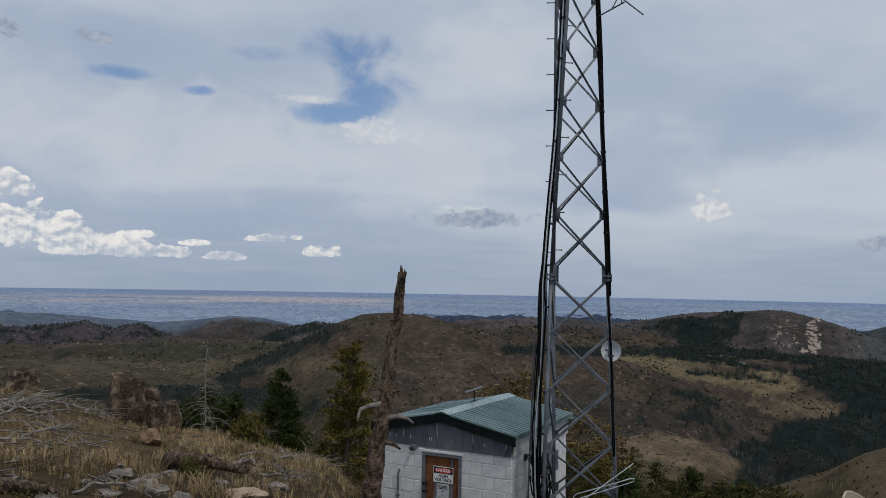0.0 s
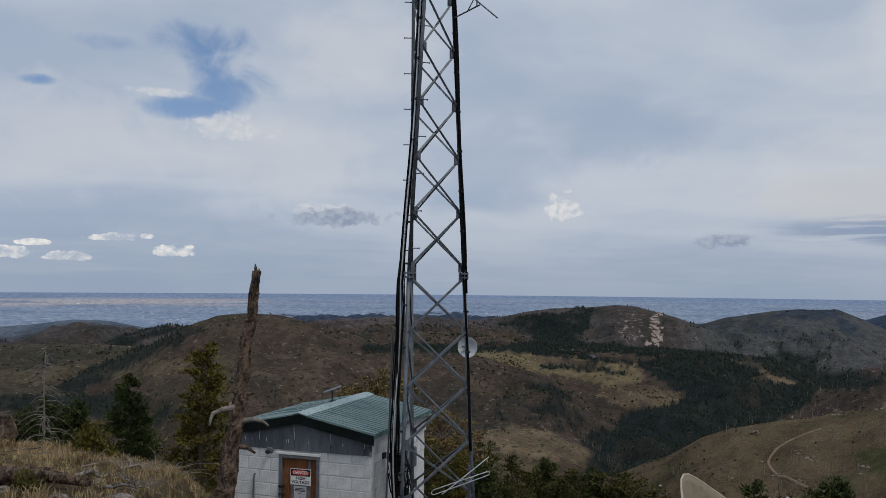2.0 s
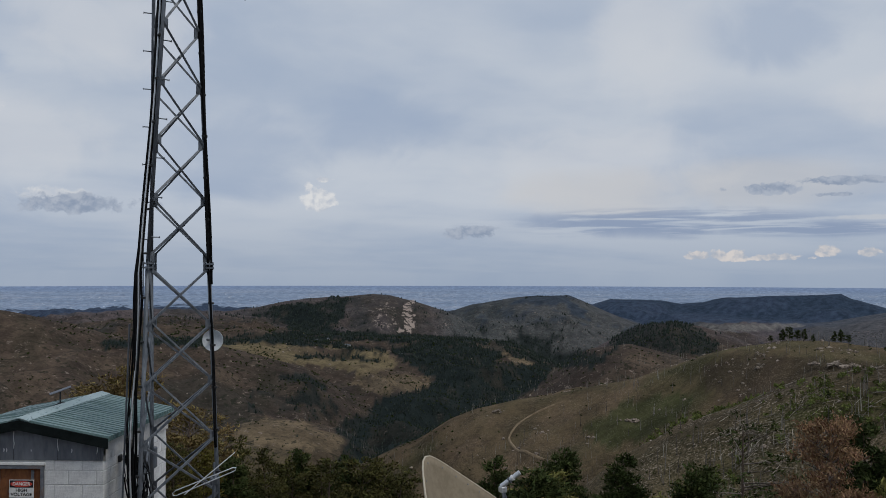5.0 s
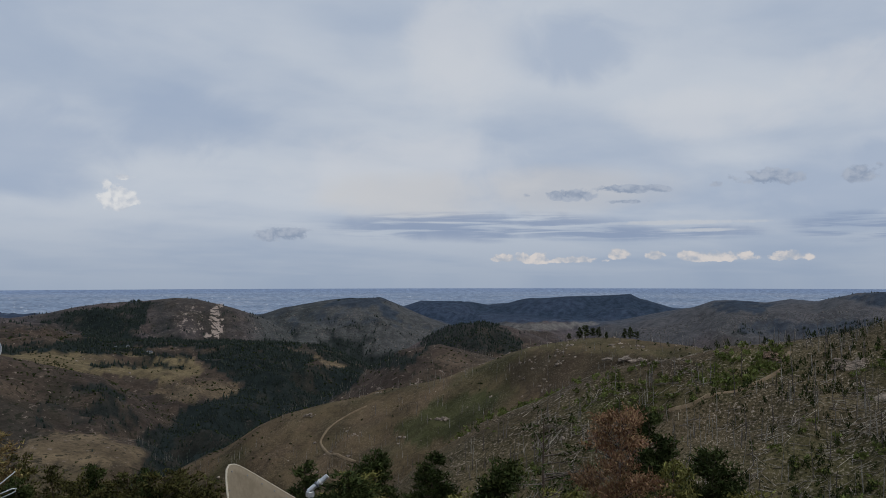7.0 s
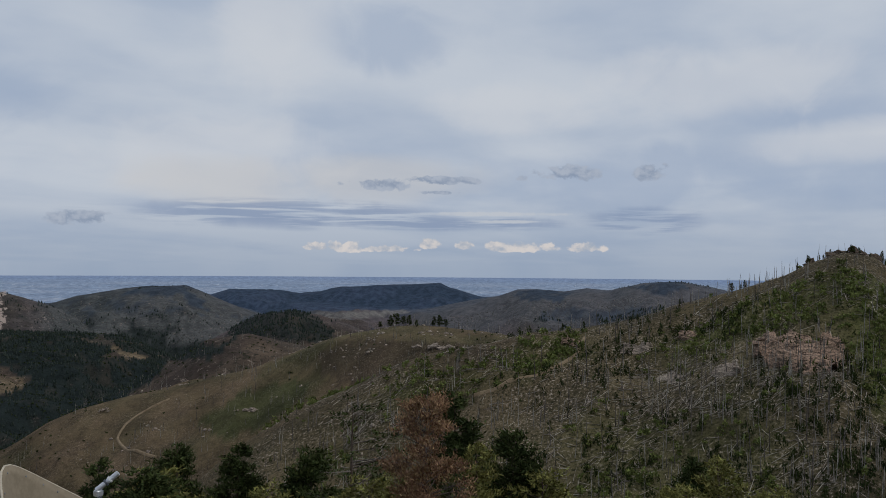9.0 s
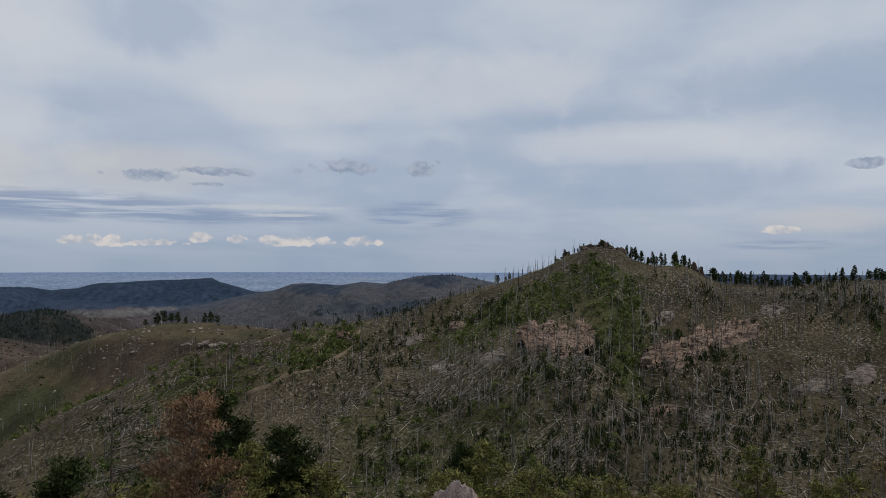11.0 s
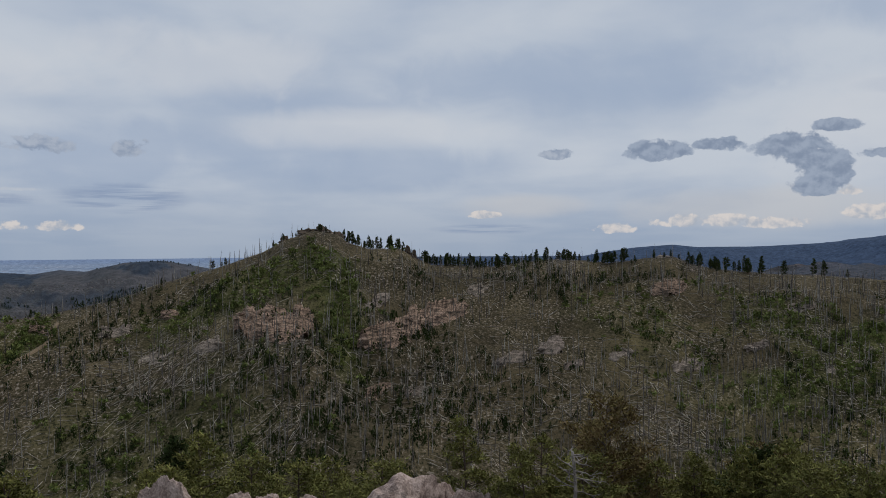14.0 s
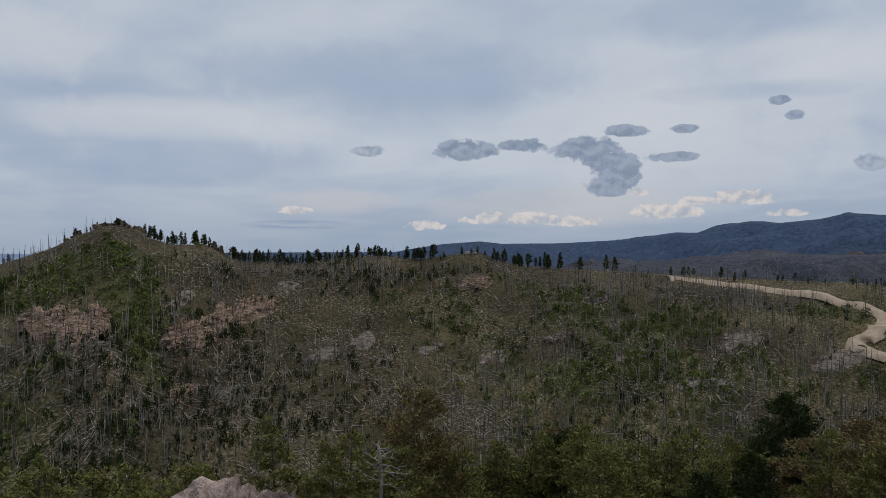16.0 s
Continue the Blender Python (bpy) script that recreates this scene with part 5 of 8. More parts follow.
def build_tower():
    rng = random.Random(11)
    base = Vector((2.05, 12.7, -3.3))
    t = thing("lattice_tower", Matrix.Translation(base), "tall three-legged galvanised steel lattice radio tower", "radio tower")
    fl = [lambda z: leg_at(LEG_L, z) - base, lambda z: leg_at(LEG_R, z) - base, lambda z: leg_b(z) - base]
    for k, f in enumerate(fl):
        for z0, z1, r in ((-3.3, JOINT - 0.012, 0.031), (JOINT + 0.012, 9.6, 0.028)):
            leg = part("leg", tube(bmesh.new(), [f(z0), f((z0 + z1) / 2), f(z1)], r, 10), M_STEEL, t, "galvanised tower leg", True)
            if z0 > 0:
                for z in np.arange(JOINT + 0.4, 9.4, 0.56):
                    out = Vector((1, 0.1, 0)) if k == 0 else Vector((-1, 0.1, 0))
                    if k != 1:
                        p = f(float(z))
                        part("step_bolt", tube(bmesh.new(), [p, p + out * 0.13, p + out * 0.131, p + out * 0.14], [0.008, 0.008, 0.015, 0.015], 6), M_STEEL, leg)
        p = f(JOINT)
        for dz in (-0.03, 0.03):
            part("flange", tube(bmesh.new(), [p + Vector((0, 0, dz - 0.012)), p + Vector((0, 0, dz + 0.012))], 0.075, 10), M_STEEL, t, "bolted leg flange")
        for a in range(4):
            q = p + Vector((0.058 * math.cos(a * 1.57), 0.058 * math.sin(a * 1.57), 0))
            part("bolt", bar(q + Vector((0, 0, -0.06)), q + Vector((0, 0, 0.06)), 0.01, 6), M_STEEL, t)
    levels = [JOINT - 0.03 - 0.825 * k for k in range(0, 7)]
    upper = [JOINT + 0.12 + BAY * k for k in range(0, 10)]
    for a, b, thick in ((0, 1, 0.021), (1, 2, 0.017), (2, 0, 0.017)):
        for run in (levels, upper):
            for z0, z1 in zip(run, run[1:]):
                if min(z0, z1) < -3.3 or max(z0, z1) > 9.6:
                    continue
                for s, (p, q) in enumerate(((fl[a](z0), fl[b](z1)), (fl[b](z0), fl[a](z1)))):
                    off = Vector((0, -0.018 if s else 0.018, 0))
                    part("brace", tube(bmesh.new(), [p + off, q + off], thick, 4), M_STEEL, t)
            for z in run:
                if -3.2 < z < 9.5:
                    for f, g in ((fl[a], fl[b]), (fl[b], fl[a])):
                        p = f(z)
                        d = (g(z) - p).normalized()
                        m = Matrix.Translation(p + d * 0.045) @ Matrix.Rotation(math.atan2(d.y, d.x), 4, "Z")
                        part("gusset", box(bmesh.new(), (-0.05, -0.006, -0.07), (0.045, 0.006, 0.07), 0.0, m), M_STEEL, t)
    bm = bmesh.new()
    p = (fl[0](-3.3) + fl[1](-3.3) + fl[2](-3.3)) / 3
    box(bm, (p.x - 0.95, p.y - 0.9, -0.6), (p.x + 0.95, p.y + 0.95, 0.02), 0.03)
    part("footing", bm, M_MORTAR, t, "concrete footing")
    # feed cables tied to the legs
    for k in range(8):
        ang = rng.uniform(0, 6.28)
        pts = []
        for z in np.arange(-2.9, 9.5, 0.35):
            z = float(z)
            base_p = leg_at(LEG_L, z) - base
            bulge = float(np.interp(z, [-2.6, -1.0, 0.5, 1.8, 3.6, 6.0], [0.07, 0.11, 0.135, 0.105, 0.055, 0.045])) + (0.008 + 0.004 * (z < 1.5)) * (k - 4) + 0.022 * math.sin(ang + z * (1.3 + 0.2 * k)) * (z < 1.8) + 0.008 * math.sin(ang + z * 1.7)
            pts.append(base_p + Vector((-bulge, 0.05 + 0.02 * (k % 4) + 0.02 * math.cos(ang * 2 + z), 0)))
        part("feed_cable", tube(bmesh.new(), pts, 0.008 + 0.005 * (k % 3), 6), M_CABLE if k != 4 else M_ALU, t, "black feed cable" if k != 4 else "grey feed cable", True)
    for k in range(4):
        pts = []
        for z in np.arange(-0.9 if k < 2 else 1.5, 9.5, 0.3):
            z = float(z)
            pts.append(leg_at(LEG_R, z) - base + Vector((-0.012 + 0.014 * k + 0.010 * math.sin(2.1 * z + k), -0.040 + 0.01 * math.sin(z * 1.7 + 2 * k), 0)))
        part("feed_cable", tube(bmesh.new(), pts, 0.013, 6), M_CABLE, t, "black feed cable", True)
    for z in np.arange(-2.5, 9.2, 0.62):
        p = leg_at(LEG_R, float(z)) - base
        part("cable_tie", tube(bmesh.new(), [p + Vector((0.008, -0.012, -0.015)), p + Vector((0.008, -0.012, 0.015))], 0.044, 8), M_BLACK, t)
        p = leg_at(LEG_L, float(z) + 0.1) - base
        part("cable_tie", tube(bmesh.new(), [p + Vector((-0.02, 0.02, -0.014)), p + Vector((-0.02, 0.02, 0.014))], 0.046, 8), M_BLACK, t)
    for x0, y0, top in ((-0.21, 0.2, 0.95), (-0.11, 0.12, 2.2)):
        p, q = leg_at(LEG_L, -3.2) - base + Vector((x0, y0, 0)), leg_at(LEG_L, top) - base + Vector((x0 + 0.02, y0, 0))
        part("conduit", bar(p, q, 0.013, 8), M_STEEL, t, "grey conduit beside the leg")
    return t


tower = build_tower()


def build_cable_tangle():
    """Loose black cables that hang from the hut's cable entry across to the tower."""
    rng = random.Random(23)
    a = HUT_M @ Vector((2.42, 0.51, 1.98))
    t = thing("cable_tangle", Matrix.Translation(a), "tangle of loose black cables between hut and tower", "cables")
    for k in range(30):
        b = leg_at(LEG_L, rng.uniform(-2.6, -0.9)) + Vector((rng.uniform(-0.22, 0.05), rng.uniform(-0.1, 0.2), 0)) - a
        s = Vector((0, rng.uniform(-0.05, 0.05), rng.uniform(-0.07, 0.07)))
        low = rng.uniform(-1.5, -0.3)
        p1 = Vector((rng.uniform(0.05, 0.5), rng.uniform(-0.6, 0.0), rng.uniform(-0.2, 0.4)))
        p2 = Vector((rng.uniform(0.05, 0.55), rng.uniform(-0.6, 0.1), low))
        pts = []
        for i in range(13):
            u = i / 12
            pts.append(s * (1 - u) ** 3 + p1 * 3 * u * (1 - u) ** 2 + p2 * 3 * u * u * (1 - u) + b * u ** 3)
        part("cable", tube(bmesh.new(), pts, rng.choice((0.007, 0.008, 0.011)), 6), M_CABLE, t, "", True)
    return t


build_cable_tangle()


def build_drum():
    c = Vector((2.62, 12.86, 0.65))
    t = thing("drum_antenna", Matrix.Translation(c), "small pale round dish antenna bolted to the tower leg", "antenna")
    face = look((0, 0, 0), (0.3, 1.0, -0.05)) @ pose(0, 0, 0)
    bm = bmesh.new()
    rings = []
    for r, d in ((0.004, -0.055), (0.06, -0.05), (0.11, -0.033), (0.148, 0.0), (0.153, 0.004), (0.153, -0.012), (0.11, -0.05), (0.05, -0.07), (0.004, -0.074)):
        rings.append([bm.verts.new(face @ Vector((r * math.cos(a), r * math.sin(a) * 1.06, d))) for a in (2 * math.pi * k / 28 for k in range(28))])
    for p, q in zip(rings, rings[1:]):
        for k in range(28):
            bm.faces.new((p[k], p[(k + 1) % 28], q[(k + 1) % 28], q[k]))
    bmesh.ops.recalc_face_normals(bm, faces=bm.faces)
    part("reflector", bm, M_DRUM, t, "pale pressed reflector", True)
    part("feed", tube(bmesh.new(), [face @ Vector((0, 0, -0.05)), face @ Vector((0, 0, 0.07))], [0.012, 0.022], 8), M_ALU, t)
    part("bracket", bar((-0.10, -0.1, 0.02), (0.0, 0.06, 0.0), 0.018, 6), M_STEEL, t)
    return t


build_drum()


def build_dipole():
    base = Vector((2.545, 12.28, -1.75))
    t = thing("folded_dipole", Matrix.Translation(base), "bright aluminium folded dipole antenna low on the tower", "antenna")
    p, q = Vector((1.97, 12.24, -1.42)) - base, Vector((2.81, 12.08, -1.10)) - base
    d = (q - p).normalized()
    n = Vector((0.25, 0, -0.95)).normalized() * 0.055
    loop = [p, p + d * 0.05 - n * 0.3, q - d * 0.05, q + n * 0.35, q + n * 0.9 - d * 0.02, q + n - d * 0.06, p + n + d * 0.04, p + n * 0.7, p]
    part("loop", tube(bmesh.new(), loop, 0.008, 8), M_ALU, t, "bent aluminium loop", True)
    part("rod", bar(Vector((2.11, 12.12, -1.43)) - base, Vector((2.82, 12.18, -0.92)) - base, 0.008, 8), M_ALU, t)
    part("mast", bar((0, 0, -0.35), (0, 0, 0.69), 0.018, 8), M_STEEL, t)
    part("clamp", box(bmesh.new(), (-0.05, -0.06, 0.38), (0.05, 0.05, 0.48), 0.01), M_STEEL, t)
    part("arm", bar((-0.02, 0, 0.45), (0.13, 0.32, 0.45), 0.014, 8), M_STEEL, t)
    return t


build_dipole()


def build_high_antenna():
    base = Vector((2.32, 12.62, 5.79))
    t = thing("side_antenna", Matrix.Translation(base), "thin grey side-mounted antenna on the tower", "antenna")
    part("arm", bar((0, 0, 0), (0.34, -0.3, 0.13), 0.012, 6), M_STEEL, t)
    part("strut", bar((0.18, -0.16, 0.07), (0.30, -0.28, 0.32), 0.009, 6), M_STEEL, t)
    part("element", bar((0.24, -0.36, 0.20), (0.57, -0.52, -0.13), 0.011, 6), M_STEEL, t)
    part("element", bar((0.30, -0.28, 0.12), (0.30, -0.28, 0.5), 0.011, 6), M_STEEL, t)
    return t


build_high_antenna()

# ---------------------------------------------------------------- big satellite dish below the viewpoint
def build_dish():
    tip = Vector((3.95, 8.12, -0.29))
    to_cam = (Vector((0.18, 0.06, 1.6)) - tip).normalized()
    right = Vector((0, 0, 1)).cross(to_cam).normalized()
    upv = to_cam.cross(right).normalized()
    major = right * 0.104 - upv * 0.792 + to_cam * 0.600
    minor = right * 0.637 - upv * 0.410 - to_cam * 0.652
    n = major.cross(minor).normalized()
    c = tip + (major + minor) * 0.775
    t = thing("satellite_dish", Matrix.Translation((c.x - 0.1, c.y + 0.1, ground_z(c.x - 0.1, c.y + 0.1))), "large beige satellite dish with a pale rim", "satellite dish")
    o = c - Vector(t.matrix_basis.translation)

    def edge(a):
        """Rounded-square outline of the reflector: its reach at that angle, in parts of the half width."""
        return (abs(math.cos(a)) ** 7 + abs(math.sin(a)) ** 7) ** (-1 / 7)

    R, depth = 0.85, 0.20
    bm = bmesh.new()
    front, rear = [], []
    for i in range(13):
        r = R * i / 12
        z = depth * ((i / 12) ** 2 - 1)
        for out, dz in ((front, 0.0), (rear, -0.02)):
            out.append([bm.verts.new(o + (major * math.cos(a) + minor * math.sin(a)) * r * edge(a) + n * (z + dz)) for a in (2 * math.pi * k / 72 for k in range(72))] if i else [bm.verts.new(o + n * (z + dz))])
    for rings in (front, rear):
        for p, q in zip(rings, rings[1:]):
            for k in range(72):
                if len(p) == 1:
                    bm.faces.new((p[0], q[k], q[(k + 1) % 72]))
                else:
                    bm.faces.new((p[k], q[k], q[(k + 1) % 72], p[(k + 1) % 72]))
    for k in range(72):
        bm.faces.new((front[-1][k], rear[-1][k], rear[-1][(k + 1) % 72], front[-1][(k + 1) % 72]))
    bmesh.ops.recalc_face_normals(bm, faces=bm.faces)
    part("reflector", bm, M_DISHGREY, t, "beige moulded reflector", True)
    bm = bmesh.new()
    tube(bm, [o + (major * math.cos(a) + minor * math.sin(a)) * (R + 0.004) * edge(a) - n * 0.010 for a in (2 * math.pi * k / 72 for k in range(73))], 0.011, 6, False)
    part("rim", bm, M_RIM, t, "pale rolled rim", True)
    for k in range(24):
        a = 2 * math.pi * k / 24
        p = o + (major * math.cos(a) + minor * math.sin(a)) * (R - 0.05) * edge(a) + n * (depth * (((R - 0.05) / R) ** 2 - 1))
        part("rim_bolt", tube(bmesh.new(), [p - n * 0.01, p + n * 0.006], 0.009, 6), M_DOORGREY, t)
    # feed on its struts
    f0, f1 = Vector((4.51, 7.49, -0.53)) - (c - o), Vector((4.674, 7.39, -0.38)) - (c - o)
    d = (f1 - f0).normalized()
    feed = part("feed_unit", tube(bmesh.new(), [f0, f0 + d * 0.09, f0 + d * 0.091, f1 - d * 0.12, f1 - d * 0.118, f1], [0.026, 0.026, 0.016, 0.016, 0.026, 0.026], 12), M_ALU, t, "pale feed and amplifier unit")
    part("clamp", tube(bmesh.new(), [f0 + d * 0.10, f0 + d * 0.115], 0.034, 10), M_STEEL, feed)
    part("clamp", tube(bmesh.new(), [f1 - d * 0.10, f1 - d * 0.085], 0.033, 10), M_WHITE, feed)
    part("box", box(bmesh.new(), (-0.035, -0.035, -0.03), (0.035, 0.035, 0.03), 0.008, Matrix.Translation(f0 + Vector((0.02, 0, -0.03)))), M_ALU, feed)
    for a in (20, 60, 100):
        e = o + (major * math.cos(radians(a)) + minor * math.sin(radians(a))) * (R * 0.98) * edge(radians(a))
        part("strut", bar(e, f0 + d * 0.02, 0.013, 8), M_STEEL, t)
        # back frame and post
    part("mount", tube(bmesh.new(), [o - n * (depth + 0.02), o - n * (depth + 0.22)], [0.22, 0.10], 10), M_STEEL, t)
    b = o - n * (depth + 0.2)
    part("post", tube(bmesh.new(), [b, Vector((b.x, b.y, b.z - 0.15)), Vector((b.x, b.y, -0.4))], 0.07, 12), M_STEEL, t)
    return t


build_dish()

# ---------------------------------------------------------------- the standing snag by the hut
def build_snag():
    pts = [(-0.86, -1.9), (-0.80, -1.1), (-0.755, -0.68), (-0.712, -0.36), (-0.665, -0.04), (-0.622, 0.35), (-0.585, 0.67), (-0.545, 1.0), (-0.515, 1.26), (-0.487, 1.6), (-0.468, 1.76)]
    base = Vector((-0.86, 9.57, -1.9))
    t = thing("dead_snag", Matrix.Translation(base), "broken standing dead pine trunk with peeling bark", "dead tree")
    radii = [0.14, 0.122, 0.112, 0.100, 0.089, 0.078, 0.071, 0.066, 0.062, 0.056, 0.046]
    bm = bmesh.new()
    sides, rings = 20, []
    zs = np.linspace(-1.9, 1.77, 150)
    px, pz = [p[0] for p in pts], [p[1] for p in pts]
    for z in zs:
        x, r = float(np.interp(z, pz, px)), float(np.interp(z, pz, radii))
        x += 0.012 * math.sin(z * 5.2) + 0.008 * math.sin(z * 11)
        ring = []
        for k in range(sides):
            a = 2 * math.pi * k / sides
            q = Vector((math.cos(a), math.sin(a), z))
            rr = r * (1 + 0.34 * noise.noise(Vector((q.x * 1.2, q.y * 1.2, z * 4.0))) + 0.26 * noise.noise(Vector((q.x * 3, q.y * 3, z * 13.0))) + 0.10 * noise.noise(Vector((q.x * 6, q.y * 6, z * 30.0))))
            top = 0.0
            if z > 1.6:
                top = 0.10 * noise.noise(Vector((q.x * 2, q.y * 2, 4.0)))
            ring.append(bm.verts.new(Vector((x + rr * q.x, 9.57 + rr * q.y, z + top)) - base))
        rings.append(ring)
    for p, q in zip(rings, rings[1:]):
        for k in range(sides):
            bm.faces.new((p[k], p[(k + 1) % sides], q[(k + 1) % sides], q[k]))
    bm.faces.new(rings[-1])
    trunk = part("trunk", bm, M_SNAG, t, "cracked brown trunk", False)
    spur = tube(bmesh.new(), [Vector((-0.47, 9.57, 1.68)) - base, Vector((-0.475, 9.57, 1.8)) - base, Vector((-0.482, 9.565, 1.85)) - base], [0.03, 0.018, 0.004], 7)
    part("splinter", spur, M_SNAG, trunk)
    stubs = [[(-0.66, 0.26), (-0.80, 0.235), (-0.90, 0.20), (-0.925, 0.13), (-0.928, 0.07)], [(-0.60, 0.10), (-0.46, 0.125), (-0.36, 0.10), (-0.30, 0.055)],
             [(-0.62, -0.17), (-0.52, -0.19), (-0.44, -0.245)], [(-0.66, 0.42), (-0.72, 0.44), (-0.745, 0.42)], [(-0.57, 0.40), (-0.50, 0.405), (-0.46, 0.42)],
             [(-0.55, 0.80), (-0.49, 0.81)], [(-0.52, 1.21), (-0.585, 1.22)], [(-0.60, 1.02), (-0.625, 1.04)], [(-0.48, 1.5), (-0.43, 1.52)]]
    for k, s in enumerate(stubs):
        n = len(s)
        rad = [0.034 * (1 - 0.65 * i / max(n - 1, 1)) for i in range(n)] if k < 3 else [0.026] + [0.014] * (n - 1)
        part("branch_stub", tube(bmesh.new(), [Vector((x, 9.54 - 0.02 * i, z)) - base for i, (x, z) in enumerate(s)], rad, 8), M_DEADWOOD if k in (0, 1) else M_SNAG, trunk, "", True)
    return t


build_snag()

# ---------------------------------------------------------------- boulders below the viewpoint
def boulder(name, centre, size, seed, mat, label, rz=0.0, detail=4, rough=0.30):
    bm = lump(bmesh.new(), (0, 0, 0), size, seed, rough, detail + 1)
    ob = link(name, bm, mat, None)
    ob.matrix_basis = pose(*centre, 0, 0, rz)
    return tagged(ob, label, "boulder", "boulders on the summit edge")


boulder("boulder", (10.75, 1.05, -2.40), (0.85, 1.05, 0.95), 4, M_BOULDER, "large pink granite boulder with a blunt grey top", 10)
boulder("boulder", (10.9, 0.22, -2.1), (0.5, 0.36, 0.72), 9, M_BOULDER, "blocky grey-pink granite boulder beside the large one", 40)
boulder("boulder", (8.93, 3.36, -1.55), (0.45, 0.42, 0.74), 14, M_BOULDER, "pointed red-grey granite boulder", 20)
boulder("boulder", (9.3, 2.75, -1.6), (0.4, 0.36, 0.50), 17, M_BOULDER, "low rounded granite boulder", 70)
boulder("boulder", (9.45, 2.45, -1.62), (0.3, 0.26, 0.52), 18, M_BOULDER, "low rounded granite boulder", 10)
boulder("boulder", (9.6, 2.02, -1.62), (0.25, 0.22, 0.55), 19, M_BOULDER, "small angular granite boulder", 30)

# ---------------------------------------------------------------- plants, dead wood and stones: helpers
M_SNAGWOOD = material("grey_dead_wood", (0.060, 0.054, 0.048), (0.30, 0.27, 0.24), 0.8, 0.95, bump=0.0, per_island=0.6, gloss=0.04)
M_LOG = material("silver_log", (0.20, 0.175, 0.145), (0.52, 0.46, 0.39), 0.8, 0.95, bump=0.0, per_island=0.35, gloss=0.04)
M_NEEDLE = material("pine_needles", (0.098, 0.098, 0.032), (0.20, 0.188, 0.060), 0.8, 0.75, bump=0.0, per_island=0.35, gloss=0.04)
# darker copy of M_NEEDLE, for the pines below the hut that came out too bright
M_NEEDLE_MOSS = material("deep_olive_needles", (0.034, 0.036, 0.013), (0.088, 0.080, 0.028), 0.8, 0.75, bump=0.0, per_island=0.4, gloss=0.04)
M_NEEDLE_DARK = material("dark_pine_needles", (0.024, 0.034, 0.012), (0.058, 0.072, 0.024), 0.8, 0.75, bump=0.0, per_island=0.35, gloss=0.04)
M_NEEDLE_GOLD = material("golden_pine_needles", (0.062, 0.055, 0.014), (0.135, 0.112, 0.028), 0.8, 0.75, bump=0.0, per_island=0.35, gloss=0.04)
M_NEEDLE_RED = material("dead_red_needles", (0.15, 0.088, 0.050), (0.37, 0.225, 0.135), 0.8, 0.85, bump=0.0, per_island=0.4, gloss=0.04)
M_NEEDLE_BROWN = material("fading_pine_needles", (0.105, 0.080, 0.034), (0.22, 0.16, 0.072), 0.8, 0.8, bump=0.0, per_island=0.4, gloss=0.04)
M_FAR_PINE = material("far_conifers", (0.012, 0.018, 0.016), (0.030, 0.038, 0.031), 0.05, 0.9, bump=0.0, per_island=0.4, gloss=0.04)
M_SHRUB = material("young_aspen_leaves", (0.074, 0.090, 0.028), (0.160, 0.182, 0.056), 0.15, 0.75, bump=0.0, per_island=0.35, gloss=0.04)
M_SEEDLING = material("pine_seedlings", (0.016, 0.025, 0.009), (0.044, 0.057, 0.018), 0.2, 0.8, bump=0.0, per_island=0.35, gloss=0.04)
M_BARK = material("pine_bark", (0.050, 0.036, 0.028), (0.14, 0.10, 0.075), 4.0, 0.95, bump=0.6, stretch=(1, 1, 0.3))
M_GRASS = material("dry_grass", (0.17, 0.12, 0.062), (0.46, 0.345, 0.20), 0.7, 0.85, bump=0.0, per_island=0.35, gloss=0.04)
M_GREENGRASS = material("olive_ground_cover", (0.058, 0.054, 0.018), (0.14, 0.122, 0.042), 0.7, 0.85, bump=0.0, per_island=0.35, gloss=0.04)
# M_SLAB: dark tones stand for cracks and for painted shadow under each layer
M_SLAB = material("pink_slab_rock", stretch=(0.5, 0.5, 2.2), dark=(0.050, 0.034, 0.026), light=(0.47, 0.325, 0.235), scale=0.9, rough=0.95, bump=1.0, fine=4.0, stain=(0.030, 0.027, 0.018), stain_scale=0.5, stain_amount=0.8, bump_size=0.4)
M_GREYROCK = material("grey_slope_rock", stretch=(0.6, 0.6, 2.0), dark=(0.075, 0.060, 0.048), light=(0.40, 0.325, 0.265), scale=0.9, rough=0.95, bump=1.0, per_island=0.2, stain=(0.035, 0.032, 0.02), stain_scale=0.5, stain_amount=0.8, bump_size=0.25)
M_TRAIL = material("trodden_soil", (0.14, 0.10, 0.06), (0.24, 0.18, 0.115), 0.4, 0.95, bump=0.3)
M_TWIG = material("grey_pine_twigs", (0.075, 0.06, 0.055), (0.20, 0.165, 0.15), 2.0, 0.95, bump=0.0, per_island=0.3, gloss=0.04)
M_ORANGE = material("lichen_orange_stone", (0.14, 0.07, 0.035), (0.30, 0.19, 0.12), 5.0, 0.95, bump=0.8, stain=(0.45, 0.42, 0.38), stain_scale=3.0)


def raw_mesh(name, V, T, mat):
    """A mesh from arrays of points and triangles."""
    V, T = np.asarray(V, np.float32), np.asarray(T, np.int32)
    me = bpy.data.meshes.new(name)
    me.vertices.add(len(V))
    me.vertices.foreach_set("co", V.ravel())
    me.loops.add(T.size)
    me.loops.foreach_set("vertex_index", T.ravel())
    me.polygons.add(len(T))
    me.polygons.foreach_set("loop_start", np.arange(0, T.size, 3, dtype=np.int32))
    me.update(calc_edges=True)
    me.materials.append(mat)
    return me


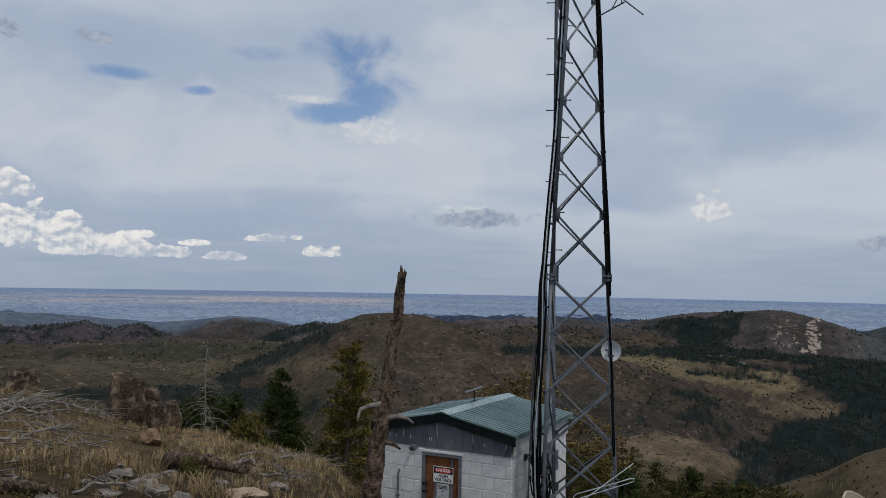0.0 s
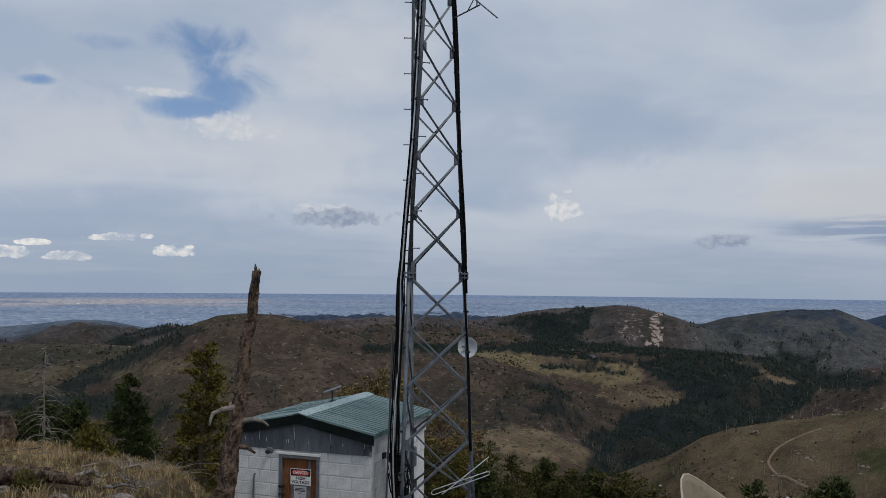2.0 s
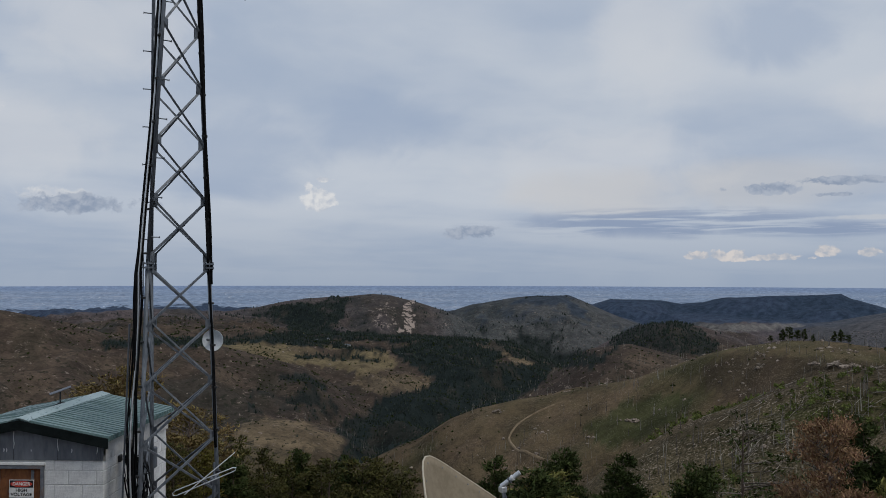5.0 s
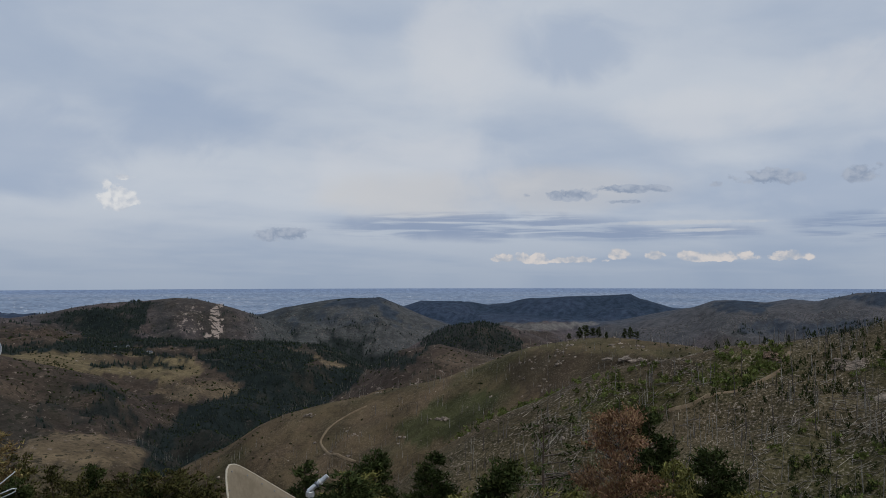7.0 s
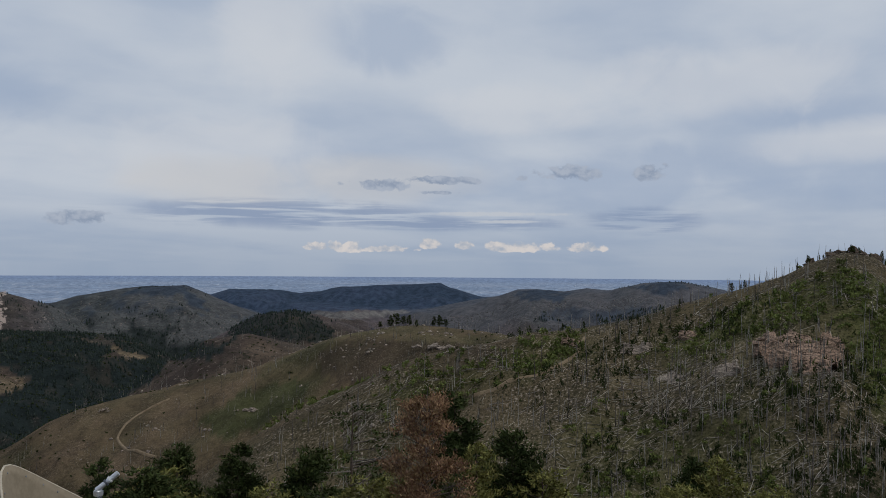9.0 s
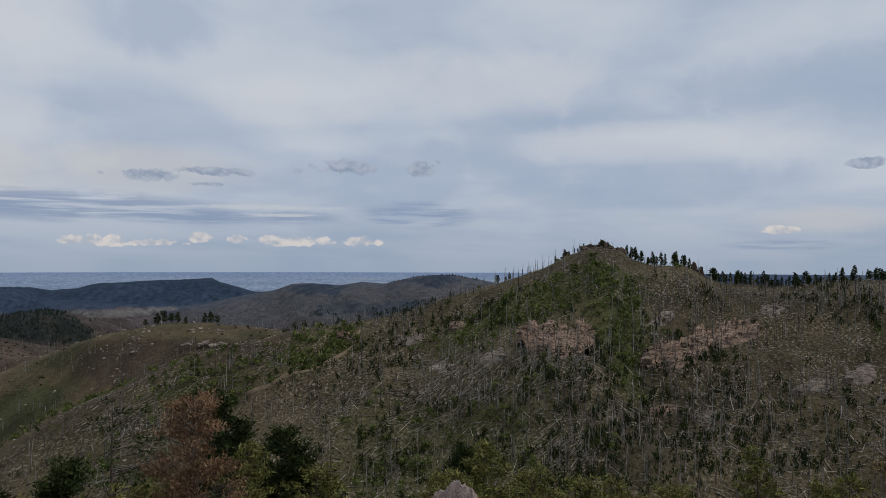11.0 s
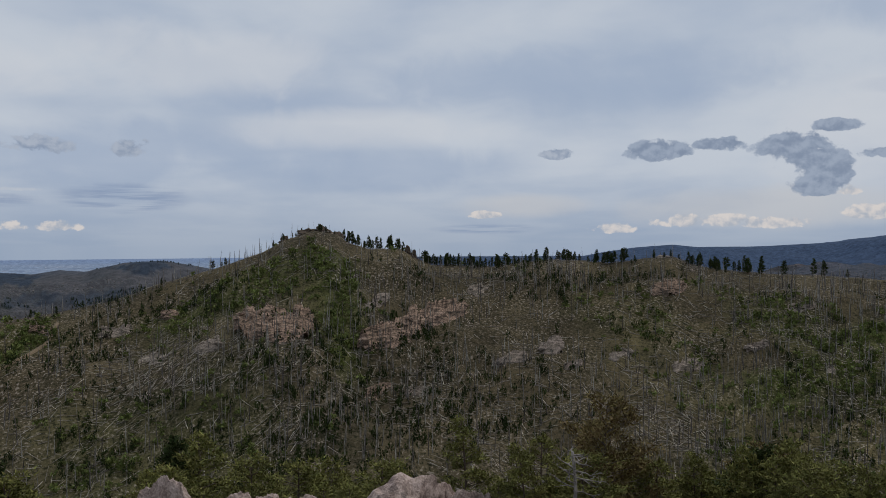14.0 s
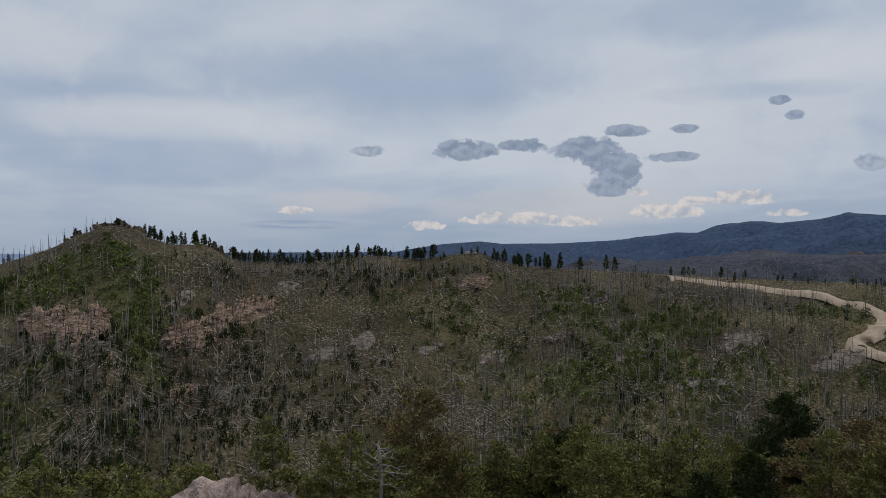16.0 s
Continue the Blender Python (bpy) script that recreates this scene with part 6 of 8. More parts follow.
class Soup:
    """Collects triangles."""

    def __init__(self):
        self.v, self.t, self.n = [], [], 0

    def put(self, V, T):
        self.v.append(np.asarray(V, float))
        self.t.append(np.asarray(T, int) + self.n)
        self.n += len(V)

    def stick(self, pts, radii, sides=4, cap=False):
        pts = np.asarray(pts, float)
        n = len(pts)
        V, T = [], []
        d = pts[-1] - pts[0]
        d = d / (np.linalg.norm(d) + 1e-9)
        s = np.cross(d, (0.3, 0.5, 0.8) if abs(d[2]) < 0.9 else (1, 0.2, 0))
        s /= np.linalg.norm(s)
        o = np.cross(d, s)
        for p, r in zip(pts, radii):
            for k in range(sides):
                a = 2 * math.pi * k / sides
                V.append(p + (s * math.cos(a) + o * math.sin(a)) * r)
        for i in range(n - 1):
            for k in range(sides):
                a, b, c, e = i * sides + k, i * sides + (k + 1) % sides, (i + 1) * sides + (k + 1) % sides, (i + 1) * sides + k
                T += [(a, b, c), (a, c, e)]
        self.put(V, T)

    def arrays(self):
        return np.concatenate(self.v), np.concatenate(self.t)


def scatter(templates, P, scale, rz, rng, lean=0.0, tilt=None):
    """Copies of template shapes (points, triangles) at points P, sized, turned and leaned, as one pair of arrays."""
    out_v, out_t, n = [], [], 0
    pick = rng.integers(0, len(templates), len(P))
    for i, (V, T) in enumerate(templates):
        m = np.where(pick == i)[0]
        if not len(m):
            continue
        s = scale[m][:, None, :] if scale.ndim == 2 else scale[m][:, None, None]
        W = V[None] * s
        if lean:
            la, lb = rng.normal(0, lean, len(m))[:, None], rng.normal(0, lean, len(m))[:, None]
            W = np.stack([W[..., 0] + W[..., 2] * la, W[..., 1] + W[..., 2] * lb, W[..., 2]], -1)
        if tilt is not None:
            W = np.stack([W[..., 0], W[..., 1], W[..., 2] + W[..., 0] * tilt[m][:, None]], -1)
        c, sn = np.cos(rz[m])[:, None], np.sin(rz[m])[:, None]
        W = np.stack([W[..., 0] * c - W[..., 1] * sn, W[..., 0] * sn + W[..., 1] * c, W[..., 2]], -1) + P[m][:, None, :]
        out_v.append(W.reshape(-1, 3))
        out_t.append((T[None] + (np.arange(len(m)) * len(V))[:, None, None]).reshape(-1, 3) + n)
        n += len(m) * len(V)
    return np.concatenate(out_v), np.concatenate(out_t)


def on_ground(az, r, sink=0.0):
    return np.stack([-r * np.sin(np.radians(az)), r * np.cos(np.radians(az)), height(az, r) - sink], -1)


def sow(n, az0, az1, r0, r1, field, rng, power=1.0):
    """Random headings and distances, kept where the field allows; even over the plan for power 1, thinner far off for less."""
    az = rng.uniform(az0, az1, n)
    r = (rng.uniform(0, 1, n) * (r1 ** (1 + power) - r0 ** (1 + power)) + r0 ** (1 + power)) ** (1 / (1 + power))
    x, y = -r * np.sin(np.radians(az)), r * np.cos(np.radians(az))
    keep = rng.uniform(0, 1, n) < field(x, y, az, r)
    return az[keep], r[keep]


def stuff(name, V, T, mat, label, category):
    return tagged(new(name, raw_mesh(name, V, T, mat)), label, category, kind="stuff")


def near_point(az, el):
    """The plan point on the summit's ground at that heading and height angle."""
    r = np.linspace(3, 60, 3000)
    e = np.degrees(np.arctan2(height(np.full_like(r, az), r) - EYE, r))
    i = int(np.argmax(e >= el)) if (e >= el).any() else int(np.argmax(e))
    return Vector((*plan(az, float(r[i])), float(height(np.array([float(az)]), r[i:i + 1])[0])))


def snag_shape(seed):
    rng = random.Random(seed)
    s = Soup()
    bend = (rng.uniform(-0.02, 0.02), rng.uniform(-0.02, 0.02))
    s.stick([(0, 0, -0.03), (bend[0], bend[1], 0.5), (0, 0, 1.0)], [0.0150, 0.010, 0.003], 4)
    for _ in range(rng.randint(4, 9)):
        z = rng.uniform(0.25, 0.95)
        a, l = rng.uniform(0, 6.28), rng.uniform(0.03, 0.10) * (1.25 - z)
        p = np.array((bend[0] * (1 - abs(z - 0.5) * 2), bend[1] * (1 - abs(z - 0.5) * 2), z))
        q = p + np.array((math.cos(a) * l, math.sin(a) * l, rng.uniform(-0.03, 0.03)))
        s.stick([p, q], [0.003, 0.001], 3)
    return s.arrays()


def log_shape(seed):
    rng = random.Random(seed)
    s = Soup()
    s.stick([(-0.5, 0, 0.02), (0, rng.uniform(-0.03, 0.03), 0.03), (0.5, 0, 0.05)], [0.017, 0.013, 0.005], 3)
    for _ in range(rng.randint(0, 3)):
        x = rng.uniform(-0.2, 0.5)
        s.stick([(x, 0, 0.03), (x + rng.uniform(0, 0.06), rng.uniform(-0.08, 0.08), 0.03 + rng.uniform(0, 0.08))], [0.004, 0.001], 3)
    return s.arrays()


def leafy_shape(seed, n, tall, blade, point_up=0.3):
    """A clump of many small leaf sprays, one high, within an uneven egg."""
    rng = np.random.default_rng(seed)
    V, T = [], []
    lobes = rng.normal(0, 0.16, (4, 3)) + np.array([0, 0, 0.5])
    for i in range(n):
        c = lobes[rng.integers(0, 4)] + rng.normal(0, 0.17, 3) * np.array([1, 1, 1.1])
        c[2] = min(max(c[2], 0.05), 1.05)
        d = rng.normal(0, 1, 3)
        d[2] = abs(d[2]) * point_up + point_up
        d /= np.linalg.norm(d)
        s = np.cross(d, rng.normal(0, 1, 3))
        s /= np.linalg.norm(s) + 1e-9
        k = len(V)
        V += [c - s * blade * 0.45, c + s * blade * 0.45, c + d * blade * 1.3]
        T.append((k, k + 1, k + 2))
    V = np.array(V)
    V[:, 2] *= tall
    return V, np.array(T)


def far_tree_shape(seed):
    rng = random.Random(seed)
    s = Soup()
    for z0, z1, r in ((0.0, 0.75, 0.34), (0.34, 1.0, 0.22)):
        n = 5
        ring = [(r * rng.uniform(0.65, 1.25) * math.cos(6.283 * k / n), r * rng.uniform(0.65, 1.25) * math.sin(6.283 * k / n), z0 + rng.uniform(-0.07, 0.07)) for k in range(n)]
        s.put(ring + [(rng.uniform(-0.02, 0.02), rng.uniform(-0.02, 0.02), z1)], [(k, (k + 1) % n, n) for k in range(n)])
    return s.arrays()


# ---------------------------------------------------------------- far woods
def r_far(d):
    return 0.3 + 0.7 * smooth01(d, 900, 1500)


def build_woods():
    rng = np.random.default_rng(5)
    shapes = [far_tree_shape(k) for k in range(8)]
    az, r = sow(110000, -72, 28, 560, 2420, lambda x, y, a, d: forest_field(x, y, a, d), rng, 0.6)
    az2, r2 = sow(12000, -50, 6, 560, 2400, lambda x, y, a, d: smooth01(fbm(x / 90, y / 90, 91, 4), 0.1, 0.6) * 0.22 * (r_far(d)), rng, 0.8)
    az3, r3 = sow(900, -18, 28, 90, 420, lambda x, y, a, d: forest_field(x, y, a, d), rng, 0.8)
    az, r = np.concatenate([az, az2, az3]), np.concatenate([r, r2, r3])
    size = rng.uniform(2.2, 5.0, len(r)) * np.clip(r / 1000, 0.75, 1.6)
    V, T = scatter(shapes, on_ground(az, r, 0.3), size, rng.uniform(0, 6.28, len(r)), rng)
    stuff("far_woods", V, T, M_FAR_PINE, "dark conifer woods on the valley sides and bench", "woods")
    # low lines of trees on the crests of the far hills
    crest = []
    for (a0, a1, n, name) in ((-19, -9, 40, "scarred_ridge"), (17.5, 30, 110, "low_hills"), (6.5, 13.5, 50, "low_hills"), (-70, -64, 60, "southern_hills"), (-36.5, -32, 40, "grey_green_hill")):
        ra, rb, _, _, table = RIDGES[name]
        t = sorted(table)
        a = rng.uniform(a0, a1, n)
        rc = np.interp(a, [t[0][0], t[-1][0]], [rb, ra])
        crest.append((a, rc * rng.uniform(0.97, 1.01, n), rng.uniform(3.5, 6.5, n)))
    a, d, s = (np.concatenate(c) for c in zip(*crest))
    V, T = scatter(shapes, on_ground(a, d, 0.2), s, rng.uniform(0, 6.28, len(a)), rng)
    stuff("skyline_conifers", V, T, M_FAR_PINE, "scattered dark conifers along the hill crests", "woods")


build_woods()


def build_hill_cover():
    """Pale rocks and dark low shrubs on the middle hills."""
    rng = np.random.default_rng(15)
    stones = []
    for k in range(5):
        bm = lump(bmesh.new(), (0, 0, 0), (1, 0.85, 0.8), 170 + k, 0.5, 1)
        bmesh.ops.triangulate(bm, faces=bm.faces)
        bm.verts.index_update()
        stones.append((np.array([v.co[:] for v in bm.verts]), np.array([[v.index for v in f.verts] for f in bm.faces])))
        bm.free()
    open_ground = lambda x, y, a, d: (1 - forest_field(x, y, a, d)) * np.clip(smooth01(fbm(x / 70, y / 70, 191, 4), 0.05, 0.45), 0.05, 1)
    az, r = sow(7000, -52, 30, 560, 1900, open_ground, rng, 0.5)
    V, T = scatter(stones, on_ground(az, r, 0.1), (0.45 + rng.exponential(0.5, len(r))).clip(0, 2.6) * np.clip(r / 1000, 0.7, 1.5), rng.uniform(0, 6.28, len(r)), rng)
    stuff("hillside_rocks", V, T, M_GREYROCK, "pale rocks scattered over the brown hillsides", "rocks")
    shrubs = [leafy_shape(80 + k, 7, 0.8, 0.75, 0.5) for k in range(6)]
    az, r = sow(34000, -60, 30, 340, 1900, lambda x, y, a, d: np.clip(smooth01(fbm(x / 50, y / 50, 192, 4), -0.1, 0.4), 0.12, 1) * (0.9 - 0.6 * smooth01(a, 2, 8)), rng, 0.5)
    V, T = scatter(shrubs, on_ground(az, r, 0.1), rng.uniform(0.9, 2.4, len(r)) * np.clip(r / 1000, 0.5, 1.5), rng.uniform(0, 6.28, len(r)), rng)
    stuff("hillside_shrubs", V, T, M_SEEDLING, "low dark shrubs dotting the brown hillsides", "shrubs")


build_hill_cover()


# ---------------------------------------------------------------- the burnt slope: standing and fallen trunks, brush, stones
def burn_density(x, y, az, r):
    n = fbm(x / 60, y / 60, 61, 4)
    d = smooth01(n, -0.75, 0.1) * (0.35 + 0.65 * smooth01(-az, 60, 80)) * (1 - 0.88 * smooth01(r / np.interp(az, [-140, -40], [330, 250]), 0.92, 0.95)) * (r < np.interp(az, [-140, -40], [334, 254]))
    return np.clip(d * (1 - 0.55 * shrub_field(x, y, az, r)), 0.04, 1) * (1 - track(x, y, ROAD, 5)) * (1 - track(x, y, RIDGE_TRACK, 3))


def build_burn():
    rng = np.random.default_rng(6)
    shapes = [snag_shape(k) for k in range(10)]
    az, r = sow(10500, -131, -40, 165, 325, burn_density, rng, 0.8)
    V, T = scatter(shapes, on_ground(az, r, 0.1), np.stack([rng.uniform(6, 10, len(r))] * 2 + [rng.uniform(3.2, 8.5, len(r)) * np.clip(1.0 - 0.6 * smooth01(r / np.interp(az, [-140, -40], [330, 250]), 0.90, 0.97), 0.3, 1)], -1), rng.uniform(0, 6.28, len(r)), rng, 0.05)
    stuff("burnt_standing_trunks", V, T, M_SNAGWOOD, "thin grey burnt trunks standing over the slope", "dead trees")
    az, r = sow(3400, -62, -17, 330, 840, lambda x, y, a, d: np.clip(smooth01(fbm(x / 90, y / 90, 62, 4), -0.2, 0.35), 0.03, 1), rng, 1.0)
    V, T = scatter(shapes, on_ground(az, r, 0.1), np.stack([rng.uniform(7, 11, len(r))] * 2 + [rng.uniform(3.5, 6.8, len(r))], -1), rng.uniform(0, 6.28, len(r)), rng, 0.04)
    stuff("burnt_trunks_on_spurs", V, T, M_SNAGWOOD, "grey burnt trunks standing on the far spurs", "dead trees")
    az = np.concatenate([rng.uniform(-77, -60, 90), rng.uniform(-103, -80, 50), rng.uniform(-131, -103, 80)])
    r = np.interp(az, [-140, -40], [330, 250]) * rng.uniform(0.95, 1.0, len(az))
    V, T = scatter(shapes, on_ground(az, r, 0.1), np.stack([rng.uniform(6, 9, len(r))] * 2 + [rng.uniform(2.0, 5.5, len(r))], -1), rng.uniform(0, 6.28, len(r)), rng, 0.05)
    stuff("burnt_trunks_on_crest", V, T, M_SNAGWOOD, "thin burnt trunks standing against the sky along the crest", "dead trees")
    logs = [log_shape(k) for k in range(8)]
    az, r = sow(30000, -131, -44, 165, 316, lambda x, y, a, d: np.clip(burn_density(x, y, a, d) ** 0.6 * smooth01(fbm(x / 22, y / 22, 63, 4), -0.2, 0.3), 0.05, 1), rng, 0.8)
    lie = np.radians(az) + 0.22 * fbm(-r * np.sin(np.radians(az)) / 18, r * np.cos(np.radians(az)) / 18, 73, 3)
    rz = lie + np.where(rng.uniform(0, 1, len(r)) < 0.55, rng.normal(0, 0.35, len(r)), rng.normal(0, 1.1, len(r)))
    long = rng.uniform(1.2, 3.6, len(r)) + rng.exponential(0.9, len(r))
    P = on_ground(az, r, -0.06)
    ends = []
    for sgn in (-0.5, 0.5):
        ex, ey = P[:, 0] + sgn * long * np.cos(rz), P[:, 1] + sgn * long * np.sin(rz)
        ends.append(height(np.degrees(np.arctan2(-ex, ey)), np.hypot(ex, ey)))
    P[:, 2] = (ends[0] + ends[1]) / 2 + 0.08
    V, T = scatter(logs, P, np.stack([long] + [rng.uniform(3.4, 7.0, len(r))] * 2, -1), rz, rng, 0.0, (ends[1] - ends[0]) / long)
    stuff("fallen_trunks", V, T, M_LOG, "silver fallen trunks lying criss-cross on the slope", "fallen logs")
    brush = [leafy_shape(k, 34, 0.9, 0.26, 0.7) for k in range(6)]
    az, r = sow(16000, -131, -40, 165, 320, lambda x, y, a, d: shrub_field(x, y, a, d) * 0.95 * (1 - track(x, y, ROAD, 4)), rng, 1.0)
    V, T = scatter(brush, on_ground(az, r, 0.1), rng.uniform(0.9, 2.6, len(r)), rng.uniform(0, 6.28, len(r)), rng)
    stuff("young_aspen_brush", V, T, M_SHRUB, "green young aspen and brush regrowing in the burn", "brush")
    young = [leafy_shape(20 + k, 30, 1.5, 0.22, 1.1) for k in range(6)]
    az, r = sow(18000, -131, -38, 150, 320, lambda x, y, a, d: np.clip(smooth01(fbm(x / 40, y / 40, 64, 5) + 0.22 * sector(a, -88, -60, 4) * (1 - smooth01(d, 225, 245)) - 0.15 * sector(a, -131, -100, 4), -0.05, 0.45), 0.04, 1) * 0.9 * (1 - 0.9 * smooth01(d / np.interp(a, [-140, -40], [330, 250]), 0.90, 0.94)) * (1 - track(x, y, ROAD, 4)), rng, 1.0)
    V, T = scatter(young, on_ground(az, r, 0.1), rng.uniform(0.6, 1.8, len(r)), rng.uniform(0, 6.28, len(r)), rng)
    stuff("pine_seedlings", V, T, M_SEEDLING, "dark young pines scattered through the burn", "young trees")
    stones = []
    for k in range(6):
        bm = lump(bmesh.new(), (0, 0, 0.0), (1, 0.8, 0.62), 70 + k, 0.5, 1)
        bmesh.ops.triangulate(bm, faces=bm.faces)
        bm.verts.index_update()
        stones.append((np.array([v.co[:] for v in bm.verts]), np.array([[v.index for v in f.verts] for f in bm.faces])))
        bm.free()
    az, r = sow(26000, -131, -24, 165, 560, lambda x, y, a, d: np.clip(smooth01(fbm(x / 25, y / 25, 65, 4), 0.18, 0.5), 0.012, 1), rng, 0.7)
    V, T = scatter(stones, on_ground(az, r, 0.1), (0.22 + rng.exponential(0.30, len(r))).clip(0, 1.3) * np.clip(r / 240, 0.7, 1.6), rng.uniform(0, 6.28, len(r)), rng)
    stuff("scattered_stones", V, T, M_GREYROCK, "pale grey stones scattered over the burnt slope", "stones")


build_burn()


SLABS = {}
for slab_mat in (M_SLAB, M_GREYROCK):
    for k in range(7):
        bm = lump(bmesh.new(), (0, 0, 0), (1, 1, 1), 300 + k, 0.42, 3)
        me = bpy.data.meshes.new("slab")
        bm.to_mesh(me)
        bm.free()
        me.materials.append(slab_mat)
        SLABS[slab_mat.name, k] = me


def outcrop(az, el, length, depth, tall, seed, label, rz=0.0, slabs=34, mat=None):
    """A bed of tilted slabs breaking out of the slope."""
    rng = random.Random(seed)
    length, depth, tall = length * 1.65, depth * 1.3, tall * 1.5
    x, y = where_el(az, el)
    face = math.degrees(math.atan2(y, x)) + 90
    t = thing("rock_outcrop", pose(x, y, ground_z(x, y), 0, 0, face) @ pose(0, 0, 0, 0, rz, 0), label, "rock outcrop", "rock outcrops on the burnt slope")
    for k in range(slabs):
        u, v = rng.uniform(-0.5, 0.5), rng.uniform(-0.5, 0.5)
        s = rng.uniform(0.5, 1.0) * (1.2 - abs(u))
        m = pose(u * length, v * depth * (1 - abs(u)), -0.15 * tall + rng.uniform(0.0, 0.55) * tall * (1 - abs(u) * 1.3) + v * depth * 0.10, rng.uniform(-14, 14), rng.uniform(-16, 16), rng.uniform(-35, 35))
        child("slab", SLABS[(mat or M_SLAB).name, rng.randint(0, 6)], t, m @ Matrix.Diagonal((length * 0.11 * s, depth * 0.20 * s, tall * 0.26 * s, 1)))
    return t


def bedrock(a0, e0, a1, e1, half, tall, seed, label, mat, layers=5.0, pieces=16):
    """A bed of layered rock breaking out of the slope along a line between two headings, with loose slabs on it."""
    rng = np.random.default_rng(seed)
    mid_az, mid_el = (a0 + a1) / 2, (e0 + e1) / 2
    ox, oy = where_el(mid_az, mid_el)
    oz = ground_z(ox, oy)
    span = math.radians(abs(a1 - a0)) * math.hypot(ox, oy)
    nu, nv = int(span / 0.42) + 8, 48
    r = np.linspace(120, 345, 500)
    V = np.zeros((nu, nv, 3))
    for i in range(nu):
        u = i / (nu - 1)
        az = a0 + (a1 - a0) * u
        el = e0 + (e1 - e0) * u + half * 0.25 * fbm(np.array([u * 3.0]), np.array([seed * 1.7]), seed, 3)[0]
        e = np.degrees(np.arctan2(height(np.full_like(r, az), r) - EYE, r))
        e = np.maximum.accumulate(e)
        v = np.linspace(-1, 1, nv)
        wide = half * (0.35 + 0.65 * math.sin(math.pi * min(max(u, 0.02), 0.98)) ** 0.6)
        rr = np.interp(el + v * wide, e, r)
        x, y = -rr * np.sin(np.radians(az)), rr * np.cos(np.radians(az))
        V[i] = np.stack([x, y, height(np.full_like(rr, az), rr)], -1)
    X, Y = V[..., 0], V[..., 1]
    U, W = np.meshgrid(np.linspace(0, 1, nu), np.linspace(-1, 1, nv), indexing="ij")
    edge = np.minimum(1 - np.abs(W), 4 * np.minimum(U, 1 - U)) - 0.12 + 0.8 * fbm(X / 3.0, Y / 3.0, seed + 3, 4) + 0.5 * fbm(X / 8.0, Y / 8.0, seed + 8, 3)
    bed = W * layers + 1.2 * U + 0.5 * fbm(X / 6, Y / 6, seed + 4, 3)
    step = bed - np.floor(bed)
    ledge = lattice(np.floor(bed) + 40, np.floor(U * span / 5.0 + 1.4 * lattice(np.floor(bed) + 40, np.zeros_like(bed), seed + 1)), seed + 2)
    lift = smooth01(edge, 0.02, 0.35) * tall * (0.22 + 0.60 * ledge + 0.50 * (1 - step) + 0.10 * fbm(X / 3, Y / 3, seed + 5, 4)) - 0.2
    lift = np.where((edge < 0.02), -0.6, lift)
    V[..., 2] += lift
    V -= np.array((ox, oy, oz))
    idx = np.arange(nu * nv).reshape(nu, nv)
    q = np.stack([idx[:-1, :-1], idx[1:, :-1], idx[1:, 1:], idx[:-1, 1:]], -1).reshape(-1, 4)
    q = q[(edge.ravel()[q] > -0.1).any(1)]
    T = np.concatenate([q[:, [0, 1, 2]], q[:, [0, 2, 3]]])
    me = raw_mesh("bedrock", V.reshape(-1, 3), T[:, ::-1] if a1 > a0 else T, mat)
    t = thing("rock_outcrop", Matrix.Translation((ox, oy, oz)), label, "rock outcrop", "rock outcrops on the burnt slope")
    child("bedrock", me, t, Matrix())
    for _ in range(pieces):
        i, j = int(rng.integers(2, nu - 2)), int(rng.integers(2, nv - 2))
        s = 0.35 + rng.exponential(0.45)
        x, y, z = V[i, j]
        m = pose(x, y, z + 0.05, rng.uniform(-20, 20) + 12, rng.uniform(-20, 20), mid_az + rng.uniform(-40, 40))
        child("slab", SLABS[mat.name, int(rng.integers(0, 7))], t, m @ Matrix.Diagonal((min(s, 1.8), min(s, 1.8) * 0.7, min(s, 1.8) * 0.35, 1)))
    return t


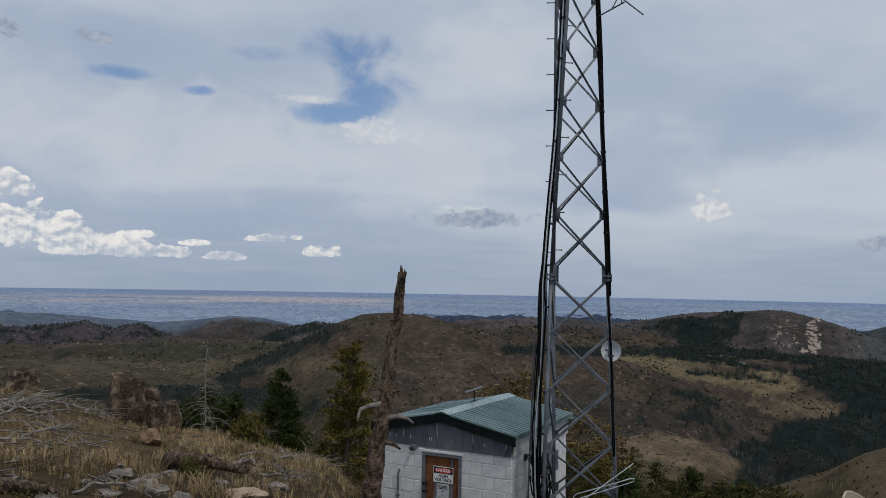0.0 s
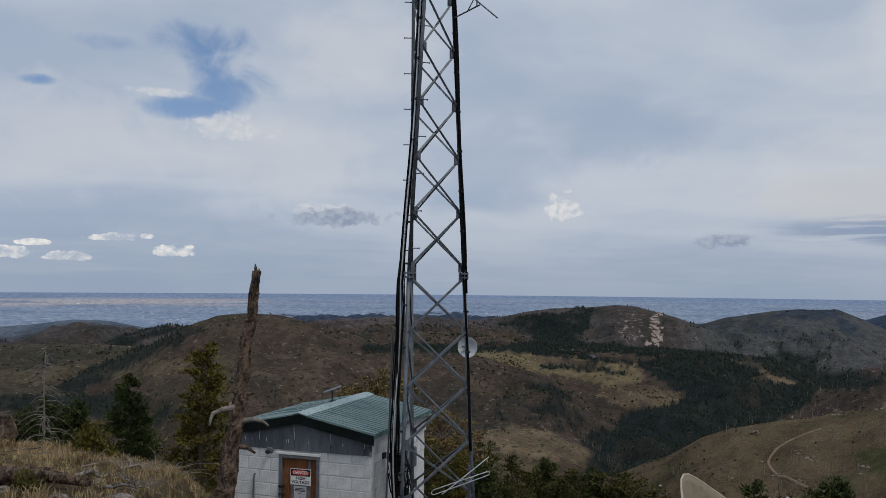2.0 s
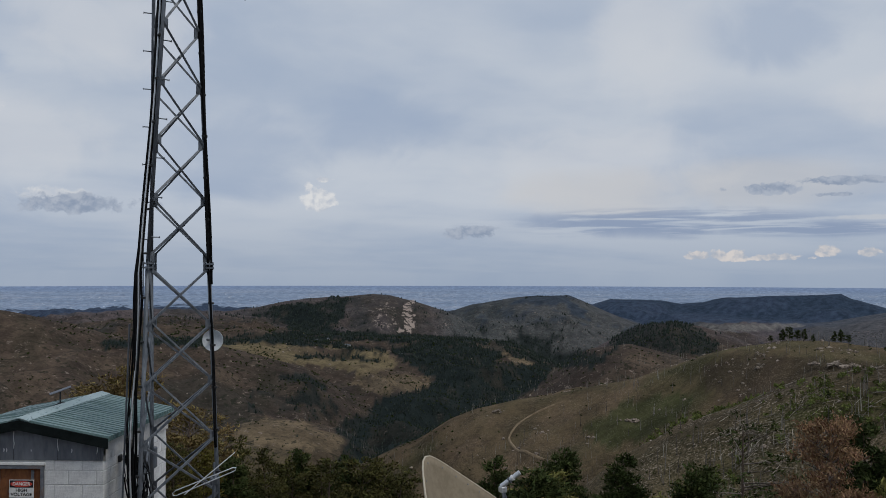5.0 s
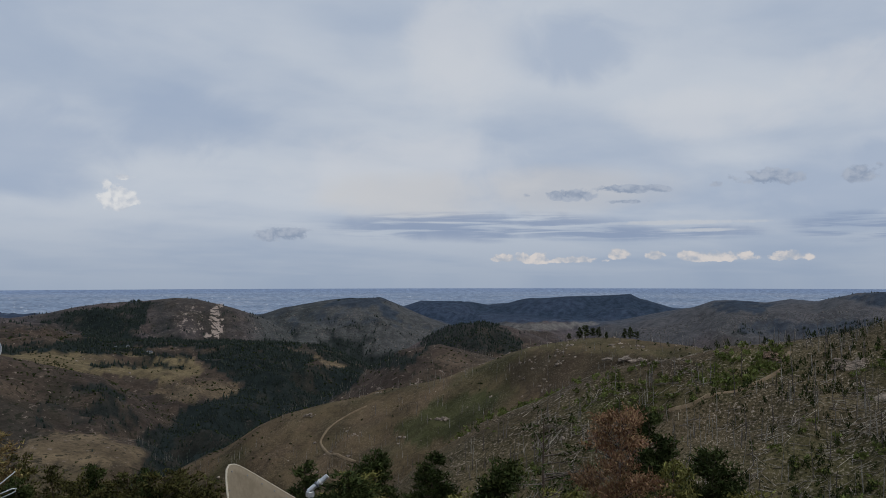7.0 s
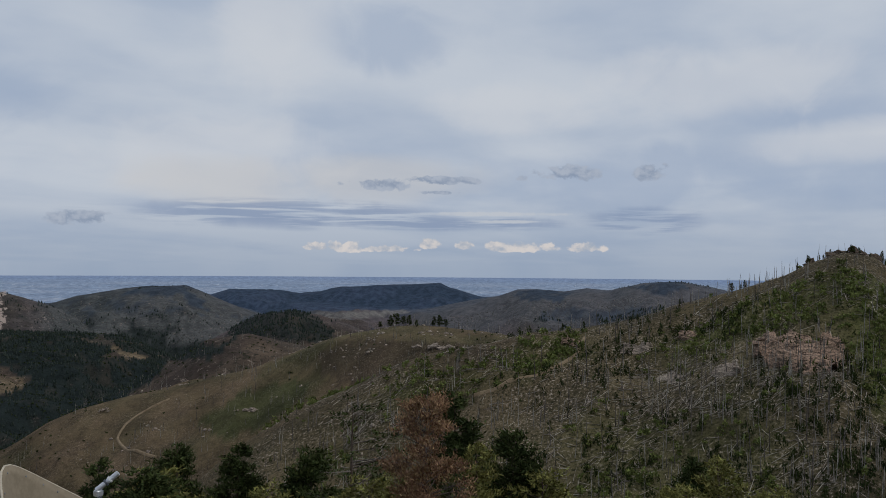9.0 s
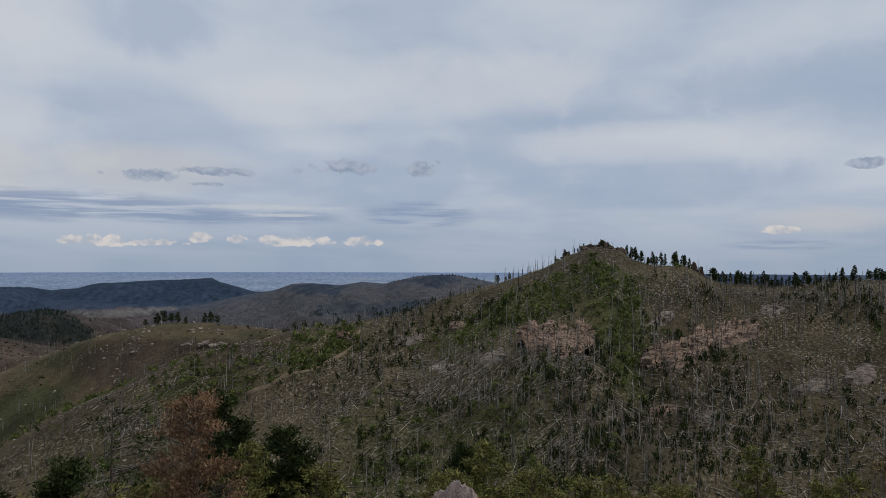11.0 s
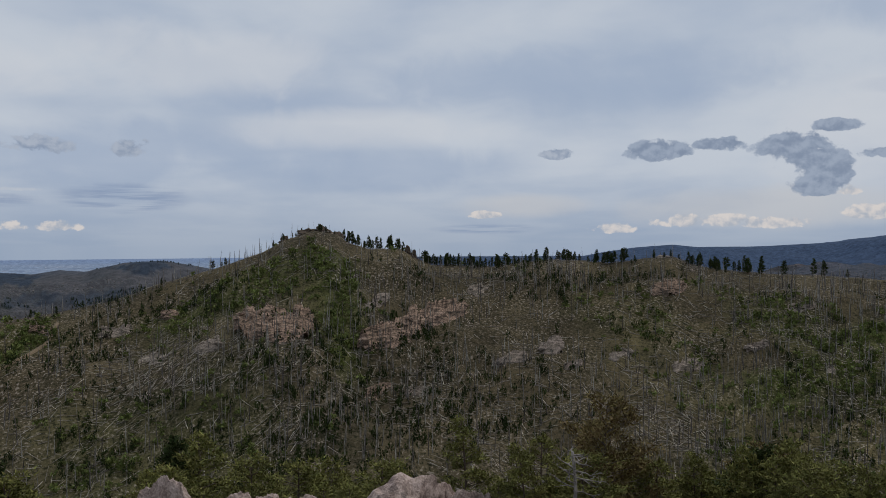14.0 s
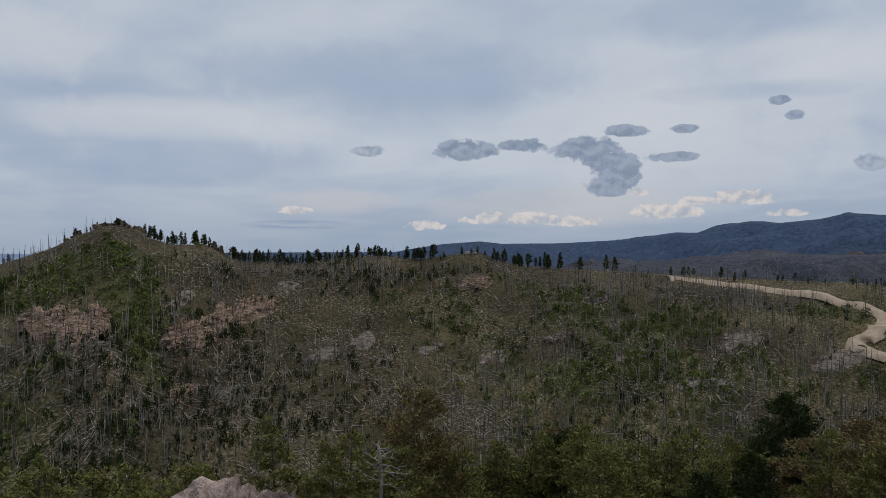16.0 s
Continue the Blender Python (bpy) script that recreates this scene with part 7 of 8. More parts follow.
PINK, GREY = "broad pink granite slabs breaking out of the slope", "grey-pink broken rock bed on the burnt slope"
for row in ((-72.6, -5.1, -78.0, -5.5, 1.35, 2.6, 101), (-80.9, -7.0, -88.6, -4.15, 0.95, 2.6, 102), (-100.8, -3.2, -103.2, -2.8, 0.55, 1.8, 103), (-68.0, -4.4, -69.4, -4.7, 0.40, 1.2, 104),
            (-60.3, -5.1, -61.6, -5.3, 0.25, 1.0, 105), (-81.0, -10.4, -83.5, -9.4, 0.35, 0.9, 106)):
    bedrock(*row, PINK, M_SLAB, 4.0, 40 if row[6] < 103 else 10)
for row in ((-93.2, -7.2, -95.4, -6.9, 0.55, 1.4, 111), (-90.2, -8.1, -92.6, -7.7, 0.40, 1.1, 112), (-95.0, -8.4, -96.4, -8.0, 0.30, 0.9, 113), (-102.2, -8.2, -104.4, -7.9, 0.40, 1.2, 114), (-76.8, -15.3, -79.6, -14.7, 0.6, 1.2, 115),
            (-106.7, -6.9, -108.2, -6.4, 0.35, 1.2, 116), (-111.2, -8.1, -113.6, -7.6, 0.40, 1.0, 117), (-118.0, -7.0, -121.0, -6.2, 0.70, 1.6, 118), (-123.6, -7.9, -126.8, -7.2, 0.65, 1.6, 119), (-84.0, -10.2, -85.6, -9.8, 0.30, 0.8, 120),
            (-115.0, -9.6, -118.8, -9.2, 0.35, 0.8, 121), (-98.0, -7.6, -99.8, -7.2, 0.35, 0.9, 122), (-64.2, -5.6, -66.4, -5.3, 0.40, 1.0, 123), (-70.0, -6.8, -72.0, -6.5, 0.45, 1.0, 124), (-81.0, -4.6, -83.2, -3.4, 0.50, 1.0, 125),
            (-88.4, -3.2, -90.2, -3.0, 0.35, 0.9, 126), (-66.6, -7.4, -68.4, -7.2, 0.35, 0.8, 127), (-109.0, -4.2, -111.0, -4.0, 0.30, 0.9, 128)):
    bedrock(*row, GREY, M_GREYROCK, 3.0, 8)
for az, el, length, depth, tall, seed, rz in ((-39.2, -9.7, 9, 6, 2.0, 18, 0), (-52.0, -5.6, 16, 8, 3.0, 19, 0), (-30.3, -9.3, 5, 4, 2.0, 20, 0)):
    outcrop(az, el, length, depth, tall, seed, "grey-pink broken rock bed on the burnt slope", rz, 24, M_GREYROCK)
for az, top, r, w, h, seed in ((-79.3, 1.15, 283, 8.5, 6.0, 31), (-78.2, 1.45, 282, 8.0, 5.0, 32), (-77.2, 1.25, 281, 7.0, 4.5, 37), (-76.2, 0.75, 281, 6.5, 4.0, 38), (-84.6, 0.0, 285, 6.0, 7.0, 33), (-85.0, -0.7, 287, 3.5, 4.0, 36), (-101.9, -0.8, 300, 5.5, 4.0, 34), (-101.0, -1.1, 300, 6.5, 3.0, 35)):
    x, y = plan(az, r)
    bm = bmesh.new()
    for k in range(5):
        lump(bm, (random.Random(seed * 7 + k).uniform(-0.3, 0.3) * w, random.Random(seed * 9 + k).uniform(-0.3, 0.3) * w, -0.18 * h * k), (w * (0.22 + 0.07 * k), w * (0.22 + 0.06 * k), h * 0.34), seed * 13 + k, 0.4, 3)
    ob = link("crag", bm, M_ROCK)
    ob.matrix_basis = pose(x, y, EYE + r * math.tan(radians(top)) - h * 0.33, 0, 0, -az)
    tagged(ob, "blunt brown crag standing on the ridge crest", "crag", "crags on the ridge")


# ---------------------------------------------------------------- the dirt road on the south shoulder
def build_way(name, pts, half, mat, label, category, drop=1.5):
    fine = [Vector((*p, 0)) for p in pts]
    for _ in range(4):
        cut = [fine[0]]
        for p, q in zip(fine, fine[1:]):
            cut += [p * 0.75 + q * 0.25, p * 0.25 + q * 0.75]
        fine = cut + [fine[-1]]
    bm = bmesh.new()
    rows = []
    xy = np.array([(p.x, p.y) for p in fine])
    mid = height(np.degrees(np.arctan2(-xy[:, 0], xy[:, 1])), np.hypot(xy[:, 0], xy[:, 1]))
    d = np.gradient(xy, axis=0)
    d /= np.linalg.norm(d, axis=1)[:, None]
    for i, p in enumerate(fine):
        s = Vector((-d[i, 1], d[i, 0], 0))
        row = []
        for w, lift in ((-1.5, -drop), (-1.0, 0.22), (-0.43, 0.30), (0, 0.34), (0.43, 0.30), (1.0, 0.22), (1.5, -drop)):
            q = p + s * half * (w + 0.12 * noise.noise(Vector((i * 0.3, w, 3.0))))
            row.append(bm.verts.new((q.x, q.y, mid[i] + lift + 0.2)))
        rows.append(row)
    for a, b in zip(rows, rows[1:]):
        for k in range(6):
            bm.faces.new((a[k], a[k + 1], b[k + 1], b[k]))
    bmesh.ops.recalc_face_normals(bm, faces=bm.faces)
    return tagged(link(name, bm, mat, None, "", True), label, category, kind="structure")


build_way("road", ROAD, 2.8, M_ROAD, "pale graded dirt road curving along the shoulder", "road")
build_way("trail", round_off_line(FOOT_TRAIL), 0.55, M_TRAIL, "narrow tan foot trail curving over the spur", "trail", 0.8)
build_way("track", round_off_line(RIDGE_TRACK), 0.45, M_TRAIL, "narrow tan track climbing the ridge end", "trail", 0.8)


# ---------------------------------------------------------------- pines
def make_pine(name, seed, tall, wide, needles, label, bare=0.10, density=1.0, blade=0.17, shape=0.75, tufts=20, ragged=0.35, twigs=0, dead_inner=0.0):
    """A ponderosa-like pine: tapered trunk, forking limbs, and needle clumps gathered at the twig ends."""
    rng = np.random.default_rng(seed)
    t = thing(name, Matrix(), label, "pine tree")
    wood, crown = Soup(), Soup()
    kx, ky = rng.normal(0, 0.02 * tall, 2)

    def axis(z):
        u = z / tall
        return np.array((kx * u * (1 - u) * 2, ky * u * (1 - u) * 2, z))
    trunk = Soup()
    zs = np.linspace(-0.5, tall * 0.98, 9)
    trunk.stick([axis(z) for z in zs], [max(0.022 * tall * (1 - 0.93 * max(z, 0) / tall) * 0.62, 0.012) for z in zs], 8)

    def clump(c, d0, size):
        k = tufts
        d = d0 + rng.normal(0, 0.8, (k, 3))
        d /= np.linalg.norm(d, axis=1)[:, None]
        s = np.cross(d, rng.normal(0, 1, (k, 3)))
        s /= np.linalg.norm(s, axis=1)[:, None] + 1e-9
        o = c + rng.normal(0, 0.30 * size, (k, 3)) * np.array((1, 1, 0.55))
        l = blade * rng.uniform(0.6, 1.3, (k, 1))
        V = np.stack([o - s * blade * 0.19, o + s * blade * 0.19, o + d * l], 1).reshape(-1, 3)
        crown.put(V, np.arange(3 * k).reshape(k, 3))
    z = tall * bare
    while z < tall * 0.98:
        u = (z - tall * bare) / (tall * (1 - bare))
        reach = wide * 0.5 * min(1.0, (1 - u) ** shape * 1.12, 0.45 + 2.2 * u) * rng.uniform(1 - ragged, 1 + ragged * 0.5) + 0.12
        a = rng.uniform(0, 6.283)
        rise = rng.uniform(-0.15, 0.25) + 0.5 * u
        p0 = axis(z)
        dirn = np.array((math.cos(a), math.sin(a), rise))
        tip = p0 + dirn * reach
        mid = p0 + dirn * reach * 0.5 + np.array((0, 0, -0.06 * reach))
        wood.stick([p0, tip], [0.014 + 0.010 * reach, 0.004], 3)
        n = max(2, int(reach / 0.155 * density))
        dead = rng.uniform() < dead_inner
        for i in range(n):
            f = 0.30 + 0.70 * (i + rng.uniform(0, 1)) / n
            o = p0 + (tip - p0) * f
            side = rng.normal(0, 1, 3) * np.array((1, 1, 0.5)) + dirn * 0.6
            side /= np.linalg.norm(side)
            c = o + side * (0.10 + 0.22 * reach * (1.15 - f)) * rng.uniform(0.4, 1.3)
            if i % 3 < twigs and f > 0.5:
                wood.stick([o, c], [0.007, 0.003], 3)
            if dead and f < 0.85:
                for _ in range(3):
                    e = c + rng.normal(0, 0.22, 3)
                    wood.stick([c, e], [0.005, 0.002], 3)
                continue
            clump(c, dirn * 0.5 + np.array((0, 0, 0.5)), 0.30 + 0.10 * reach)
        z += rng.uniform(0.05, 0.15) * max(tall / 8, 0.5) / density
    bark = M_TWIG if dead_inner else M_BARK
    for nm, soup, mat in (("trunk", trunk, M_BARK), ("branchwork", wood, bark), ("crown", crown, needles)):
        ob = new(nm, raw_mesh(nm, *soup.arrays(), mat))
        ob.parent = t
    t["tall"] = tall
    return t


class Grove:
    """Gives trees of several makes: the first of each is the tree itself, later ones are copies."""

    def __init__(self, makes):
        self.makes, self.used = makes, set()

    def plant(self, key, x, y, tall, turn, group="", spread=1.0, base=None):
        t = self.makes[key]
        k = tall / t["tall"]
        z = ground_z(x, y) - 0.1 if base is None else base
        m = pose(x, y, z, 0, 0, turn) @ Matrix.Diagonal((k * spread, k * spread, k, 1))
        if key in self.used:
            ob = copy_thing(t, m @ Matrix.Diagonal((1 / t.scale.x, 1 / t.scale.y, 1 / t.scale.z, 1)))
        else:
            t.matrix_basis = m
            self.used.add(key)
            ob = t
        return tagged(ob, group=group)


near_grove = Grove({
    "olive": make_pine("pine_tree", 1, 7.5, 3.6, M_NEEDLE, "bushy olive-green pine below the summit"),
    "olive_b": make_pine("pine_tree", 2, 7.0, 3.9, M_NEEDLE, "bushy olive-green pine below the summit", shape=0.6),
    "olive_c": make_pine("pine_tree", 3, 8.5, 3.4, M_NEEDLE, "bushy olive-green pine below the summit", shape=0.9),
    "moss": make_pine("pine_tree", 11, 7.5, 3.6, M_NEEDLE_MOSS, "deep olive pine below the hut"),
    "moss_b": make_pine("pine_tree", 12, 7.0, 3.9, M_NEEDLE_MOSS, "deep olive pine below the hut", shape=0.6),
    "moss_c": make_pine("pine_tree", 13, 8.5, 3.4, M_NEEDLE_MOSS, "deep olive pine below the hut", shape=0.9),
    "dark": make_pine("pine_tree", 4, 7.5, 3.4, M_NEEDLE_DARK, "dense dark green pine below the summit", shape=0.95, density=1.6),
    "dark_b": make_pine("pine_tree", 5, 7.0, 3.6, M_NEEDLE_DARK, "dense dark green pine below the summit", shape=0.8, density=1.6),
    "gold": make_pine("pine_tree", 6, 8.0, 3.0, M_NEEDLE_GOLD, "tall golden-olive pine with tiered open limbs", bare=0.06, density=1.3, shape=0.85, ragged=0.4),
    "red": make_pine("dead_pine", 7, 8.0, 3.3, M_NEEDLE_RED, "dead pine with rust-red needles and bare twigs", bare=0.12, density=1.7, shape=0.40, ragged=0.45, dead_inner=0.35, twigs=2, blade=0.14),
    "brown": make_pine("pine_tree", 8, 8.0, 4.2, M_NEEDLE_BROWN, "fading brownish pine with thinning needles", bare=0.12, density=1.25, shape=0.55, dead_inner=0.2, twigs=1),
    "thin": make_pine("pine_tree", 9, 9.0, 4.2, M_NEEDLE_DARK, "tall thin pine with open bare limbs", bare=0.3, density=0.55, shape=0.5, ragged=0.6, dead_inner=0.3, twigs=2),
})
TREES_EAST = [("dark", 10.8, -6.04, 40), ("gold", 6, -4.12, 34), ("dark_b", 14, -7.6, 45), ("dark", 15.3, -7.4, 47), ("dark_b", 16.6, -7.9, 50), ("brown", -5.4, -6.47, 42), ("brown", -9.8, -8.9, 40),
              ("moss", -8.9, -10.98, 34), ("gold", -10.8, -11.4, 32), ("moss_b", -12.1, -10.84, 45), ("moss_c", -14.3, -11.4, 42), ("dark", -17, -11.7, 44), ("moss", -19.2, -12.4, 45),
              ("moss_b", -15.1, -13.5, 30), ("moss_c", -21.3, -12.8, 46), ("dark", -30.1, -12.4, 48), ("dark_b", -34.8, -11.76, 55), ("dark", -38.7, -11.81, 50)]
TREES_SOUTH = [("dark_b", -43.4, -12.32, 44), ("thin", -46.3, -9.2, 40), ("red", -51.35, -9.2, 30), ("dark", -53.2, -8.65, 42), ("dark_b", -57.3, -11.08, 36), ("olive", -54.8, -11.9, 34),
               ("olive_b", -33.7, -13.2, 44), ("olive", -70.5, -12.11, 48), ("olive_b", -74.0, -13.87, 40), ("dark", -69.2, -12.3, 50), ("olive_c", -88.1, -11.6, 40), ("olive", -93.6, -12.8, 44), ("brown", -98.0, -10.5, 36)]
TREES_WEST = [("olive_b", -82.7, -14.5, 40), ("olive", -79.0, -14.2, 46), ("olive_c", -92.0, -13.4, 36), ("olive_c", -103.5, -13.4, 40), ("olive", -106.6, -12.9, 40), ("olive_b", -110.0, -13.0, 44),
              ("olive_c", -113.7, -13.4, 40), ("olive", -116.6, -12.31, 42), ("dark", -120.2, -12.77, 38), ("dark_b", -122.5, -9.6, 55), ("olive", -124.8, -11.69, 44), ("brown", -127.0, -11.0, 40)]
tree_rng = random.Random(77)
for key, az, el, d in TREES_EAST + TREES_SOUTH + TREES_WEST:
    x, y = plan(az, d)
    top = EYE + d * math.tan(radians(el))
    tall = min(max(top - ground_z(x, y) + 0.1, 3.0), 11.0)
    near_grove.plant(key, x, y, tall, tree_rng.uniform(0, 360), "pines below the summit", tree_rng.uniform(1.05, 1.3) * (0.78 if key == "red" else 1.0), top - tall)
for a0, a1, r0, r1, e0, e1, n, keys in ((-25, -9, 32, 60, -14.8, -12.0, 30, ("moss", "moss_b", "moss_c", "dark")), (-60, -26, 34, 60, -15.5, -13.0, 16, ("dark", "olive_b", "dark_b")),
                                        (-100, -62, 30, 55, -16.8, -13.6, 22, ("olive", "olive_b", "olive_c")), (-131, -92, 30, 60, -16.0, -11.6, 46, ("olive", "olive_b", "olive_c", "dark_b", "brown"))):
    for _ in range(n):
        az, d, el = tree_rng.uniform(a0, a1), tree_rng.uniform(r0, r1), tree_rng.uniform(e0, e1)
        x, y = plan(az, d)
        top = EYE + d * math.tan(radians(el))
        tall = top - ground_z(x, y) + 0.1
        if tall < 2.0:
            continue
        near_grove.plant(tree_rng.choice(keys), x, y, min(tall, 9.0), tree_rng.uniform(0, 360), "pines below the summit", tree_rng.uniform(1.15, 1.5))

ridge_grove = Grove({
    "a": make_pine("pine_tree", 21, 6.0, 2.6, M_NEEDLE_DARK, "dark pine standing on the ridge crest", density=0.75, blade=0.46, tufts=7, twigs=0),
    "b": make_pine("pine_tree", 22, 6.0, 2.2, M_NEEDLE_DARK, "dark pine standing on the ridge crest", density=0.75, blade=0.46, tufts=7, twigs=0, bare=0.15, shape=0.7),
    "c": make_pine("pine_tree", 23, 6.0, 2.0, M_NEEDLE_DARK, "dark pine standing on the ridge crest", density=0.75, blade=0.46, tufts=7, twigs=0, shape=0.9),
    "d": make_pine("pine_tree", 24, 6.0, 3.2, M_NEEDLE_DARK, "wide dark pine standing on the ridge crest", density=0.75, blade=0.46, tufts=7, twigs=0, bare=0.2, shape=0.5),
})
for a0, a1, n, s0, s1 in ((-79.6, -75.2, 10, 1.2, 2.8), (-84.2, -80.0, 24, 2.2, 4.8), (-86.5, -85.2, 9, 2.4, 4.4), (-92, -86.6, 38, 2.0, 5.0), (-99.5, -92, 36, 2.0, 5.0), (-103, -99.5, 8, 1.5, 3.0), (-106.5, -103.2, 16, 2.4, 5.0),
                          (-111.5, -106.5, 8, 4.0, 6.2), (-120, -112, 9, 2.5, 4.5), (-130, -120, 12, 1.5, 3.2), (-74, -60, 9, 1.5, 3.0)):
    for _ in range(n):
        az = tree_rng.uniform(a0, a1)
        rc = float(np.interp(az, [-140, -40], [330, 250])) * tree_rng.uniform(0.975, 1.01)
        x, y = plan(az, rc)
        ridge_grove.plant(tree_rng.choice("aabbccd"), x, y, tree_rng.uniform(s0, s1), tree_rng.uniform(0, 360), "pines on the ridge crest", tree_rng.uniform(0.85, 1.2))

for az, r, tall in ((-48.6, 478, 6.5), (-49.0, 474, 7.5), (-49.5, 480, 5.5), (-49.9, 476, 6.0), (-50.4, 470, 4.0), (-51.6, 472, 5.5), (-52.0, 468, 6.5), (-52.4, 470, 4.5), (-47.9, 482, 4.0)):
    ridge_grove.plant(tree_rng.choice("add"), *plan(az, r), tall, tree_rng.uniform(0, 360), "pines on the trail spur", 1.3)


# ---------------------------------------------------------------- dead trees near the summit
def dead_tree(name, x, y, tall, seed, label, droop=0.5, reach=0.28, n=34, base=None, mat=None, thick=0.012, curl=0.0):
    rng = random.Random(seed)
    t = thing(name, Matrix.Translation((x, y, ground_z(x, y) - 0.05 if base is None else base)), label, "dead tree")
    part("trunk", tube(bmesh.new(), [(0, 0, -0.3), (0.01 * tall, 0, tall * 0.3), (-0.008 * tall, 0.01 * tall, tall * 0.65), (0.004 * tall, 0, tall)], [thick * tall, thick * tall * 0.8, thick * tall * 0.45, 0.008], 8), mat or M_DEADWOOD, t, "", True)
    for k in range(n):
        z = tall * rng.uniform(0.16, 0.97)
        a = rng.uniform(0, 6.283)
        l = tall * reach * rng.uniform(0.5, 1.1) * (1.1 - 0.75 * z / tall)
        pts = []
        for i in range(6):
            u = i / 5
            aa = a + curl * u * rng.uniform(-1, 1)
            pts.append((math.cos(aa) * l * u, math.sin(aa) * l * u, z + l * (0.25 * u - droop * u * u) + rng.uniform(-0.02, 0.02) * l))
        bm = tube(bmesh.new(), pts, [thick * 1.1 * (1 - 0.8 * i / 5) for i in range(6)], 5)
        for _ in range(2):
            i = rng.randint(2, 4)
            p = Vector(pts[i])
            d = Vector((math.cos(a + rng.choice((-1, 1)) * 0.7), math.sin(a + rng.choice((-1, 1)) * 0.7), rng.uniform(-0.5, 0.3)))
            tube(bm, [p, p + d * l * 0.22], [thick * 0.5, thick * 0.2], 4)
        part("branch", bm, mat or M_DEADWOOD, t)
    return t


dead_tree("bare_tree", *plan(15.7, 28), 3.5, 41, "bare bleached dead pine with drooping branches", 0.75, 0.36, 60, EYE + 28 * math.tan(radians(-10.6)) - 0.3, thick=0.010)
def twisted_tree(az, d, top_el, seed, label, n=12):
    """A dead pine whose broken top carries a few long limbs with curling, forking ends."""
    rng = random.Random(seed)
    x, y = plan(az, d)
    zb = ground_z(x, y) - 0.1
    tall = EYE + d * math.tan(radians(top_el)) - zb
    t = thing("bare_tree", Matrix.Translation((x, y, zb)), label, "dead tree")
    pts = [(0.03 * math.sin(i * 1.9 + seed), 0.03 * math.cos(i * 1.3), tall * i / 9) for i in range(10)]
    part("trunk", tube(bmesh.new(), pts, [0.05 - 0.0035 * i for i in range(10)], 8), M_DEADWOOD, t, "", True)

    def curl(bm, p, d, l, r, depth):
        q = [p]
        turn = rng.uniform(-0.5, 0.5)
        for _ in range(6):
            d = (d + Vector((rng.uniform(-0.35, 0.35), rng.uniform(-0.35, 0.35) + turn * 0.3, rng.uniform(-0.32, 0.30)))).normalized()
            q.append(q[-1] + d * l / 6)
        tube(bm, q, [r * (1 - 0.13 * i) for i in range(7)], 5)
        if depth:
            for i in (2, 4, 5):
                e = (d + Vector((rng.uniform(-1, 1), rng.uniform(-1, 1), rng.uniform(-0.4, 0.8)))).normalized()
                curl(bm, q[i], e, l * rng.uniform(0.35, 0.6), r * 0.6, depth - 1)
    for k in range(n):
        z = tall - 0.02 - 0.62 * (k / n) ** 1.2
        a = rng.uniform(0, 6.283)
        bm = bmesh.new()
        curl(bm, Vector((0, 0, z)), Vector((math.cos(a), math.sin(a), rng.uniform(-0.25, 0.25))).normalized(), rng.uniform(0.20, 0.48), 0.014, 2)
        part("branch", bm, M_DEADWOOD, t, "", True)
    return t


twisted_tree(-95.9, 12.6, -13.7, 43, "twisted bleached dead tree with curling branch ends")
twisted_tree(-120.3, 13.5, -16.6, 44, "small bleached dead tree top with fine twigs", 7)


def fallen_branch(a, b, r, seed, label, mat=None, twigs=7, lift=0.10):
    """A dead limb lying from heading and height angle a to b, bent, with side twigs."""
    rng = random.Random(seed)
    p, q = near_point(*a), near_point(*b)
    d = q - p
    side = Vector((-d.y, d.x, 0)).normalized()
    n = 9
    pts = []
    for i in range(n):
        u = i / (n - 1)
        w = p.lerp(q, u)
        w += side * d.length * 0.03 * math.sin(u * 5 + seed) + side * rng.uniform(-0.02, 0.02) * d.length
        w.z = ground_z(w.x, w.y) + r * 0.8 + lift * math.sin(u * 3.1) * (0.4 + 0.8 * rng.random())
        pts.append(w - p)
    t = thing("fallen_branch", Matrix.Translation(p), label, "dead branch", "dead branches on the grass")
    part("limb", tube(bmesh.new(), pts, [r * (1 - 0.7 * i / (n - 1)) * rng.uniform(0.85, 1.15) for i in range(n)], 8), mat or M_DEADWOOD, t, "", True)
    for k in range(twigs):
        i = rng.randint(1, n - 2)
        o = Vector(pts[i])
        v = (Vector(pts[i + 1]) - o).normalized() * 0.6 + side * rng.uniform(-1, 1) + Vector((0, 0, rng.uniform(-0.05, 0.45)))
        l = d.length * rng.uniform(0.10, 0.26)
        v.normalize()
        m = o + v * l * 0.5 + Vector((0, 0, 0.04))
        e = o + v * l + Vector((rng.uniform(-0.1, 0.1), rng.uniform(-0.1, 0.1), -0.05)) * l
        part("twig", tube(bmesh.new(), [o, m, e], [r * 0.42, r * 0.28, r * 0.10], 5), mat or M_DEADWOOD, t)
    return t


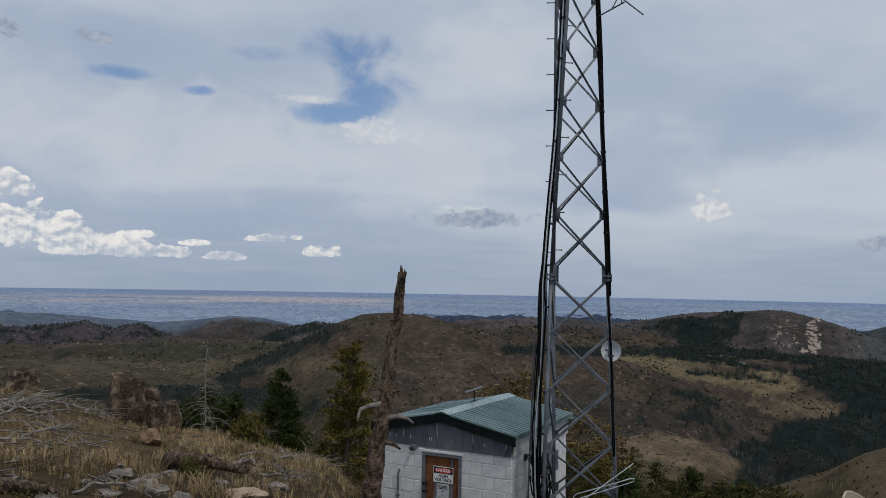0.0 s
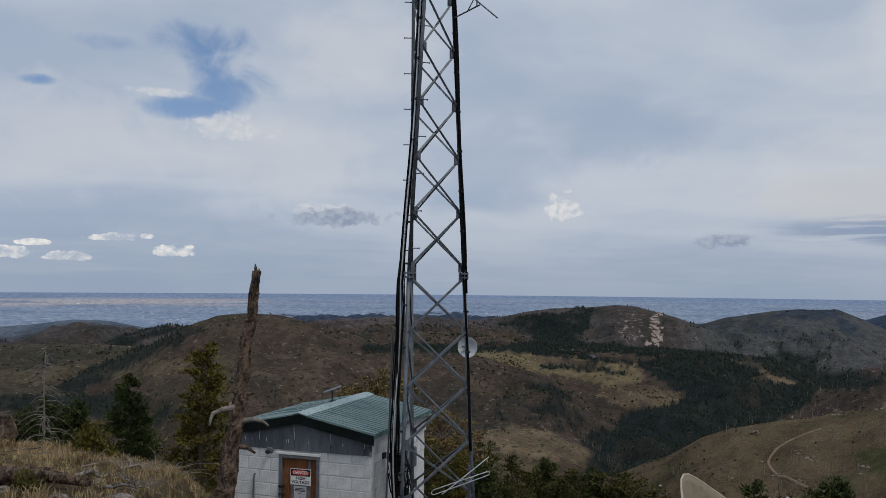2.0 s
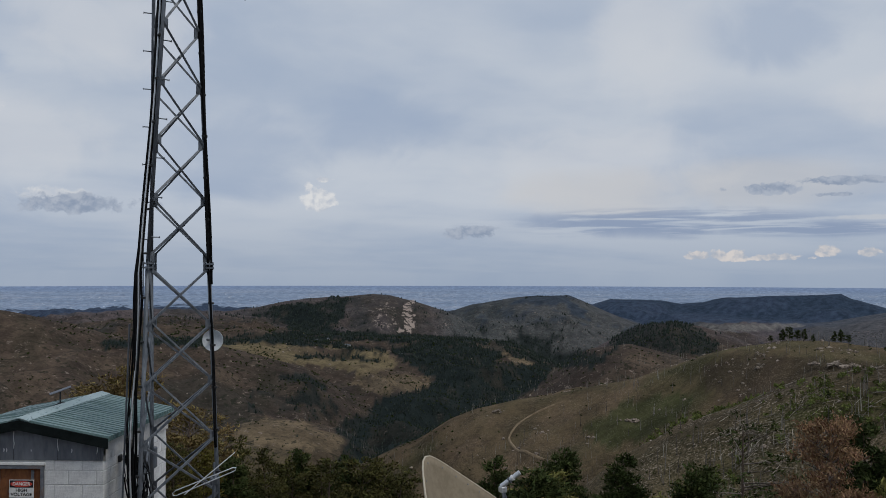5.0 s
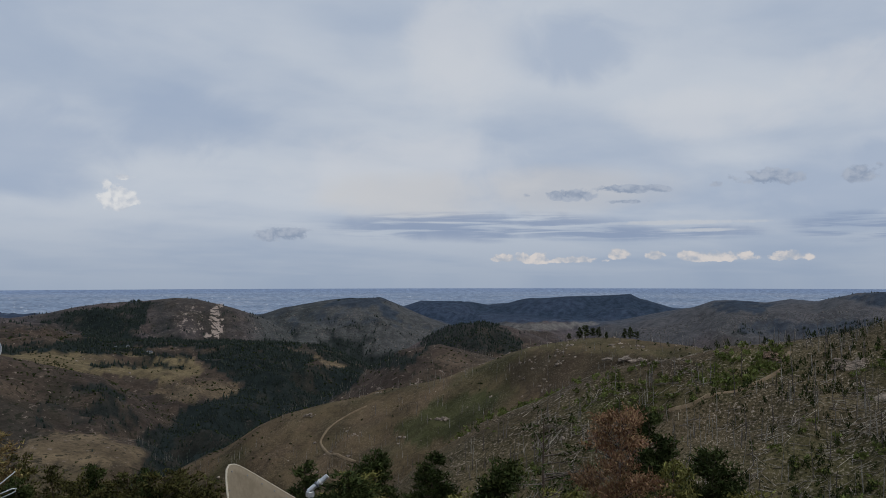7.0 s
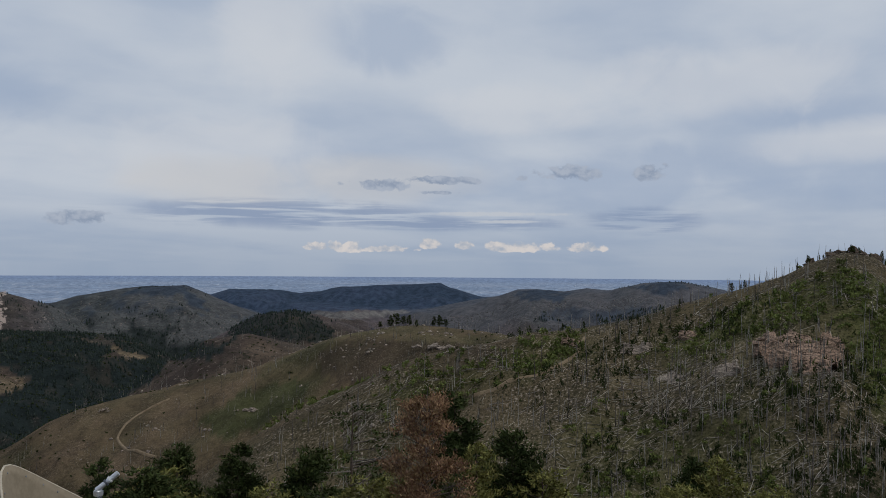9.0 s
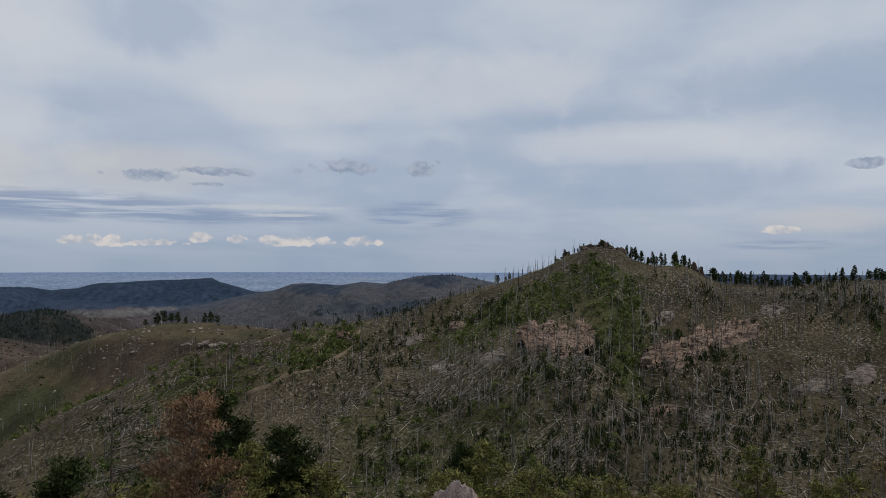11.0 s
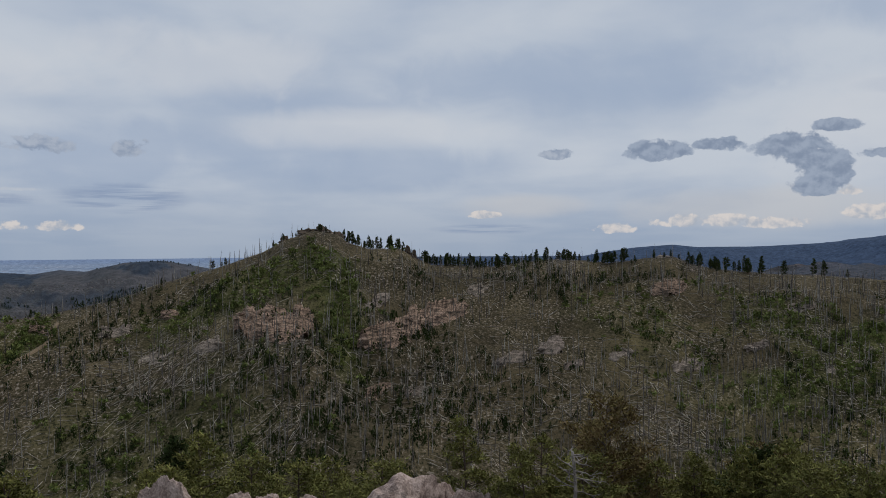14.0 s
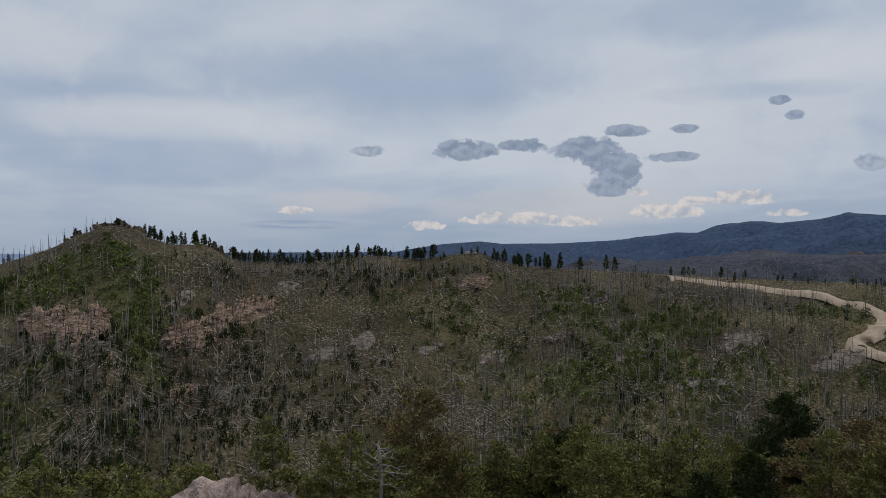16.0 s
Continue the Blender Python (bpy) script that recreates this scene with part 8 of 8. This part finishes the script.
DEAD_BRANCHES = [((28.5, -8.3), (23.2, -7.7), 0.046), ((26.2, -8.7), (21.6, -7.8), 0.031), ((25.6, -9.4), (22.0, -10.8), 0.025), ((28.0, -9.9), (22.4, -11.2), 0.034), ((28.2, -8.9), (24.2, -10.0), 0.025),
         ((24.0, -8.2), (20.4, -8.3), 0.022), ((22.5, -8.1), (19.2, -9.3), 0.019), ((13.6, -11.6), (6.9, -11.9), 0.031), ((12.6, -12.2), (9.4, -13.2), 0.028), ((10.4, -11.9), (7.4, -12.9), 0.019),
         ((12.0, -13.0), (8.8, -13.6), 0.037)]
DEAD_BRANCHES += [((29.0, -8.5), (24.6, -7.9), 0.075), ((28.6, -9.2), (25.2, -8.3), 0.060), ((29.2, -8.0), (22.4, -8.6), 0.050), ((27.4, -8.2), (24.9, -9.1), 0.060), ((26.8, -10.4), (23.4, -9.5), 0.045), ((11.8, -12.0), (8.2, -12.4), 0.045),
                  ((14.2, -12.2), (10.6, -12.7), 0.060), ((9.0, -12.0), (5.6, -12.8), 0.030)]
for k, (a, b, r) in enumerate(DEAD_BRANCHES):
    fallen_branch(a, b, r * 0.62, 50 + k, "bleached grey dead branch lying in dry grass", None, 12, 0.10)
fallen_branch((18.0, -12.2), (12.9, -13.1), 0.13, 71, "dark rotting log with roots lying in grass", M_SNAG, 12, 0.04)
fallen_branch((17.8, -12.0), (14.6, -12.5), 0.07, 72, "dark twisted root lying in grass", M_SNAG, 12, 0.12)
fallen_branch((29.0, -13.0), (24.5, -13.6), 0.10, 73, "dark rotting log lying in grass", M_SNAG, 4, 0.02)
fallen_branch((23.5, -13.4), (18.8, -14.0), 0.02, 74, "bleached grey dead branch lying in dry grass", None, 14, 0.15)


# ---------------------------------------------------------------- rocks, stones and grass of the summit
def cracked_block(size, seed):
    """An upright weathered block: square-cut, stepped along its joints and chipped at the edges."""
    bm = bmesh.new()
    bmesh.ops.create_cube(bm, size=2.0)
    bmesh.ops.subdivide_edges(bm, edges=bm.edges[:], cuts=11, use_grid_fill=True)
    off = Vector((seed * 3.7, seed * 1.3, seed * 2.1))
    for v in bm.verts:
        p = v.co.copy()
        bite = max(0.0, abs(p.x) + abs(p.y) + abs(p.z) - 2.25) * 0.28
        q = Vector((math.floor(p.x * 1.4 + 0.3), math.floor(p.y * 1.4), math.floor(p.z * 1.8))) * 1.7 + off
        p *= 1.0 - bite + 0.16 * noise.noise(q) + 0.12 * noise.noise(p * 1.6 + off) + 0.09 * noise.noise(p * 4.5 + off)
        p.x *= 1.0 - 0.14 * p.z
        v.co = Vector((p.x * size[0], p.y * size[1], p.z * size[2]))
    return bm


def rock(az, el, size, seed, mat, label, name="rock", up=0.3, dist=None):
    if dist is None:
        p = near_point(az, el)
    else:
        x, y = plan(az, dist)
        p = Vector((x, y, ground_z(x, y)))
    bm = cracked_block(size, seed) if mat is M_ROCK else lump(bmesh.new(), (0, 0, 0), size, seed, 0.3, 4)
    ob = link(name, bm, mat, None, "", False)
    ob.matrix_basis = pose(p.x, p.y, p.z + size[2] * up, 0, 0, az + seed % 5 * 7 if mat is M_ROCK else seed * 37)
    return tagged(ob, label, "rock", "rocks on the summit")


rock(26.6, 0, (0.40, 0.34, 0.50), 81, M_ROCK, "blocky dark brown rock standing in dry grass", up=0.5, dist=23.5)
rock(28.6, 0, (0.30, 0.30, 0.30), 86, M_ROCK, "small dark brown rock standing in dry grass", up=0.5, dist=24)
rock(20.6, 0, (0.38, 0.34, 0.85), 82, M_ROCK, "upright cracked brown rock pillar in dry grass", up=0.45, dist=21.5)
rock(19.2, 0, (0.30, 0.30, 0.74), 87, M_ROCK, "upright cracked brown rock pillar in dry grass", up=0.45, dist=21.8)
rock(18.4, 0, (0.34, 0.32, 0.55), 83, M_ROCK, "lichen-spotted brown rock mound in dry grass", up=0.4, dist=21.0)
rock(19.0, -10.75, (0.24, 0.2, 0.20), 85, M_ORANGE, "small orange lichen-covered stone in grass", up=0.5)
for k, (az, el, s) in enumerate(((20.7, -12.6, 0.26), (19.0, -12.9, 0.22), (17.8, -12.6, 0.16), (13.3, -14.35, 0.34), (25.6, -11.0, 0.20), (26.5, -11.3, 0.22), (22.6, -11.4, 0.14), (20.8, -11.9, 0.12), (11.0, -13.8, 0.22), (16.3, -13.4, 0.15),
                                 (24.0, -12.4, 0.10), (9.2, -12.5, 0.14), (15.5, -11.2, 0.12), (21.8, -10.4, 0.12), (26.9, -12.3, 0.15), (19.6, -13.3, 0.30), (18.4, -13.6, 0.24), (21.6, -13.6, 0.20), (25.0, -13.6, 0.18), (14.6, -13.4, 0.18),
                                 (12.4, -12.6, 0.14), (17.0, -14.2, 0.20), (22.8, -12.8, 0.12), (27.6, -11.0, 0.14), (23.6, -10.6, 0.12), (10.2, -13.2, 0.12))):
    rock(az, el, (s * 0.8, s * 0.65, s * 0.3), 90 + k, M_STONE if k != 3 else M_ROAD, "flat pale stone half sunk in dry grass", "stone", 0.25)


def build_grass():
    rng = np.random.default_rng(9)

    def tuft(seed, n, spread, curl):
        g = np.random.default_rng(seed)
        V, T = [], []
        for _ in range(n):
            a, o = g.uniform(0, 6.283), g.normal(0, 0.10, 2)
            l, w = g.uniform(0.55, 1.0), 0.018
            d = np.array((math.cos(a), math.sin(a)))
            s = np.array((-d[1], d[0])) * w
            lean = g.uniform(0.1, spread)
            k = len(V)
            m = o + d * lean * 0.35 * l
            e = o + d * lean * (1 + curl) * l
            V += [(*(o - s), 0.0), (*(o + s), 0.0), (*(m + s * 0.8), l * 0.6), (*(m - s * 0.8), l * 0.6), (*e, l * (1 - curl * lean))]
            T += [(k, k + 1, k + 2), (k, k + 2, k + 3), (k + 3, k + 2, k + 4)]
        return np.array(V), np.array(T)
    tufts = [tuft(k, 16, 0.55, 0.3) for k in range(6)]
    dens = lambda x, y, a, d: np.clip(smooth01(fbm(x / 2.2, y / 2.2, 66, 4), 0.0, 0.4) + 0.6 * sector(a, 6, 17, 3) * smooth01(d, 11, 16), 0.22, 1)
    az, r = sow(11000, 2.5, 31, 6, 27, lambda x, y, a, d: dens(x, y, a, d) * 0.85, rng, 0.7)
    V, T = scatter(tufts, on_ground(az, r, 0.02), rng.uniform(0.08, 0.26, len(r)) * (0.7 + 0.5 * dens(-r * np.sin(np.radians(az)), r * np.cos(np.radians(az)), az, r)), rng.uniform(0, 6.28, len(r)), rng, 0.12)
    stuff("dry_grass", V, T, M_GRASS, "tufts of straw-coloured dry grass on the summit", "grass")
    mats = [leafy_shape(40 + k, 80, 0.5, 0.07, 0.7) for k in range(5)]
    az, r = sow(3200, 3, 31, 6, 24, lambda x, y, a, d: np.clip(smooth01(fbm(x / 2.5, y / 2.5, 67, 4), 0.05, 0.5), 0.02, 1), rng, 0.7)
    V, T = scatter(mats, on_ground(az, r, 0.05), rng.uniform(0.14, 0.36, len(r)), rng.uniform(0, 6.28, len(r)), rng)
    stuff("low_green_plants", V, T, M_GREENGRASS, "low olive-green plants between the grass tufts", "plants")
    twigs = [log_shape(60 + k) for k in range(5)]
    az, r = sow(500, 4, 31, 7, 22, lambda x, y, a, d: np.clip(smooth01(fbm(x / 3, y / 3, 68, 3), 0.0, 0.4), 0.05, 1), rng, 0.8)
    V, T = scatter(twigs, on_ground(az, r, -0.03), np.stack([rng.uniform(0.3, 1.1, len(r)), rng.uniform(0.5, 0.9, len(r)), rng.uniform(0.5, 1.2, len(r))], -1), rng.uniform(0, 6.28, len(r)), rng)
    stuff("fallen_twigs", V, T, M_DEADWOOD, "bleached twigs littering the grass", "twigs")


build_grass()


def bush(az, el, size, seed, mat, label):
    p = near_point(az, el)
    V, T = leafy_shape(seed, 700, 1.0, 0.085, 0.8)
    t = thing("bush", pose(p.x, p.y, p.z - 0.03, 0, 0, seed * 20) @ Matrix.Diagonal((size, size, size, 1)), label, "bush")
    ob = new("foliage", raw_mesh("foliage", V, T, mat))
    ob.parent = t
    part("stem", tube(bmesh.new(), [(0, 0, -0.1), (0.02, 0, 0.4)], [0.03, 0.015], 6), M_BARK, t)


bush(12.8, -11.1, 0.75, 201, M_NEEDLE_GOLD, "round yellow-green bush at the edge of the grass")
bush(16.6, -13.1, 0.30, 202, M_GREENGRASS, "small dark green bush beside a log")


# ---------------------------------------------------------------- houses on the far bench
def farmhouse(az, r, w, d, h, turn, seed):
    x, y = plan(az, r)
    t = thing("farmhouse", pose(x, y, ground_z(x, y) - 0.3, 0, 0, turn), "small pale farmhouse on the far grassy bench", "house", "houses on the bench")
    part("wall", box(bmesh.new(), (-w / 2, -d / 2, 0), (w / 2, d / 2, h), 0.05), M_SIDE, t)
    bm = bmesh.new()
    vs = [bm.verts.new(p) for p in ((-w / 2 - 0.4, -d / 2 - 0.5, h), (w / 2 + 0.4, -d / 2 - 0.5, h), (w / 2 + 0.4, d / 2 + 0.5, h), (-w / 2 - 0.4, d / 2 + 0.5, h), (-w / 2 - 0.4, 0, h + d * 0.35), (w / 2 + 0.4, 0, h + d * 0.35))]
    for f in ((0, 1, 5, 4), (2, 3, 4, 5), (0, 4, 3), (1, 2, 5), (3, 2, 1, 0)):
        bm.faces.new([vs[i] for i in f])
    part("roof", bm, M_STEEL, t, "grey pitched roof")


for k, (az, r, w) in enumerate(((-14.2, 1690, 12), (-17.8, 1620, 9), (-18.6, 1600, 8), (-19.9, 1500, 10), (-23.5, 1560, 7))):
    farmhouse(az, r, w, w * 0.6, 3.0, k * 40, k)
